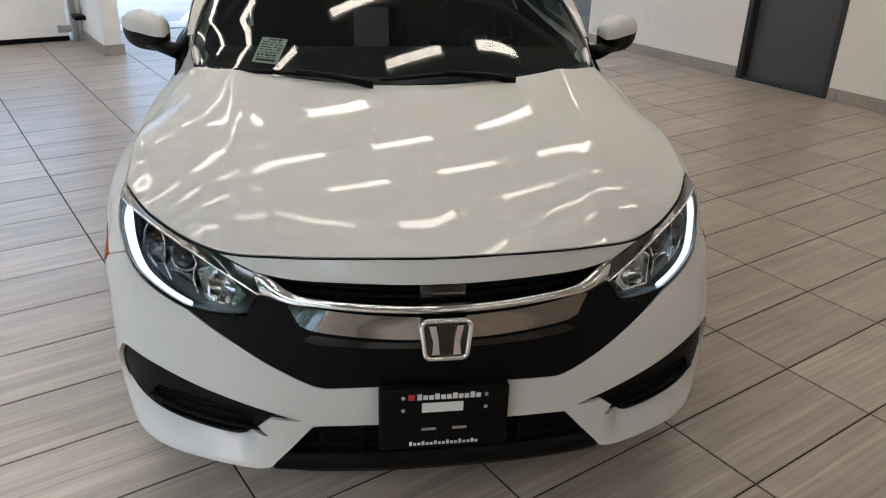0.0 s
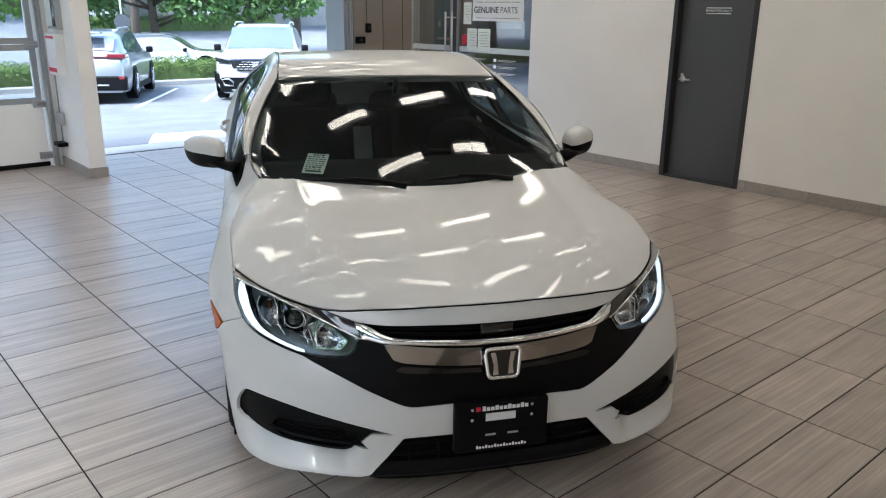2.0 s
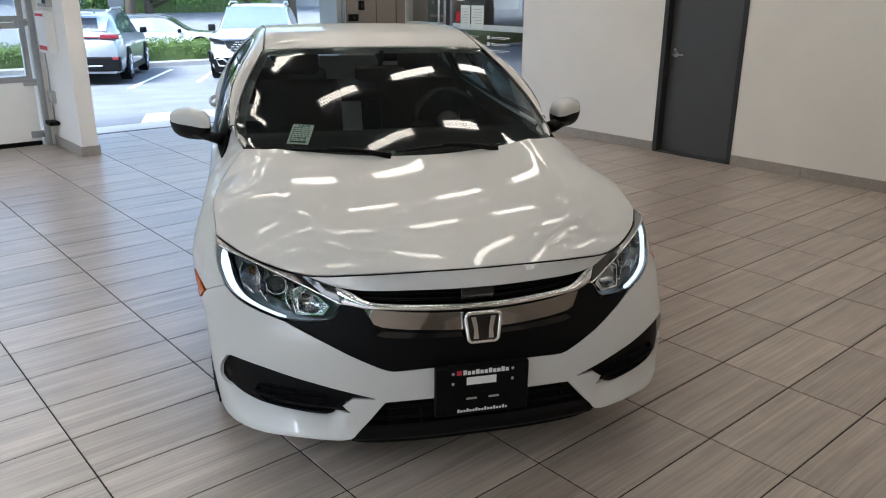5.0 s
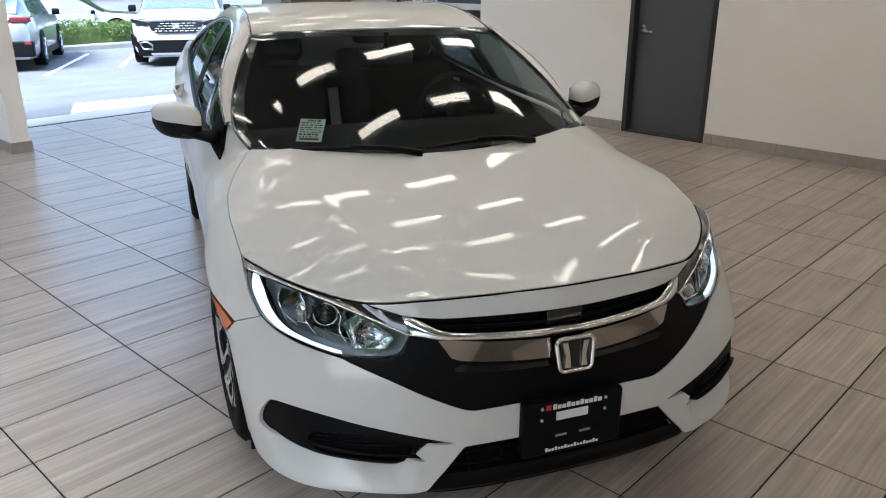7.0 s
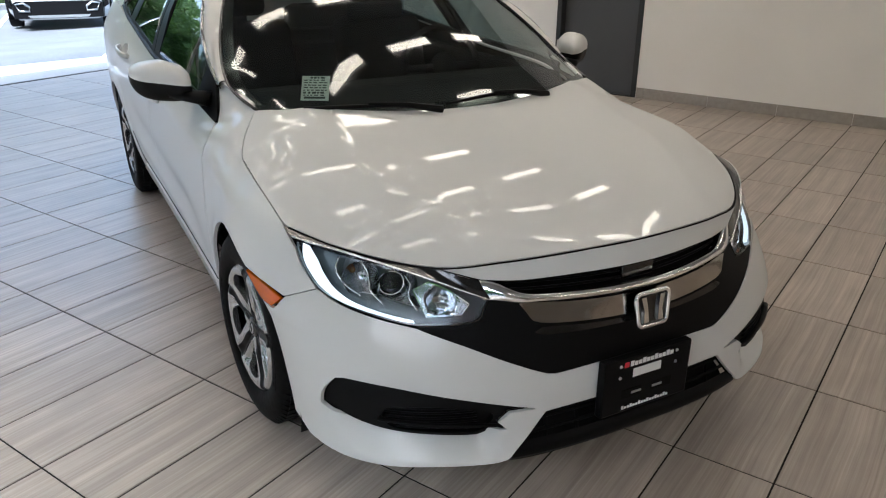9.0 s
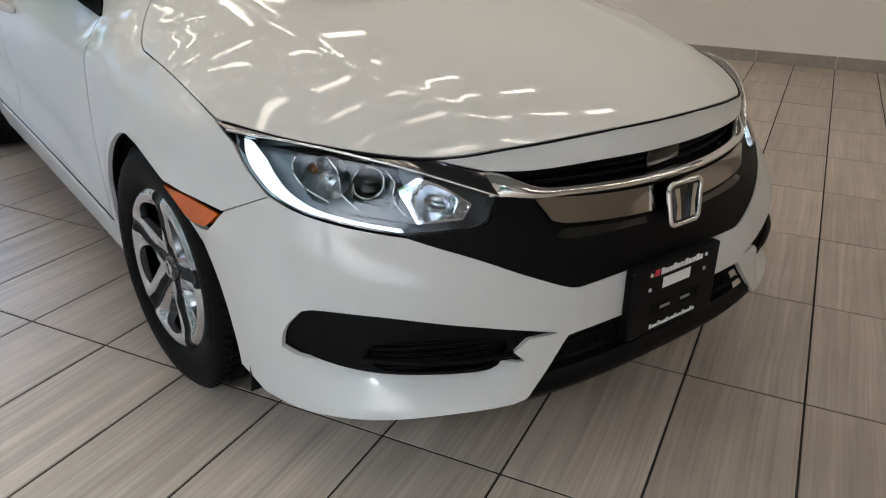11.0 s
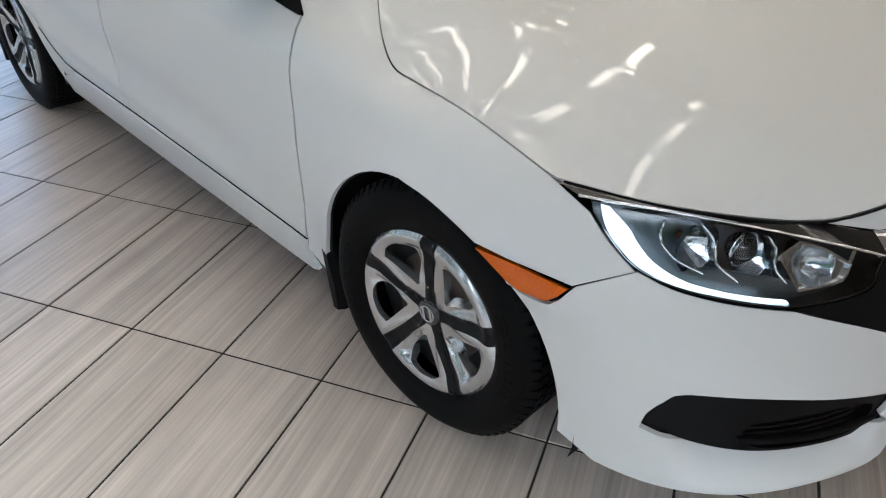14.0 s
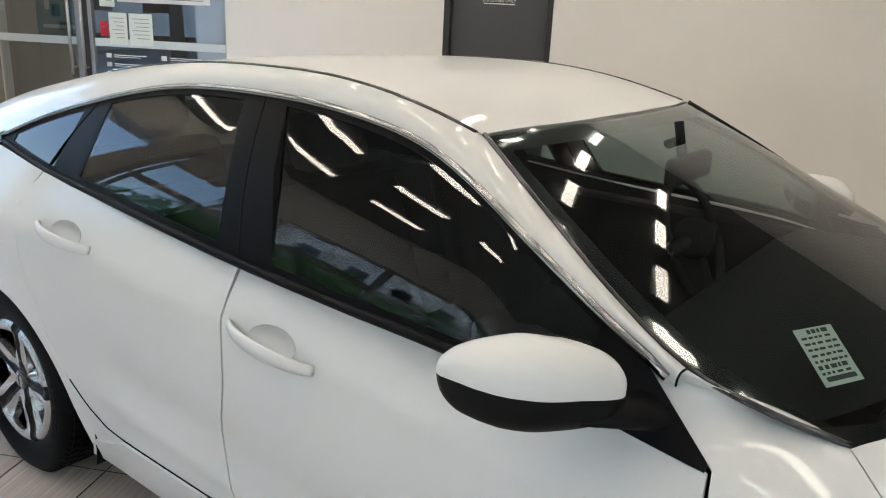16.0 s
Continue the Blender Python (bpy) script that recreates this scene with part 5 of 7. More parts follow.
    hoop(0.648, 0.682, 0.040, 0.033, 0.0028, CHROME, "projector_ring")
    # inner main beam: a bright box open to the front, with a chrome lip
    inner = spline(front([(0.600, 0.668), (0.562, 0.690), (0.522, 0.672), (0.478, 0.640), (0.500, 0.616), (0.582, 0.611), (0.600, 0.668)]), 0.012, sharp=(0, 1, 3, 4, 5))[:-1]
    mid = (sum(p[0] for p in inner) / len(inner), sum(p[1] for p in inner) / len(inner))
    def beam(p, q):
        k = math.hypot((p - mid[0]) / 0.06, (q - mid[1]) / 0.035)
        return pushed(skirt, -0.066 + 0.03 * min(1, k * k))(p, q)
    side_beam = (lambda p, q: beam(p, q)) if s > 0 else (lambda p, q: Vector((-beam(-p, q)[0], beam(-p, q)[1], beam(-p, q)[2])))
    sheet("main_beam", [(f(inner), [])], side_beam, REFLECTOR, lamp, "bright main beam reflector", 0.01, 0)
    sheet("beam_frame", [(f(inset(inner, -0.003)), [f(inset(inner, 0.001))])], pushed(skirt, -0.028), CHROME, lamp, "chrome lip round the main beam", 0.012, 0.03)
    # faceted indicator bowl outside the projector
    bm = bmesh.new()
    wheel_bowl(bm, spot(0.727, 0.695, 0.070), fwd, 0.050, 0.042, 14)
    part("indicator_bowl", bm, REFLECTOR, lamp, "bright faceted indicator bowl", smooth=False)
    bm = bmesh.new()
    bmesh.ops.create_uvsphere(bm, u_segments=12, v_segments=8, radius=0.010, matrix=Matrix.Translation(spot(0.730, 0.705, 0.046)))
    part("indicator", bm, DIMAMBER, lamp, "unlit amber indicator")
    for pts in (((0.700, 0.733), (0.690, 0.70), (0.694, 0.662), (0.672, 0.632)), ((0.612, 0.708), (0.604, 0.684), (0.612, 0.652), (0.598, 0.622)), ((0.744, 0.735), (0.758, 0.70), (0.748, 0.668), (0.716, 0.645))):
        fin = spline(front(list(pts)), 0.01)
        edge = [Vector(pushed(skirt, -0.026)(p, q)) for p, q in fin]
        deep = [Vector(pushed(skirt, -0.070)(p, q)) for p, q in fin]
        edge, deep = [[Vector((s * p.x, p.y, p.z)) for p in row] for row in (edge, deep)]
        fin_ob = ribbon("lamp_fin", edge, deep, 0.004, REFLECTOR, lamp, 3, "bright divider inside the lamp", out=lambda a, b: (s, 0, 0))
        bm = bmesh.new()
        tube(bm, edge, 0.0026, 6)
        part("fin_edge", bm, CHROME, fin_ob)
    # dark skirt under the bowls, down to the daylight strip
    low = front([(0.742, 0.645), (0.70, 0.632), (0.64, 0.620), (0.585, 0.610), (0.585, 0.628), (0.64, 0.640), (0.70, 0.652)])
    sheet("bezel_plate", [(f(spline(low + low[:1], 0.012, sharp=(0, 3, 4))[:-1]), [])], pushed(skirt, -0.030), LAMPBACK, lamp, "grey bezel plate", 0.012, 0.02)

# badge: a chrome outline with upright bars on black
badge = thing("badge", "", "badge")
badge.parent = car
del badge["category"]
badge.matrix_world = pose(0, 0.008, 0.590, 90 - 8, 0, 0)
def badge_loop(w0, w1, h, r=0.016):
    pts = []
    for (x, y), a0 in (((w1 - r, h - r), 0), ((-w1 + r, h - r), 90), ((-w0 + r, -h + r), 180), ((w0 - r, -h + r), 270)):
        pts += [(x + r * math.cos(radians(a0 + k * 18)), y + r * math.sin(radians(a0 + k * 18))) for k in range(6)]
    return pts
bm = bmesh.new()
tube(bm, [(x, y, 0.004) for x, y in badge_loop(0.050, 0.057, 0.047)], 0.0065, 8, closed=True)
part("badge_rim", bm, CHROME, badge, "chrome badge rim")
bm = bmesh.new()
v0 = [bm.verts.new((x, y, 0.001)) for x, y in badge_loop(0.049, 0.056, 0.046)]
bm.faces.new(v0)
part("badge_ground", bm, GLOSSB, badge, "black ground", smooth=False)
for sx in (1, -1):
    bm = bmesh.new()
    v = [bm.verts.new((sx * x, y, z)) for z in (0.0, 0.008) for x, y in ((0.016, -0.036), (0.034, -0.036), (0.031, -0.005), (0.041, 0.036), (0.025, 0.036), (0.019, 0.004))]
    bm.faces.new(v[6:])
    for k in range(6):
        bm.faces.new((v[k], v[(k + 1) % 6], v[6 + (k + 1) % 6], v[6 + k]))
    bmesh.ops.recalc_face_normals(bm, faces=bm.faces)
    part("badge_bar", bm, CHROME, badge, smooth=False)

# lower grille and splitter
half = front([(0, 0.36), (0.28, 0.358), (0.33, 0.34), (0.43, 0.205), (0.40, 0.17), (0.2, 0.165), (0, 0.165)])
low = sheet("lower_grille", [(mirror_loop(spline(half, 0.03)), [])], pushed(skirt, -0.05), VOID, car, "black lower air intake", 0.05, 0)
for z in (0.25, 0.285, 0.32):
    bm = bmesh.new()
    tube(bm, [pushed(skirt, -0.025)(math.copysign(fq(x, z)[0], x), z) for x in np.linspace(-0.37, 0.37, 25)], 0.007, 6, flat=0.6)
    part("slat", bm, VOID, low)
for x in (-0.30, -0.2, -0.1, 0.1, 0.2, 0.30):
    bm = bmesh.new()
    tube(bm, [pushed(skirt, -0.03)(math.copysign(fq(x, z)[0], x), z) for z in (0.22, 0.27, 0.32, 0.385)], 0.005, 6)
    part("rib", bm, VOID, low)
bm = bmesh.new()
rings = []
for i in range(41):
    x = -0.415 + 0.83 * i / 40
    y = nose_y(abs(x), 0.22) + 0.018
    rings.append([bm.verts.new((x, y + dy, z)) for dy, z in ((0.006, 0.262), (-0.008, 0.252), (-0.010, 0.226), (0.0, 0.210), (0.09, 0.200), (0.09, 0.262))])
for A, B in zip(rings, rings[1:]):
    for k in range(5):
        bm.faces.new((A[k], B[k], B[k + 1], A[k + 1]))
bmesh.ops.recalc_face_normals(bm, faces=bm.faces)
part("splitter", bm, BLACK, car, "black plastic lower lip")

# plate holder: lettering shown as plain bars
holder = part("plate_holder", (lambda bm: (box(bm, -0.157, 0.157, -0.008, 0.02, 0.288, 0.462, bevel=0.006), bm)[1])(bmesh.new()), BLACK, car, "black dealer plate holder with white print", smooth=False)
for name, m_, x0, x1, z0, z1 in (("print_bar", WHITEINK, -0.068, 0.088, 0.434, 0.450), ("print_mark", RED, -0.088, -0.072, 0.434, 0.450), ("sticker_patch", WHITEINK, -0.055, 0.045, 0.397, 0.424), ("print_bar", WHITEINK, -0.086, 0.086, 0.300, 0.311)):
    bm = bmesh.new()
    if name == "print_bar":
        n = 11 if z0 > 0.4 else 17
        for k in range(n):
            w = (x1 - x0) / n
            box(bm, x0 + w * k + 0.0015, x0 + w * (k + 1) - 0.0015, -0.0095, -0.007, z0, z1 - (0.004 if k % 3 else 0))
    else:
        box(bm, x0, x1, -0.0095, -0.007, z0, z1, bevel=0.0008)
    part(name, bm, m_, holder, smooth=False)
for x0, x1, z0, z1 in ((-0.055, -0.02, 0.345, 0.352), (0.02, 0.055, 0.345, 0.352), (-0.09, -0.02, 0.335, 0.362), (0.015, 0.09, 0.335, 0.362)):
    bm = bmesh.new()
    box(bm, x0, x1, -0.0105 if z1 - z0 < 0.01 else -0.0092, -0.0075, z0, z1)
    part("slot_mark", bm, ALU if z1 - z0 < 0.01 else VOID, holder, smooth=False)
for x, z in ((-0.1, 0.441), (0.1, 0.441), (-0.1, 0.405), (0.1, 0.405)):
    bm = bmesh.new()
    bmesh.ops.create_uvsphere(bm, u_segments=8, v_segments=6, radius=0.005, matrix=Matrix.Translation((x, -0.008, z)))
    part("screw", bm, STEEL, holder)

# ---- wheels ----
DARKSPOKE = mat("dark_grey_spoke_paint", (0.009, 0.009, 0.0095), 0.45, grain=0.05, scale=200, ior=1.25)


def build_wheel():
    w = thing("wheel", "", "wheel")
    del w["category"]
    bm = bmesh.new()
    lathe(bm, [(0.204, 0.06), (0.214, 0.088), (0.235, 0.097), (0.262, 0.101), (0.285, 0.099), (0.302, 0.092), (0.312, 0.082), (0.3185, 0.066), (0.3195, 0.03), (0.3195, -0.03), (0.3185, -0.066), (0.308, -0.088), (0.27, -0.1), (0.2, -0.09)], 72)
    tyre = part("tyre", bm, RUBBER, w, "black rubber tyre")
    bm = bmesh.new()
    for ring, x0 in enumerate((-0.055, -0.02, 0.02, 0.055)):
        for k in range(60):
            m = pose(0, 0, 0, 360 * k / 60 + 3 * (ring % 2)) @ Matrix.Translation((x0, 0, 0.3195))
            box(bm, -0.0145, 0.0145, -0.0125, 0.0125, -0.002, 0.0035, m=m)
    for k in range(72):
        m = pose(0, 0, 0, 5 * k) @ Matrix.Translation((0.079, 0, 0.3125)) @ pose(0, 0, 0, 0, 48, 0)
        box(bm, -0.013, 0.013, -0.009, 0.009, -0.002, 0.003, m=m)
    part("tread", bm, RUBBER, tyre, smooth=False)
    for a0 in (60, 240):
        for k in range(10):
            if k != 5:
                bm = bmesh.new()
                box(bm, 0.0, 0.0016, -0.008, 0.008, -0.011, 0.011, m=pose(0, 0, 0, a0 + 5.2 * k) @ Matrix.Translation((0.1, 0, 0.262)))
                part("sidewall_bar", bm, RUBBER, tyre, smooth=False)
    bm = bmesh.new()
    lathe(bm, [(0.207, -0.08), (0.207, 0.03), (0.19, 0.035), (0.0005, 0.02)], 48)
    part("steel_rim", bm, DARKSTEEL, w, "dark steel rim")
    bm = bmesh.new()
    lathe(bm, [(0.135, 0.03), (0.135, 0.044), (0.09, 0.046), (0.0005, 0.046)], 40)
    part("brake_disc", bm, RUST, w, "worn iron brake")
    def dome(p, q):
        r = math.hypot(p, q)
        return 0.086 - 0.022 * (1 - min(1, r / 0.2)) ** 1.5 + 0.010 * math.exp(-(((r - 0.195) / 0.02) ** 2)) - 0.006 * smooth(0.200, 0.212, r), p, q
    def around(r, a):
        return r * math.sin(radians(a)), r * math.cos(radians(a))
    holes, arms = [], []
    for k in range(5):
        a = 72 * k + 9.5
        holes.append(spline([around(r, a + d) for r, d in ((0.166, 22), (0.178, 30), (0.181, 44), (0.172, 57), (0.142, 62), (0.10, 57), (0.072, 48), (0.092, 36), (0.122, 28), (0.166, 22))], 0.01, sharp=(0,))[:-1])
    # a ridge beside each dark arm, a scooped blade beyond each opening
    def blade(p, q):
        x = dome(p, q)[0]
        r, a = math.hypot(p, q), (math.degrees(math.atan2(p, q)) - 9.5) % 72
        x += 0.006 * math.exp(-(((a - 17) / 5) ** 2)) * smooth(0.05, 0.09, r) * (1 - smooth(0.17, 0.2, r))
        x -= 0.007 * math.exp(-(((a - 6.5) / 6) ** 2)) * smooth(0.03, 0.06, r)
        x -= 0.012 * smooth(52, 62, a) * (1 - smooth(62, 70, a)) * smooth(0.06, 0.1, r) * (1 - smooth(0.165, 0.185, r))
        return x, p, q
    cover = sheet("wheel_cover", [([around(0.211, 5 * k) for k in range(72)], holes)], blade, SILVER, w, "silver five-spoke wheel cover", 0.009, 0.022, flip=False)
    for k in range(5):
        a = 72 * k + 9.5
        arm = spline([around(r, a + d) for r, d in ((0.034, -22), (0.06, -8), (0.10, -1), (0.15, 0), (0.2105, 0.5), (0.2105, 13), (0.15, 13), (0.10, 15), (0.06, 22), (0.034, 38))], 0.01, sharp=(4, 5))
        sheet("dark_spoke", [(arm, [])], lambda p, q: (blade(p, q)[0] + 0.002, p, q), DARKSPOKE, cover, "dark grey spoke inlay", 0.01, 0.004)
    bm = bmesh.new()
    lathe(bm, [(0.034, 0.062), (0.034, 0.076), (0.028, 0.0795), (0.0005, 0.081)], 24)
    cap = part("hub_cap", bm, GLOSSB, w, "dark hub cap")
    bm = bmesh.new()
    for dy, dz, w_, h_ in ((-0.011, 0, 0.004, 0.017), (0.011, 0, 0.004, 0.017)):
        box(bm, 0.080, 0.0825, dy - w_, dy + w_, dz - h_, dz + h_)
    tube(bm, [(0.081, 0.021 * math.cos(a), 0.02 * math.sin(a)) for a in np.linspace(0, 2 * math.pi, 20, endpoint=False)], 0.0025, 6, closed=True)
    part("cap_mark", bm, SILVER, cap, smooth=False)
    return w


wheel = build_wheel()
wheel.matrix_world = pose(0.787, AXLE_F, 0.3215, 0, 0, 3)
for sx, y, tilt in ((-1, AXLE_F, 12), (1, AXLE_R, 30), (-1, AXLE_R, 5)):
    m = pose(sx * (0.787 if y < 2 else 0.785), y, 0.3215, tilt, 0, (0 if sx > 0 else 180) + (3 if y < 2 else 0))
    w = copy_thing(wheel, m)
    w.parent = car
wheel.parent = car
# arch liners and mud flaps
for sx in (1, -1):
    for yc in (AXLE_F, AXLE_R):
        bm = bmesh.new()
        rows = []
        for a in np.linspace(-112, 112, 30):
            r = 0.375 + 0.05 * (abs(a) / 90) ** 2
            rows.append([bm.verts.new((sx * x, yc + r * math.sin(radians(a)), max(0.17, HUB + r * math.cos(radians(a))))) for x in (0.85, 0.70, 0.55)])
        for A, B in zip(rows, rows[1:]):
            for k in range(2):
                bm.faces.new((A[k], B[k], B[k + 1], A[k + 1]))
        vs = [bm.verts.new((sx * 0.55, yc + 0.37 * math.sin(radians(a)), HUB + 0.37 * math.cos(radians(a)))) for a in range(0, 360, 12)]
        bm.faces.new(vs)
        part("arch_liner", bm, VOID, car, "black wheel arch liner")
        bm = bmesh.new()
        rings = []
        for z, y in ((0.34, yc + 0.385), (0.28, yc + 0.375), (0.2, yc + 0.36), (0.128, yc + 0.352)):
            t = 1 if z > 0.15 else 0.8
            rings.append([bm.verts.new(p) for p in ((sx * 0.70, y, z), (sx * 0.85, y - 0.004, z), (sx * (0.872 if z > 0.2 else 0.868), y + 0.008, z), (sx * 0.868, y + 0.034 * t, z), (sx * 0.70, y + 0.02, z))])
        for A, B in zip(rings, rings[1:]):
            for k in range(5):
                bm.faces.new((A[k], A[(k + 1) % 5], B[(k + 1) % 5], B[k]))
        bm.faces.new(rings[0])
        bm.faces.new(rings[-1])
        bmesh.ops.recalc_face_normals(bm, faces=bm.faces)
        part("mud_flap", bm, BLACK, car, "black mud flap", smooth=False)

# ---- door mirrors ----
for s in (1, -1):
    def section(t):
        """Centre, half depth, half height of the mirror shell at share t from door to tip."""
        x = 0.850 + 0.184 * t
        up = curve_at([(0, 0.037), (0.1, 0.054), (0.25, 0.058), (0.42, 0.062), (0.6, 0.056), (0.75, 0.048), (0.91, 0.034), (1, 0.020)], t)
        down = curve_at([(0, 0.056), (0.12, 0.070), (0.42, 0.084), (0.68, 0.083), (0.86, 0.070), (0.95, 0.053), (1, 0.030)], t)
        deep = curve_at([(0, 0.060), (0.12, 0.080), (0.5, 0.090), (0.85, 0.076), (0.95, 0.055), (1, 0.032)], t)
        return Vector((s * x, 1.594 + 0.100 * t + 0.03 * t * t, 1.003 + 0.016 * t + 0.006 * math.sin(math.pi * t))), deep, up, down
    shell = {}
    for name, a0, a1, m_ in (("mirror_cap", -6, 186, PAINT), ("mirror_base", 186, 354, BLACK)):
        bm = bmesh.new()
        rings = []
        for i in range(21):
            c, hy, up, down = section(i / 20)
            rings.append([bm.verts.new(c + Vector((0, hy * math.copysign(abs(math.cos(radians(a))) ** 0.75, math.cos(radians(a))) * 1.0, (up if math.sin(radians(a)) > 0 else down) * math.copysign(abs(math.sin(radians(a))) ** 0.9, math.sin(radians(a)))))) for a in np.linspace(a0, a1, 17)])
        for A, B in zip(rings, rings[1:]):
            for k in range(16):
                bm.faces.new((A[k], A[k + 1], B[k + 1], B[k]))
        bm.faces.new(rings[0])
        bm.faces.new(rings[-1])
        bmesh.ops.recalc_face_normals(bm, faces=bm.faces)
        shell[name] = part(name, bm, m_, car, "white mirror cap" if m_ is PAINT else "black mirror underside")
    bm = bmesh.new()
    tube(bm, [(s * 0.79, 1.52, 0.945), (s * 0.84, 1.545, 0.955), (s * 0.91, 1.60, 0.966)], [0.055, 0.046, 0.04], 10, flat=0.5)
    part("mirror_arm", bm, BLACK, shell["mirror_base"])
    bm = bmesh.new()
    c, hy, up, down = section(0.5)
    box(bm, -0.062, 0.062, -0.004, 0.004, -0.055, 0.022, bevel=0.003, m=Matrix.Translation((c.x, c.y + hy - 0.012, c.z)) @ pose(0, 0, 0, 0, 0, s * 22))
    part("mirror_glass", bm, CHROME, shell["mirror_cap"], "mirror glass", smooth=False)

# ---- scuttle, wipers, price sheet and cabin ----
bm = bmesh.new()
rows = []
for i in range(33):
    x = -1 + i / 16
    b = screen_line(x, 0.0)
    rows.append([bm.verts.new(p) for p in (b + Vector((0, 0.05, 0.012)), b + Vector((0, 0.0, -0.006)), Vector((x * 0.70, b.y - 0.02, b.z - 0.03)), Vector((x * 0.70, b.y - 0.03, b.z - 0.09)))])
for A, B in zip(rows, rows[1:]):
    for k in range(3):
        bm.faces.new((A[k], A[k + 1], B[k + 1], B[k]))
scuttle = part("scuttle", bm, BLACK, car, "black plastic scuttle")
for x0, x1, v1 in ((0.52, -0.12, 0.035), (-0.18, -0.80, 0.02)):
    wiper = None
    pts = [screen_line(x0 + (x1 - x0) * t, 0.016 + v1 * math.sin(math.pi * t) * (1 - 0.5 * t)) + Vector((0, -0.01, 0.018)) for t in np.linspace(0, 1, 18)]
    bm = bmesh.new()
    tube(bm, pts, [0.009 if 2 < i < 15 else 0.006 for i in range(18)], 6, flat=0.8)
    wiper = part("wiper", bm, BLACK, car, "black wiper")
    bm = bmesh.new()
    a = screen_line(x0 * 0.98 + 0.02, 0.0) + Vector((0, -0.02, 0.012))
    tube(bm, [a, a.lerp(pts[9], 0.5) + Vector((0, -0.01, 0.012)), pts[9] + Vector((0, -0.004, 0.008))], [0.014, 0.010, 0.007], 6)
    part("wiper_arm", bm, BLACK, wiper)

# price sheet propped on the dashboard: writing as bars
o = Vector((-0.520, 1.309, 0.955))
ex = (Vector((-0.430, 1.265, 0.954)) - o).normalized()
ey = Vector((-0.486, 1.389, 1.027)) - o
ey = (ey - ex * ey.dot(ex)).normalized()
ez = ex.cross(ey)
sm = Matrix((( *[ex.x, ey.x, ez.x], o.x), ( *[ex.y, ey.y, ez.y], o.y), ( *[ex.z, ey.z, ez.z], o.z), (0, 0, 0, 1)))
bm = bmesh.new()
box(bm, 0, 0.100, 0, 0.112, -0.001, 0.0)
sheet_ob = part("price_sheet", bm, PAPER, car, "white price sheet with handwriting", smooth=False)
sheet_ob.matrix_world = sm
bm = bmesh.new()
rng = random.Random(4)
for row in range(8):
    y = 0.104 - 0.0115 * row
    x = 0.008 if row else 0.03
    while x < 0.085:
        w = rng.uniform(0.006, 0.016)
        hgt = 0.0045 if row not in (0, 6) else 0.008
        box(bm, x, min(x + w, 0.092), y - hgt / 2, y + hgt / 2, 0.0002, 0.0006)
        x += w + rng.uniform(0.003, 0.008)
box(bm, 0.012, 0.088, 0.008, 0.017, 0.0002, 0.0006)
ink = part("writing", bm, INK, sheet_ob, smooth=False)

bm = bmesh.new()
rows = []
for i in range(17):
    x = -1 + i / 8
    rows.append([bm.verts.new(p) for p in (Vector((x * 0.68, 1.16 + 0.2 * x * x, 0.915)), Vector((x * 0.68, 1.40, 0.955)), Vector((x * 0.68, 1.62, 0.95)), Vector((x * 0.68, 1.70, 0.90)), Vector((x * 0.68, 1.72, 0.55)))])
for A, B in zip(rows, rows[1:]):
    for k in range(4):
        bm.faces.new((A[k], B[k], B[k + 1], A[k + 1]))
bmesh.ops.recalc_face_normals(bm, faces=bm.faces)
part("dashboard", bm, CABIN, car, "dark dashboard")
bm = bmesh.new()
c = Vector((0.36, 1.86, 0.93))
q = Euler((radians(65), 0, 0)).to_matrix()
tube(bm, [c + q @ Vector((0.185 * math.cos(a), 0.185 * math.sin(a), 0)) for a in np.linspace(0, 2 * math.pi, 36, endpoint=False)], 0.015, 8, closed=True)
for a in (0, 180, 270):
    tube(bm, [c, c + q @ Vector((0.18 * math.cos(radians(a)), 0.18 * math.sin(radians(a)), 0))], 0.018, 6)
bmesh.ops.create_uvsphere(bm, u_segments=14, v_segments=8, radius=0.065, matrix=Matrix.Translation(c))
part("steering_wheel", bm, CABIN, car, "dark steering wheel")
for x in (-0.37, 0.37):
    for y in (2.25, 3.10):
        bm = bmesh.new()
        box(bm, x - 0.26, x + 0.26, y - 0.3, y + 0.25, 0.42, 0.58, bevel=0.05)
        box(bm, x - 0.25, x + 0.25, 0, 0.13, 0, 0.58, bevel=0.05, m=Matrix.Translation((0, y + 0.18, 0.55)) @ pose(0, 0, 0, -18, 0, 0))
        box(bm, x - 0.13, x + 0.13, 0, 0.09, 0.6, 0.76, bevel=0.04, m=Matrix.Translation((0, y + 0.19, 0.55)) @ pose(0, 0, 0, -16, 0, 0))
        part("car_seat", bm, CLOTH, car, "black cloth seat")
bm = bmesh.new()
box(bm, -0.145, 0.105, 1.755, 1.79, 1.17, 1.24, bevel=0.014)
tube(bm, [(-0.02, 1.79, 1.22), (0, 1.82, 1.31)], 0.012, 8)
part("cabin_mirror", bm, CABIN, car, "black inner mirror")
bm = bmesh.new()
box(bm, -0.78, 0.78, 1.3, 4.2, 0.30, 0.36)
box(bm, -0.72, 0.72, 3.35, 3.95, 0.85, 0.95, bevel=0.03)
part("cabin_floor", bm, CABIN, car, "dark cabin floor and shelf", smooth=False)
for s in (1, -1):
    bm = bmesh.new()
    box(bm, s * 0.74 - 0.03, s * 0.74 + 0.03, 1.5, 3.4, 0.36, 0.93, bevel=0.02)
    part("door_card", bm, CABIN, car, smooth=False)

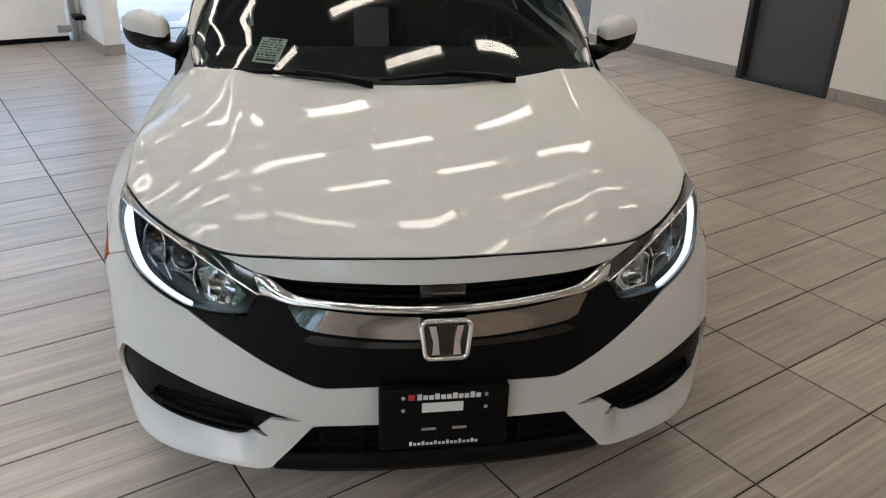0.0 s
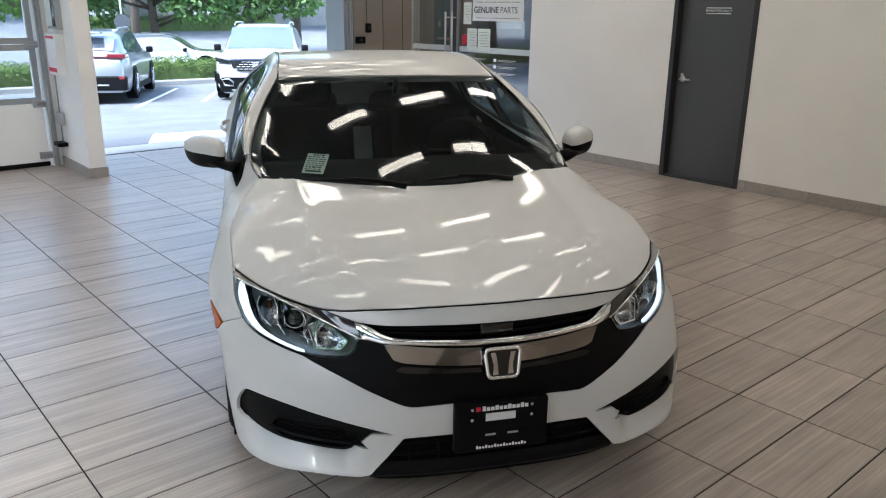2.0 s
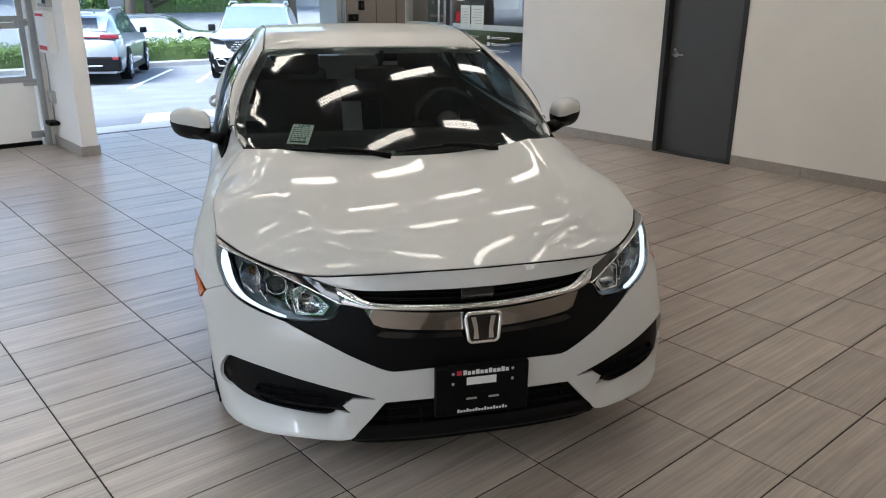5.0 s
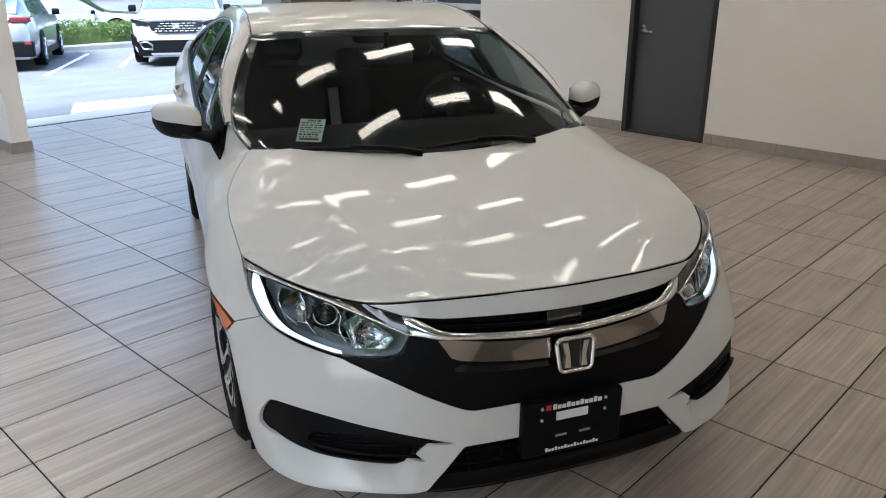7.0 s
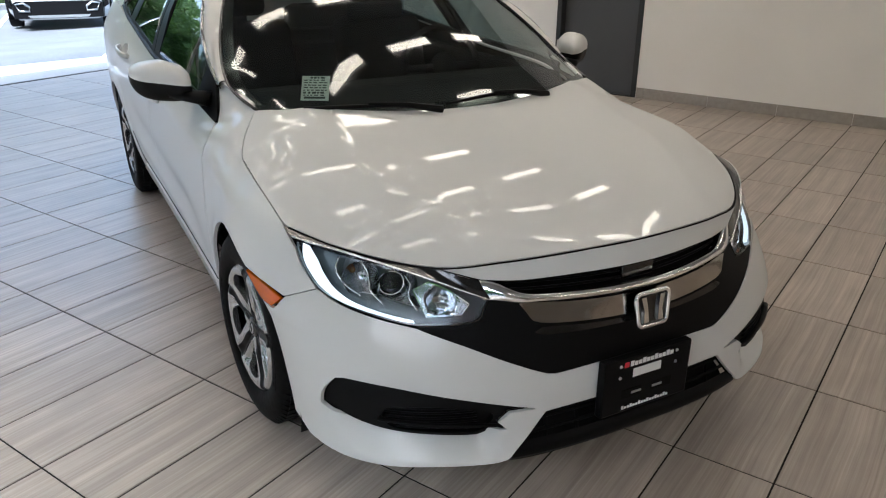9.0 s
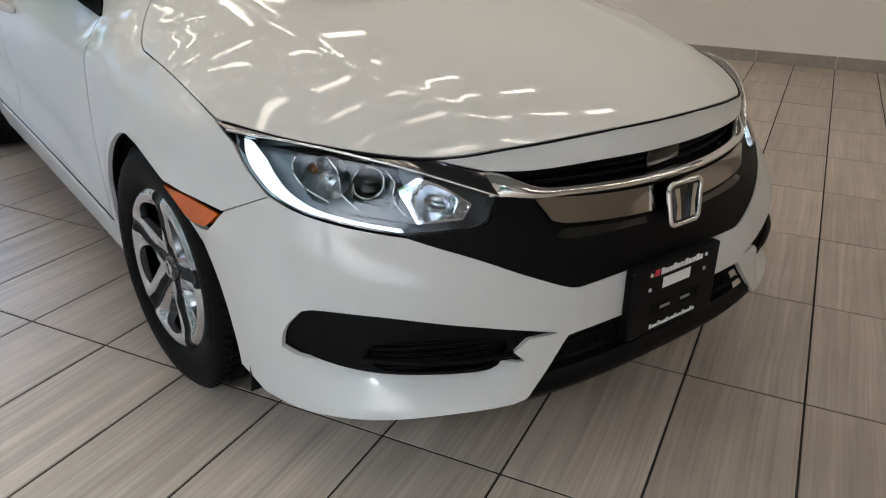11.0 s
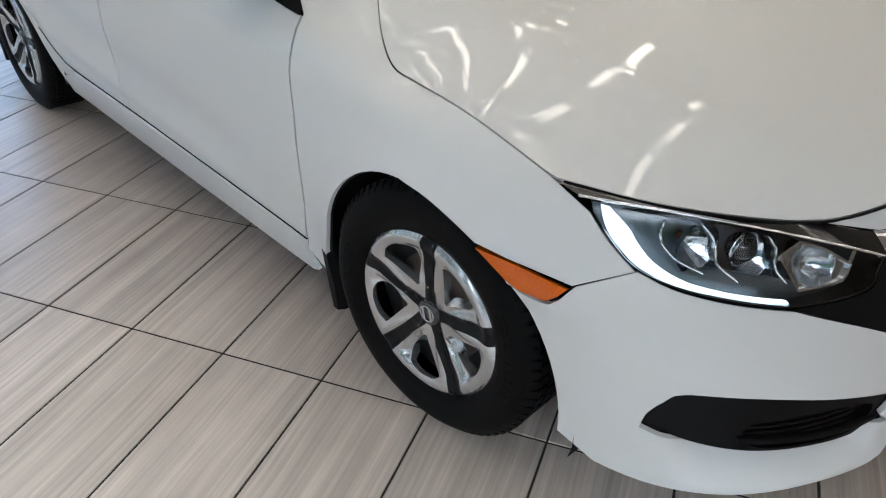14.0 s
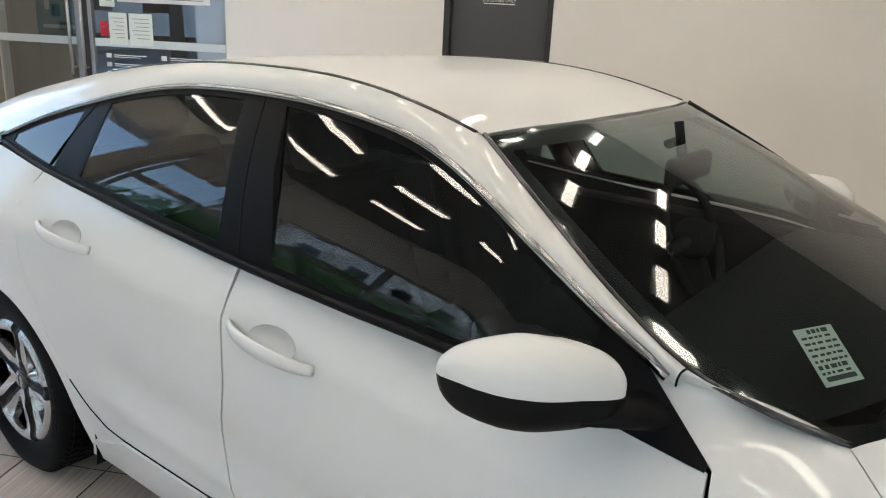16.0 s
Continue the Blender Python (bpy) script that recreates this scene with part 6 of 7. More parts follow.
# ---- outdoors: one ground sheet that falls to the kerb, then climbs away ----
ASPHALT = mat("asphalt", (0.145, 0.148, 0.155), 0.9, grain=0.3, scale=60, bump=0.003, stain=0.14)
LINE = mat("road_paint", (0.75, 0.75, 0.73), 0.7, grain=0.08, scale=60, stain=0.05)
KERB = mat("kerb_concrete", (0.24, 0.235, 0.225), 0.85, grain=0.12, scale=50, stain=0.1)
LEAF = mat("leaf_green", (0.06, 0.12, 0.028), 0.5, grain=0.35, scale=5)
LEAF2 = mat("hedge_green", (0.085, 0.125, 0.028), 0.5, grain=0.35, scale=9)
# light also shines through the leaves
for leaf_mat in (LEAF, LEAF2):
    t = leaf_mat.node_tree
    b = t.nodes["Principled BSDF"]
    tl = t.nodes.new("ShaderNodeBsdfTranslucent")
    mx = t.nodes.new("ShaderNodeMixShader")
    mx.inputs[0].default_value = 0.28
    tl.inputs[0].default_value = (0.13, 0.27, 0.04, 1)
    t.links.new(b.outputs[0], mx.inputs[1])
    t.links.new(tl.outputs[0], mx.inputs[2])
    t.links.new(mx.outputs[0], t.nodes["Material Output"].inputs[0])
BARK = mat("bark", (0.09, 0.07, 0.055), 0.9, grain=0.3, scale=30, bump=0.01)
RENDER = mat("pale_render", (0.6, 0.59, 0.56), 0.8, grain=0.05, scale=40, stain=0.1)


def land(b):
    """Height of the yard and the street beyond, by the distance b from the room."""
    return curve_at([(6.0, -0.02), (6.6, -0.03), (13.0, -0.38), (18.8, -0.50), (25, -0.65), (32, -0.5), (60, 0.8), (140, 5.0)], b)


bm = bmesh.new()
xs = [-140, -40, -12, 0, 6, 12, 20, 40, 140]
bs = [B1 + 0.44, 7.5, 9, 11, 13, 15, 18.8, 25, 30, 36, 42, 50, 60, 80, 140]
grid = [[bm.verts.new((x, b, land(b))) for x in xs] for b in bs]
for R0, R1 in zip(grid, grid[1:]):
    for k in range(len(xs) - 1):
        bm.faces.new((R0[k], R0[k + 1], R1[k + 1], R1[k]))
back_row = [bm.verts.new((x, -140, -0.32)) for x in xs]
near_row = [bm.verts.new((x, B1 + 0.44, -0.32)) for x in xs]
for k in range(len(xs) - 1):
    bm.faces.new((back_row[k], back_row[k + 1], near_row[k + 1], near_row[k]))
    bm.faces.new((near_row[k], near_row[k + 1], grid[0][k + 1], grid[0][k]))
ground = placed(tagged(finish(bm, "ground", ASPHALT, False), "grey asphalt yard and street", "ground", kind="structure"))


def painted(name, pts, label):
    """A flat painted mark on the asphalt, by corner points in the room's plan."""
    bm = bmesh.new()
    bm.faces.new([bm.verts.new((a, b, land(b) + 0.006)) for a, b in pts])
    return placed(tagged(finish(bm, name, LINE, False), label, "road marking", kind="structure"))


painted("road_arrow", [(2.30, 6.86), (2.72, 7.80), (4.3, 7.35), (4.6, 7.7), (5.3, 6.7), (3.9, 6.45), (4.1, 6.78)][::-1], "white painted arrow on the asphalt")
for a0, b0, a1, b1 in ((4.5, 13.55, 7.1, 17.75), (6.15, 13.9, 8.5, 17.8), (1.6, 13.5, 4.2, 17.75), (9.3, 13.4, 11.9, 17.75), (-1.4, 13.5, 1.2, 17.75)):
    d = Vector((a1 - a0, b1 - b0)).normalized() * 0.055
    painted("stall_line", [(a0 - d.y, b0 + d.x), (a0 + d.y, b0 - d.x), (a1 + d.y, b1 - d.x), (a1 - d.y, b1 + d.x)], "white stall line on the asphalt")
painted("street_line", [(-30, 33.0), (40, 33.0), (40, 33.25), (-30, 33.25)], "white street line")
painted("street_line", [(-30, 40.0), (40, 40.0), (40, 40.3), (-30, 40.3)], "white street line")

bm = bmesh.new()
box(bm, -30, 40, 18.85, 19.1, -0.6, -0.37, bevel=0.02)
box(bm, -30, 40, 19.1, 20.4, -0.7, -0.385)
placed(tagged(finish(bm, "kerb", KERB, False), "grey concrete kerb along the hedge bed", "kerb", kind="structure"))
# unseen pale slab, added to throw more daylight through the side windows
bm = bmesh.new()
box(bm, -11.5, A0 - 0.2, B0 - 1, B1 + 0.4, -0.4, -0.15, bevel=0.01)
placed(tagged(finish(bm, "pavement", KERB, False), "unseen pale slab added below the side windows to bounce daylight in", "pavement", kind="structure"))
bm = bmesh.new()
box(bm, A0 - 0.2, A1 + 0.2, B1 + 0.34, B1 + 0.78, -0.09, 0.003, bevel=0.004)
placed(tagged(finish(bm, "threshold", mat("pale_concrete", (0.42, 0.415, 0.40), 0.8, grain=0.1, scale=50, stain=0.1), False), "pale concrete threshold of the bay", "threshold", kind="structure"))


def leaves(bm, rng, centre, radius, count, size):
    """Small leaf cards scattered in a clump."""
    for _ in range(count):
        d = Vector((rng.gauss(0, 1), rng.gauss(0, 1), rng.gauss(0, 1)))
        d = d.normalized() * rng.uniform(0.45, 1.0) ** 0.5
        c = Vector(centre) + Vector((d.x * radius[0], d.y * radius[1], d.z * radius[2]))
        n = (d + Vector((rng.uniform(-1, 1), rng.uniform(-1, 1), rng.uniform(-0.2, 1.2)))).normalized()
        q = n.to_track_quat("Z", "Y").to_matrix() @ Euler((0, 0, rng.uniform(0, 6.3))).to_matrix()
        s = size * rng.uniform(0.6, 1.3)
        v = [bm.verts.new(c + q @ Vector(p)) for p in ((0, -s, 0), (s * 0.55, 0, s * 0.15), (0, s, 0), (-s * 0.55, 0, s * 0.15))]
        bm.faces.new(v)


def hedge(a0, a1, b, z, high, deep, seed, leaf=0.04, step=0.35, label="clipped light green hedge behind the kerb", material=LEAF2):
    rng = random.Random(seed)
    bm = bmesh.new()
    n = int((a1 - a0) / step)
    for k in range(n):
        a = a0 + (k + 0.5) * (a1 - a0) / n
        leaves(bm, rng, (a, b + rng.uniform(-0.08, 0.08), z + high * 0.5 + rng.uniform(-0.05, 0.05)), (step * 0.97, deep, high * 0.52), 420, leaf)
    rows = []
    for k in range(n * 2 + 1):
        a = a0 + k * (a1 - a0) / (2 * n)
        j = [rng.uniform(0.85, 1.0) for _ in range(5)]
        rows.append([bm.verts.new((a, b + y * deep * 0.7 * q, z + h * high * 0.86 * q)) for (y, h), q in zip(((-1, 0), (-1, 0.8), (0, 1), (1, 0.8), (1, 0)), j)])
    for A, B in zip(rows, rows[1:]):
        for k in range(4):
            bm.faces.new((A[k], B[k], B[k + 1], A[k + 1]))
    return placed(tagged(finish(bm, "hedge", material, False), label, "hedge", kind="stuff"))


hedge(-14, 3.0, 19.7, -0.39, 0.62, 0.42, 3)
hedge(3.0, 14.5, 19.7, -0.39, 0.62, 0.42, 5)


def build_tree(seed, high, spread):
    rng = random.Random(seed)
    t = thing("tree", "broad-leaved street tree with a dense green crown", "tree", "street trees")
    bm = bmesh.new()
    tube(bm, [(0, 0, -0.3), (0.03, 0.02, high * 0.2), (0.0, -0.03, high * 0.42), (0.05, 0.0, high * 0.7)], [0.19, 0.15, 0.12, 0.05], 9)
    tips = []
    for k in range(9):
        a = 2.4 * k + rng.uniform(-0.3, 0.3)
        z0 = high * rng.uniform(0.25, 0.5)
        tip = Vector((spread * 0.75 * math.cos(a), spread * 0.75 * math.sin(a), z0 + high * rng.uniform(0.1, 0.32)))
        tube(bm, [(0, 0, z0), tuple(tip * 0.5 + Vector((0, 0, z0 * 0.45))), tuple(tip)], [0.06, 0.04, 0.015], 6)
        tips.append(tip)
    part("trunk", bm, BARK, t, "grey-brown trunk and limbs")
    bm = bmesh.new()
    for tip in tips + [Vector((rng.uniform(-0.4, 0.4) * spread, rng.uniform(-0.4, 0.4) * spread, high * rng.uniform(0.55, 0.98))) for _ in range(9)]:
        leaves(bm, rng, tip, (spread * 0.46, spread * 0.46, high * 0.14), 420, 0.115)
    part("crown", bm, LEAF, t, "dense green leaves", smooth=False)
    return t


tree = build_tree(11, 5.2, 2.3)
tree.matrix_world = ROOM @ pose(5.2, 23.5, land(23.5))
for a, b, k in ((9.2, 24.5, 1.1), (13.6, 26, 1.2), (1.2, 25.5, 1.1), (-4, 26.5, 1.7), (18, 30, 1.4), (-9, 27.5, 1.8), (-14.5, 29, 1.9), (-20, 31, 1.9), (15.5, 44, 1.6), (25, 48, 1.8), (34, 55, 2.0), (-2, 52, 1.9), (8, 58, 2.0)):
    copy_thing(tree, ROOM @ pose(a, b, land(b), 0, 0, 70 * a) @ Matrix.Scale(k, 4))
# trees beside the west windows
for a, b, k in ((-15, -6.5, 1.4), (-14.5, -2.0, 1.25), (-15.5, 2.2, 1.45), (-14.5, 6.6, 1.3), (-16.5, -11, 1.5), (-16, 11, 1.5), (-18, 16, 1.6), (-12.5, 4.4, 1.25), (-12.8, 9.2, 1.4), (-12.2, 14.0, 1.5)):
    copy_thing(tree, ROOM @ pose(a, b, -0.3, 0, 0, 50 * b) @ Matrix.Scale(k, 4))


def far_block(name, a0, a1, b0, b1, z0, high, rows, cols, label):
    h = placed(thing(name, label, "building"))
    bm = bmesh.new()
    box(bm, a0, a1, b0, b1, z0, z0 + high)
    part("wall", bm, RENDER, h, smooth=False)
    bm = bmesh.new()
    box(bm, a0 - 0.3, a1 + 0.3, b0 - 0.3, b1 + 0.3, z0 + high, z0 + high + 0.35)
    part("roof", bm, KERB, h, smooth=False)
    for r in range(rows):
        for c in range(cols):
            z = z0 + 1.2 + r * (high - 1) / rows
            bm = bmesh.new()
            if a1 < -10:
                b = b0 + (c + 0.5) * (b1 - b0) / cols
                box(bm, a1 - 0.1, a1 + 0.03, b - 0.8, b + 0.8, z, z + 1.5)
            else:
                a = a0 + (c + 0.5) * (a1 - a0) / cols
                box(bm, a - 0.8, a + 0.8, b0 - 0.03, b0 + 0.1, z, z + 1.5)
            part("window", bm, GLOSSB, h, smooth=False)
    return h


far_block("apartment_building", -38, -28, -26, 3, -0.3, 14, 4, 8, "pale apartment building with rows of dark windows")
far_block("apartment_building", -40, -28, 5, 36, -0.3, 23, 7, 9, "tall pale apartment building with rows of dark windows")
far_block("apartment_building", -38, -7, 46, 58, 0.0, 21, 6, 8, "white apartment building with rows of dark windows")
# pale walls and gate piers across the street
for a0, a1, b, z1 in ((-20, 3.5, 31, 1.6), (17.5, 21.0, 49, 2.4), (16.0, 17.3, 48.5, 3.2), (24, 60, 51, 2.2)):
    bm = bmesh.new()
    box(bm, a0, a1, b, b + 0.3, land(b) - 0.2, land(b) + z1, bevel=0.02)
    box(bm, a0 - 0.05, a1 + 0.05, b - 0.05, b + 0.35, land(b) + z1, land(b) + z1 + 0.1, bevel=0.02)
    placed(tagged(finish(bm, "garden_wall", KERB, False), "pale rendered garden wall across the street", "wall", kind="structure"))
hedge(-6, 3.4, 30.4, land(30.4), 1.0, 0.5, 8)
hedge(14, 26, 47.0, land(47), 1.1, 0.6, 9)
hedge(-12, 75, 72.0, land(72) - 0.5, 7.5, 3.0, 12, leaf=0.3, step=1.6, label="dark green wood across the street", material=LEAF)
pole = placed(thing("sign_post", "thin grey sign post with a round plate", "sign post"), ROOM @ pose(6.6, 20.0, -0.40))
bm = bmesh.new()
tube(bm, [(0, 0, 0), (0, 0, 3.2)], 0.03, 8)
part("post", bm, ALU, pole)
bm = bmesh.new()
tube(bm, [(0, -0.02, 1.6), (0, -0.05, 1.6)], 0.22, 24)
part("plate", bm, DOOR, pole, smooth=False)


# ---- parked vehicles ----
SILVER_BODY = mat("silver_car_paint", (0.30, 0.32, 0.35), 0.3, 0.5, coat=1.0)
WHITE_BODY = mat("white_vehicle_paint", (0.5, 0.5, 0.5), 0.3, coat=1.0)
TAIL = mat("red_lamp", (0.13, 0.004, 0.008), 0.15, coat=1.0)
VGLASS = mat("vehicle_glass", (0.30, 0.34, 0.38), 0.05, 0.75)
PLATE = mat("number_plate", (0.7, 0.72, 0.75), 0.4)


def vehicle(name, label, paint, L, W, H, low=0.2):
    """A parked car, nose towards -y: shell, glass, lamps and wheels."""
    v = thing(name, label, "car")
    stations = 40
    top_k = [(0, 0.50 * H), (0.02, 0.56 * H), (0.10, 0.615 * H), (0.22, 0.645 * H), (0.27, 0.665 * H), (0.42, 0.955 * H), (0.55, H), (0.75, 0.98 * H), (0.88, 0.935 * H), (0.925, 0.88 * H), (0.972, 0.70 * H), (0.99, 0.62 * H), (1, 0.56 * H)]
    def width(t):
        return W / 2 * (1 - 0.16 * (1 - smooth(0, 0.12, t)) - 0.10 * smooth(0.88, 1.0, t))
    bm = bmesh.new()
    rings = []
    for i in range(stations + 1):
        t = i / stations
        t = 0.5 - 0.5 * math.cos(math.pi * t)
        y, zt, w = t * L, curve_at(top_k, t), width(t)
        roofed = smooth(0.24, 0.44, t) * (1 - smooth(0.95, 1.0, t))
        wt = w * (0.86 - 0.10 * roofed)
        zb = 0.62 * H
        zb = min(zb, zt - 0.02)
        sec = [(-w * 0.9, low), (-w * 0.985, low + 0.12), (-w, 0.36 * H), (-w * 0.985, 0.5 * H), (-w * 0.95, zb - 0.01), (-(w * 0.93 + wt) / 2, (zb + zt) / 2), (-wt, zt - 0.05 * H * roofed - 0.015), (-wt * 0.8, zt - 0.012), (0, zt)]
        sec = sec + [(-x, z) for x, z in sec[-2::-1]]
        rings.append([bm.verts.new((x, y, z)) for x, z in sec])
    n = len(rings[0])
    for A, B in zip(rings, rings[1:]):
        for k in range(n - 1):
            bm.faces.new((A[k], B[k], B[k + 1], A[k + 1]))
    bm.faces.new(rings[0])
    bm.faces.new(rings[-1][::-1])
    bmesh.ops.recalc_face_normals(bm, faces=bm.faces)
    part("body", bm, paint, v)
    # cladding and arches
    for s in (1, -1):
        for yc in (0.19 * L, 0.80 * L):
            bm = bmesh.new()
            for r1, x in ((0.40, 0.505), ):
                ring = [bm.verts.new((s * W * x, yc + r1 * math.cos(a), 0.34 + r1 * math.sin(a))) for a in np.linspace(-0.45, math.pi + 0.45, 24)]
                ring2 = [bm.verts.new((s * W * (x - 0.12), yc + (r1 - 0.02) * math.cos(a), 0.34 + (r1 - 0.02) * math.sin(a))) for a in np.linspace(-0.45, math.pi + 0.45, 24)]
                c = bm.verts.new((s * W * (x - 0.003), yc, 0.3))
                for A, B in zip(ring, ring[1:]):
                    bm.faces.new((A, B, c))
                for k in range(23):
                    bm.faces.new((ring[k], ring[k + 1], ring2[k + 1], ring2[k]))
            part("arch_cladding", bm, BLACK, v, "black arch cladding")
            bm = bmesh.new()
            lathe(bm, [(0.22, 0.0), (0.24, 0.02), (0.33, 0.02), (0.352, 0.0), (0.352, -0.2)], 32)
            bmesh.ops.transform(bm, matrix=Matrix.Translation((s * (W / 2 + 0.005), yc, 0.352)) @ (Matrix.Identity(4) if s > 0 else pose(0, 0, 0, 0, 0, 180)), verts=bm.verts)
            wh = part("tyre", bm, RUBBER, v)
            bm = bmesh.new()
            for k in range(5):
                a = 2 * math.pi * k / 5
                tube(bm, [(0.012, 0, 0), (0.012, 0.22 * math.cos(a), 0.22 * math.sin(a))], 0.035, 6, flat=0.6)
            lathe(bm, [(0.235, 0.015), (0.22, 0.018), (0.21, -0.03), (0.0005, -0.04)], 28)
            bmesh.ops.transform(bm, matrix=Matrix.Translation((s * (W / 2 + 0.004), yc, 0.352)) @ (Matrix.Identity(4) if s > 0 else pose(0, 0, 0, 0, 0, 180)), verts=bm.verts)
            part("rim", bm, SILVER, wh, smooth=False)
        bm = bmesh.new()
        pts = [(0.345, 0.66), (0.44, 0.92), (0.56, 0.95), (0.74, 0.925), (0.86, 0.84), (0.90, 0.73), (0.80, 0.675), (0.5, 0.655)]
        vs = []
        for t, z in pts:
            zt, w = curve_at(top_k, t), width(t)
            roofed = smooth(0.24, 0.44, t)
            wt = w * (0.86 - 0.10 * roofed)
            f = min(1, max(0, (z * H - 0.62 * H) / (zt - 0.05 * H - 0.62 * H)))
            vs.append(bm.verts.new((s * (w * 0.955 + (wt - w * 0.955) * f + 0.012), t * L, z * H)))
        bm.faces.new(vs)
        bmesh.ops.triangulate(bm, faces=bm.faces)
        part("side_glass", bm, VGLASS, v, "dark side glass", smooth=False)
        bm = bmesh.new()
        box(bm, s * (W / 2 + 0.02) - 0.02, s * (W / 2 + 0.16), 0.335 * L - 0.06, 0.335 * L + 0.06, 0.63 * H, 0.72 * H, bevel=0.03) if s > 0 else box(bm, -(W / 2 + 0.16), -W / 2, 0.335 * L - 0.06, 0.335 * L + 0.06, 0.63 * H, 0.72 * H, bevel=0.03)
        part("mirror", bm, BLACK, v)
        bm = bmesh.new()
        xa, xb = sorted((s * (W / 2 - 0.03), s * (W / 2 + 0.006)))
        box(bm, xa, xb, 0.27 * L, 0.72 * L, 0.2, 0.33, bevel=0.02)
        part("sill_cladding", bm, BLACK, v, smooth=False)
    # windscreen and rear glass
    for (t0, t1, n_, k) in ((0.275, 0.425, "windscreen", 0.80), (0.970, 0.915, "rear_glass", 0.80)):
        bm = bmesh.new()
        row = []
        for t in np.linspace(t0, t1, 5):
            zt, w = curve_at(top_k, t), width(t)
            wt = w * (0.86 - 0.10 * smooth(0.24, 0.44, t)) * 0.97
            row.append([bm.verts.new((x * wt, t * L + (-0.012 if t < 0.5 else 0.014), zt + 0.010 - 0.02 * x * x)) for x in (-1, -0.6, 0, 0.6, 1)])
        for A, B in zip(row, row[1:]):
            for j in range(4):
                bm.faces.new((A[j], A[j + 1], B[j + 1], B[j]))
        part(n_, bm, VGLASS, v, "dark glass")
    for s in (1, -1):
        bm = bmesh.new()
        tube(bm, [(s * W * 0.34, 0.42 * L, H - 0.03), (s * W * 0.345, 0.5 * L, H + 0.035), (s * W * 0.345, 0.78 * L, H + 0.015), (s * W * 0.34, 0.86 * L, H - 0.06)], 0.018, 8)
        part("roof_rail", bm, ALU, v)
    return v


def plate_of(name, pts, y0, y1, material, v, label="", s=1):
    """A flat-faced piece with an outline in x and z, from depth y0 (front) to y1."""
    bm = bmesh.new()
    A = [bm.verts.new((s * x, y0, z)) for x, z in pts]
    B = [bm.verts.new((s * x * 1.03, y1, z)) for x, z in pts]
    bm.faces.new(A)
    for k in range(len(pts)):
        bm.faces.new((A[k], A[(k + 1) % len(pts)], B[(k + 1) % len(pts)], B[k]))
    bmesh.ops.recalc_face_normals(bm, faces=bm.faces)
    return part(name, bm, material, v, label, smooth=False)


def nose_details(v, L, W, H):
    g = plate_of("grille", [(-0.53, 0.545 * H), (-0.40, 0.555 * H), (0.40, 0.555 * H), (0.53, 0.545 * H), (0.50, 0.46 * H), (0.38, 0.415 * H), (-0.38, 0.415 * H), (-0.50, 0.46 * H)], -0.04, 0.08, GLOSSB, v, "black mesh grille")
    for k in range(4):
        for j in range(-4 + k // 2, 5 - k // 2):
            bm = bmesh.new()
            x, z = 0.105 * j + (0.05 if k % 2 else 0), 0.44 * H + 0.05 * k
            tube(bm, [(x - 0.035, -0.046, z), (x + 0.035, -0.046, z)], 0.006, 5)
            part("grille_bar", bm, ALU, g, smooth=False)
    bm = bmesh.new()
    box(bm, -0.07, 0.07, -0.055, -0.03, 0.475 * H, 0.535 * H, bevel=0.012)
    part("badge", bm, CHROME, g, smooth=False)
    # near-black strip that paints the shade of the bonnet's shut line
    plate_of("bonnet_shut", [(-0.72, 0.585 * H), (0.72, 0.585 * H), (0.70, 0.579 * H), (-0.70, 0.579 * H)], -0.004, 0.1, VOID, v)
    for s in (1, -1):
        lamp = plate_of("headlamp", [(0.52, 0.548 * H), (0.56, 0.505 * H), (0.72, 0.520 * H), (0.84, 0.545 * H), (0.86, 0.585 * H), (0.70, 0.575 * H)], -0.025, 0.26, GLOSSB, v, "slanted dark headlamp", s)
        plate_of("lamp_line", [(0.53, 0.552 * H), (0.70, 0.579 * H), (0.86, 0.589 * H), (0.86, 0.582 * H), (0.70, 0.570 * H), (0.54, 0.542 * H)], -0.032, 0.0, CHROME, lamp, "", s)
        bm = bmesh.new()
        tube(bm, [(s * x, -0.055, z) for x, z in ((0.50, 0.22 * H), (0.68, 0.225 * H), (0.74, 0.30 * H), (0.60, 0.315 * H), (0.50, 0.27 * H))], 0.022, 6, closed=True)
        part("fog_ring", bm, ALU, v)
        plate_of("side_intake", [(0.80, 0.24 * H), (0.90, 0.28 * H), (0.90, 0.42 * H), (0.86, 0.40 * H)], -0.0, 0.3, BLACK, v, "", s)
    plate_of("lower_bumper", [(-0.80, 0.30 * H), (-0.72, 0.33 * H), (0.72, 0.33 * H), (0.80, 0.30 * H), (0.78, 0.14 * H), (-0.78, 0.14 * H)], -0.045, 0.12, BLACK, v, "black lower bumper")
    plate_of("skid_plate", [(-0.55, 0.175 * H), (0.55, 0.175 * H), (0.50, 0.145 * H), (-0.50, 0.145 * H)], -0.06, 0.0, ALU, v)


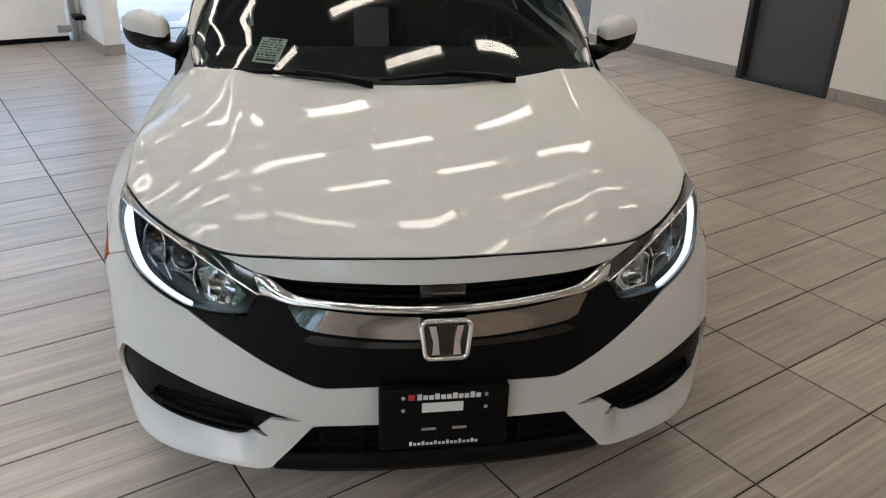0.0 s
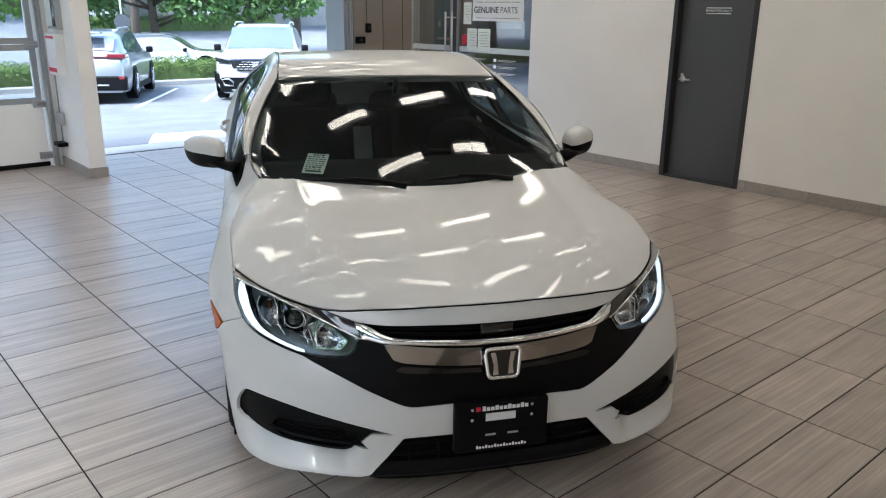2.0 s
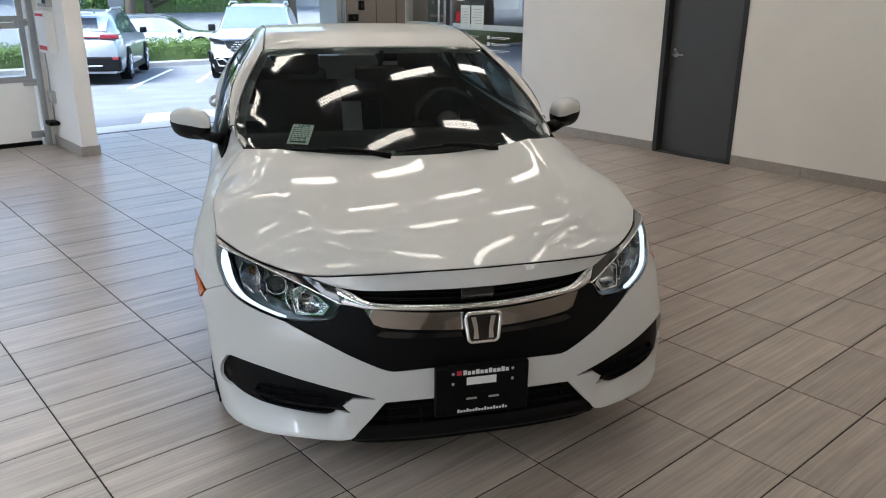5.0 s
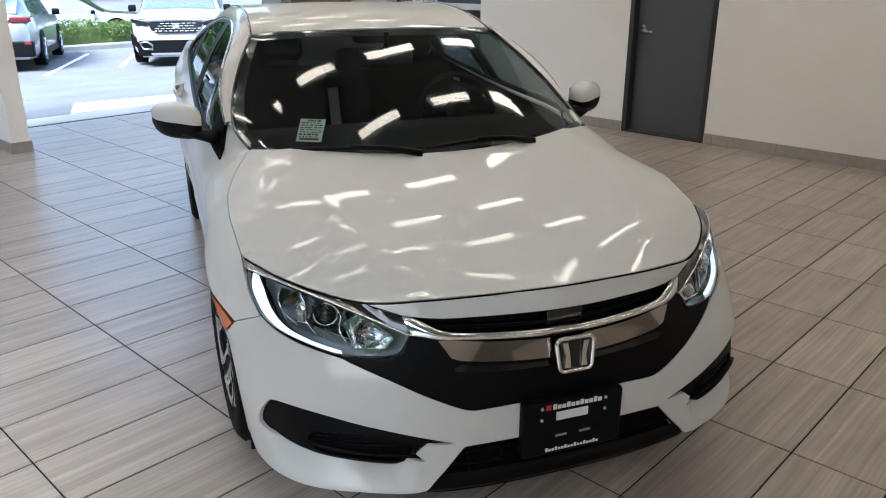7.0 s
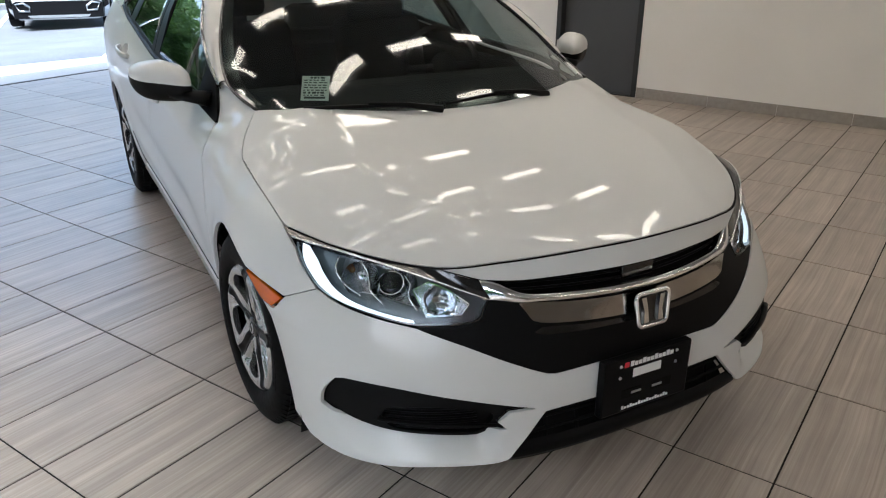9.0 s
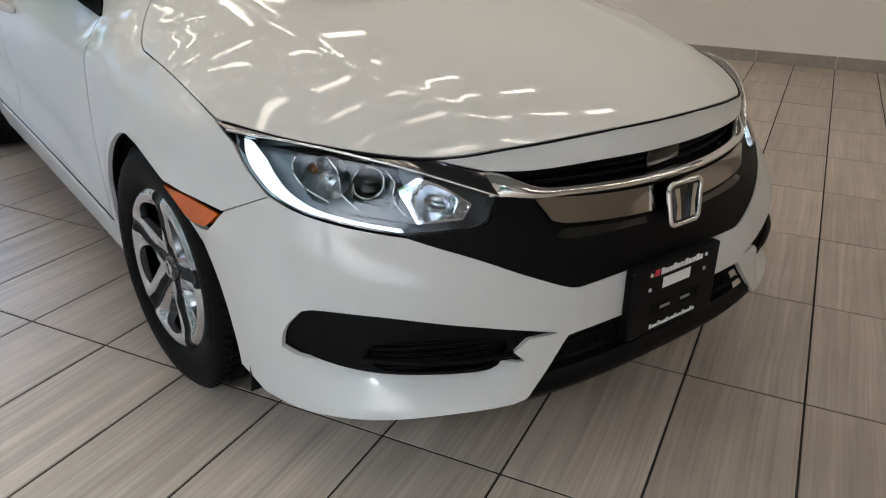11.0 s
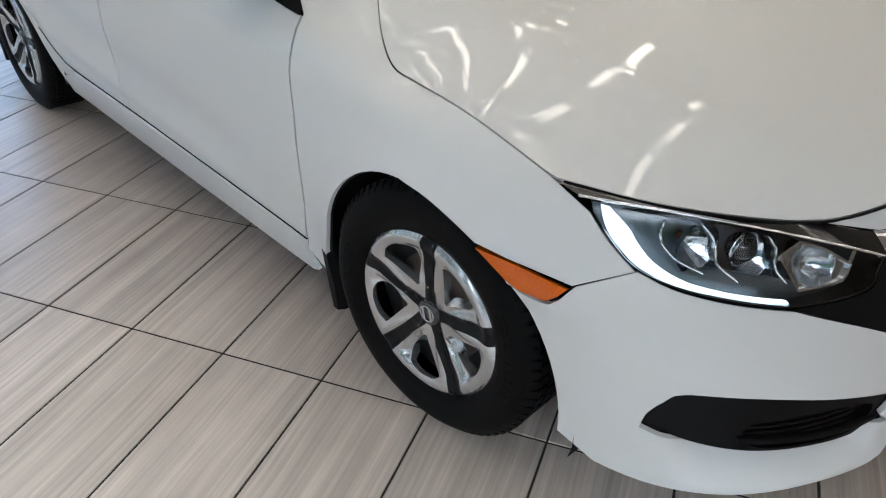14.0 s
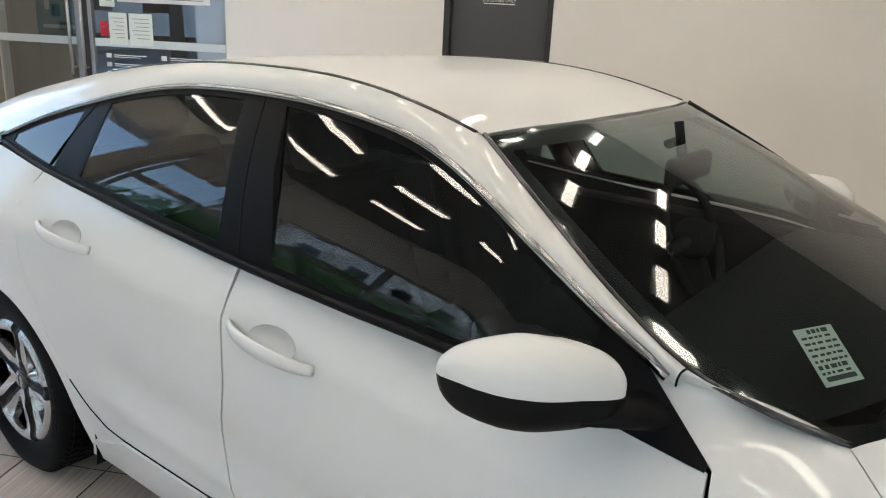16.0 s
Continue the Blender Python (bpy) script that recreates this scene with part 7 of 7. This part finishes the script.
def tail_details(v, L, W, H):
    bm = bmesh.new()
    box(bm, -W / 2 + 0.12, W / 2 - 0.12, L - 0.16, L + 0.012, 0.615 * H, 0.63 * H, bevel=0.008)
    part("lamp_bar", bm, TAIL, v, "red light bar across the tail", smooth=False)
    for s in (1, -1):
        bm = bmesh.new()
        xa, xb = sorted((s * (W / 2 - 0.42), s * (W / 2 - 0.035)))
        box(bm, xa, xb, L - 0.36, L + 0.022, 0.60 * H, 0.665 * H, bevel=0.02)
        part("tail_lamp", bm, TAIL, v, "red tail lamp", smooth=False)
        bm = bmesh.new()
        xa, xb = sorted((s * (W / 2 - 0.22), s * (W / 2 - 0.08)))
        box(bm, xa, xb, L - 0.05, L + 0.032, 0.31 * H, 0.36 * H, bevel=0.015)
        part("reflector", bm, TAIL, v, smooth=False)
    bm = bmesh.new()
    box(bm, -W / 2 + 0.06, W / 2 - 0.06, L - 0.2, L + 0.03, 0.16 * H, 0.36 * H, bevel=0.03)
    part("lower_bumper", bm, BLACK, v, "dark grey lower bumper", smooth=False)
    bm = bmesh.new()
    box(bm, -0.5, 0.5, L, L + 0.045, 0.225 * H, 0.245 * H, bevel=0.008)
    part("bumper_trim", bm, ALU, v, smooth=False)
    bm = bmesh.new()
    box(bm, -0.16, 0.16, L + 0.002, L + 0.022, 0.44 * H, 0.535 * H, bevel=0.004)
    part("number_plate", bm, PLATE, v, "blank pale plate", smooth=False)
    bm = bmesh.new()
    box(bm, -0.42, 0.42, L - 0.33, L - 0.02, 0.925 * H, 0.955 * H, bevel=0.012)
    part("spoiler", bm, SILVER_BODY, v, smooth=False)


def parked(v, a, b, turn):
    v.matrix_world = ROOM @ pose(a, b, land(b), 0, 0, turn)
    return v


w_suv = vehicle("parked_suv", "white sport utility vehicle parked nose-in to the yard", WHITE_BODY, 4.69, 1.87, 1.64)
nose_details(w_suv, 4.69, 1.87, 1.64)
parked(w_suv, 6.98, 12.9, -33)
s_suv = vehicle("parked_suv", "silver compact crossover parked tail towards the yard", SILVER_BODY, 4.5, 1.84, 1.54)
tail_details(s_suv, 4.5, 1.84, 1.54)
s_suv.matrix_world = ROOM @ pose(6.0, 18.8, land(16.6), 1.2, 0, 180 - 27.7)
far_car = vehicle("parked_car", "white car half hidden behind the hedge", WHITE_BODY, 4.4, 1.8, 1.35)
far_car.matrix_world = ROOM @ pose(11.0, 22.3, land(23), 0, 0, 62)

# ---- floor tiles: the nearest as single pieces, the rest joined ----
P, Q, JOINT = 0.3075, 0.615, 0.0062
def tile_geometry(bm, dx, dy, m=None):
    h, c = 0.012, 0.0016
    vs = []
    for x, y, z in ((-1, -1, 0), (1, -1, 0), (1, 1, 0), (-1, 1, 0)):
        vs.append(bm.verts.new((x * dx, y * dy, -h)))
    for x, y in ((-1, -1), (1, -1), (1, 1), (-1, 1)):
        vs.append(bm.verts.new((x * dx, y * dy, -c)))
    for x, y in ((-1, -1), (1, -1), (1, 1), (-1, 1)):
        vs.append(bm.verts.new((x * (dx - c), y * (dy - c), 0)))
    for a in (0, 4):
        for k in range(4):
            bm.faces.new((vs[a + k], vs[a + (k + 1) % 4], vs[a + 4 + (k + 1) % 4], vs[a + 4 + k]))
    bm.faces.new(vs[8:])
    if m is not None:
        bmesh.ops.transform(bm, matrix=m, verts=vs)


bm = bmesh.new()
tile_geometry(bm, Q / 2 - JOINT / 2, P / 2 - JOINT / 2)
tile_mesh = bpy.data.meshes.new("tile")
bm.to_mesh(tile_mesh)
bm.free()
tile_mesh.materials.append(TILE)
cells = []
for j in range(-8, 11):
    for i in range(-34, 21):
        a, b = (j + 0.5) * Q, (i + 0.5) * P
        if A0 < a < A1 + 0.2 and B0 < b < B1 + 0.4:
            cells.append((a, b))
cells.sort(key=lambda c: math.hypot((c[0] - 1.0) * 0.8, c[1] + 0.4))
for a, b in cells[:298]:
    t = new("tile", tile_mesh)
    t.parent = slab
    t.matrix_world = ROOM @ pose(a, b, 0)
verts, faces = [], []
hx, hy, c = Q / 2 - JOINT / 2, P / 2 - JOINT / 2, 0.0016
for a, b in cells[298:]:
    k = len(verts)
    verts += [(a + sx * hx, b + sy * hy, -0.012) for sx, sy in ((-1, -1), (1, -1), (1, 1), (-1, 1))]
    verts += [(a + sx * hx, b + sy * hy, -c) for sx, sy in ((-1, -1), (1, -1), (1, 1), (-1, 1))]
    verts += [(a + sx * (hx - c), b + sy * (hy - c), 0) for sx, sy in ((-1, -1), (1, -1), (1, 1), (-1, 1))]
    for o in (0, 4):
        faces += [(k + o + n, k + o + (n + 1) % 4, k + o + 4 + (n + 1) % 4, k + o + 4 + n) for n in range(4)]
    faces.append((k + 8, k + 9, k + 10, k + 11))
me = bpy.data.meshes.new("far_tiles")
me.from_pydata(verts, [], faces)
me.materials.append(TILE)
far_tiles = new("far_tiles", me)
far_tiles.parent = slab
far_tiles["kind"] = "stuff"
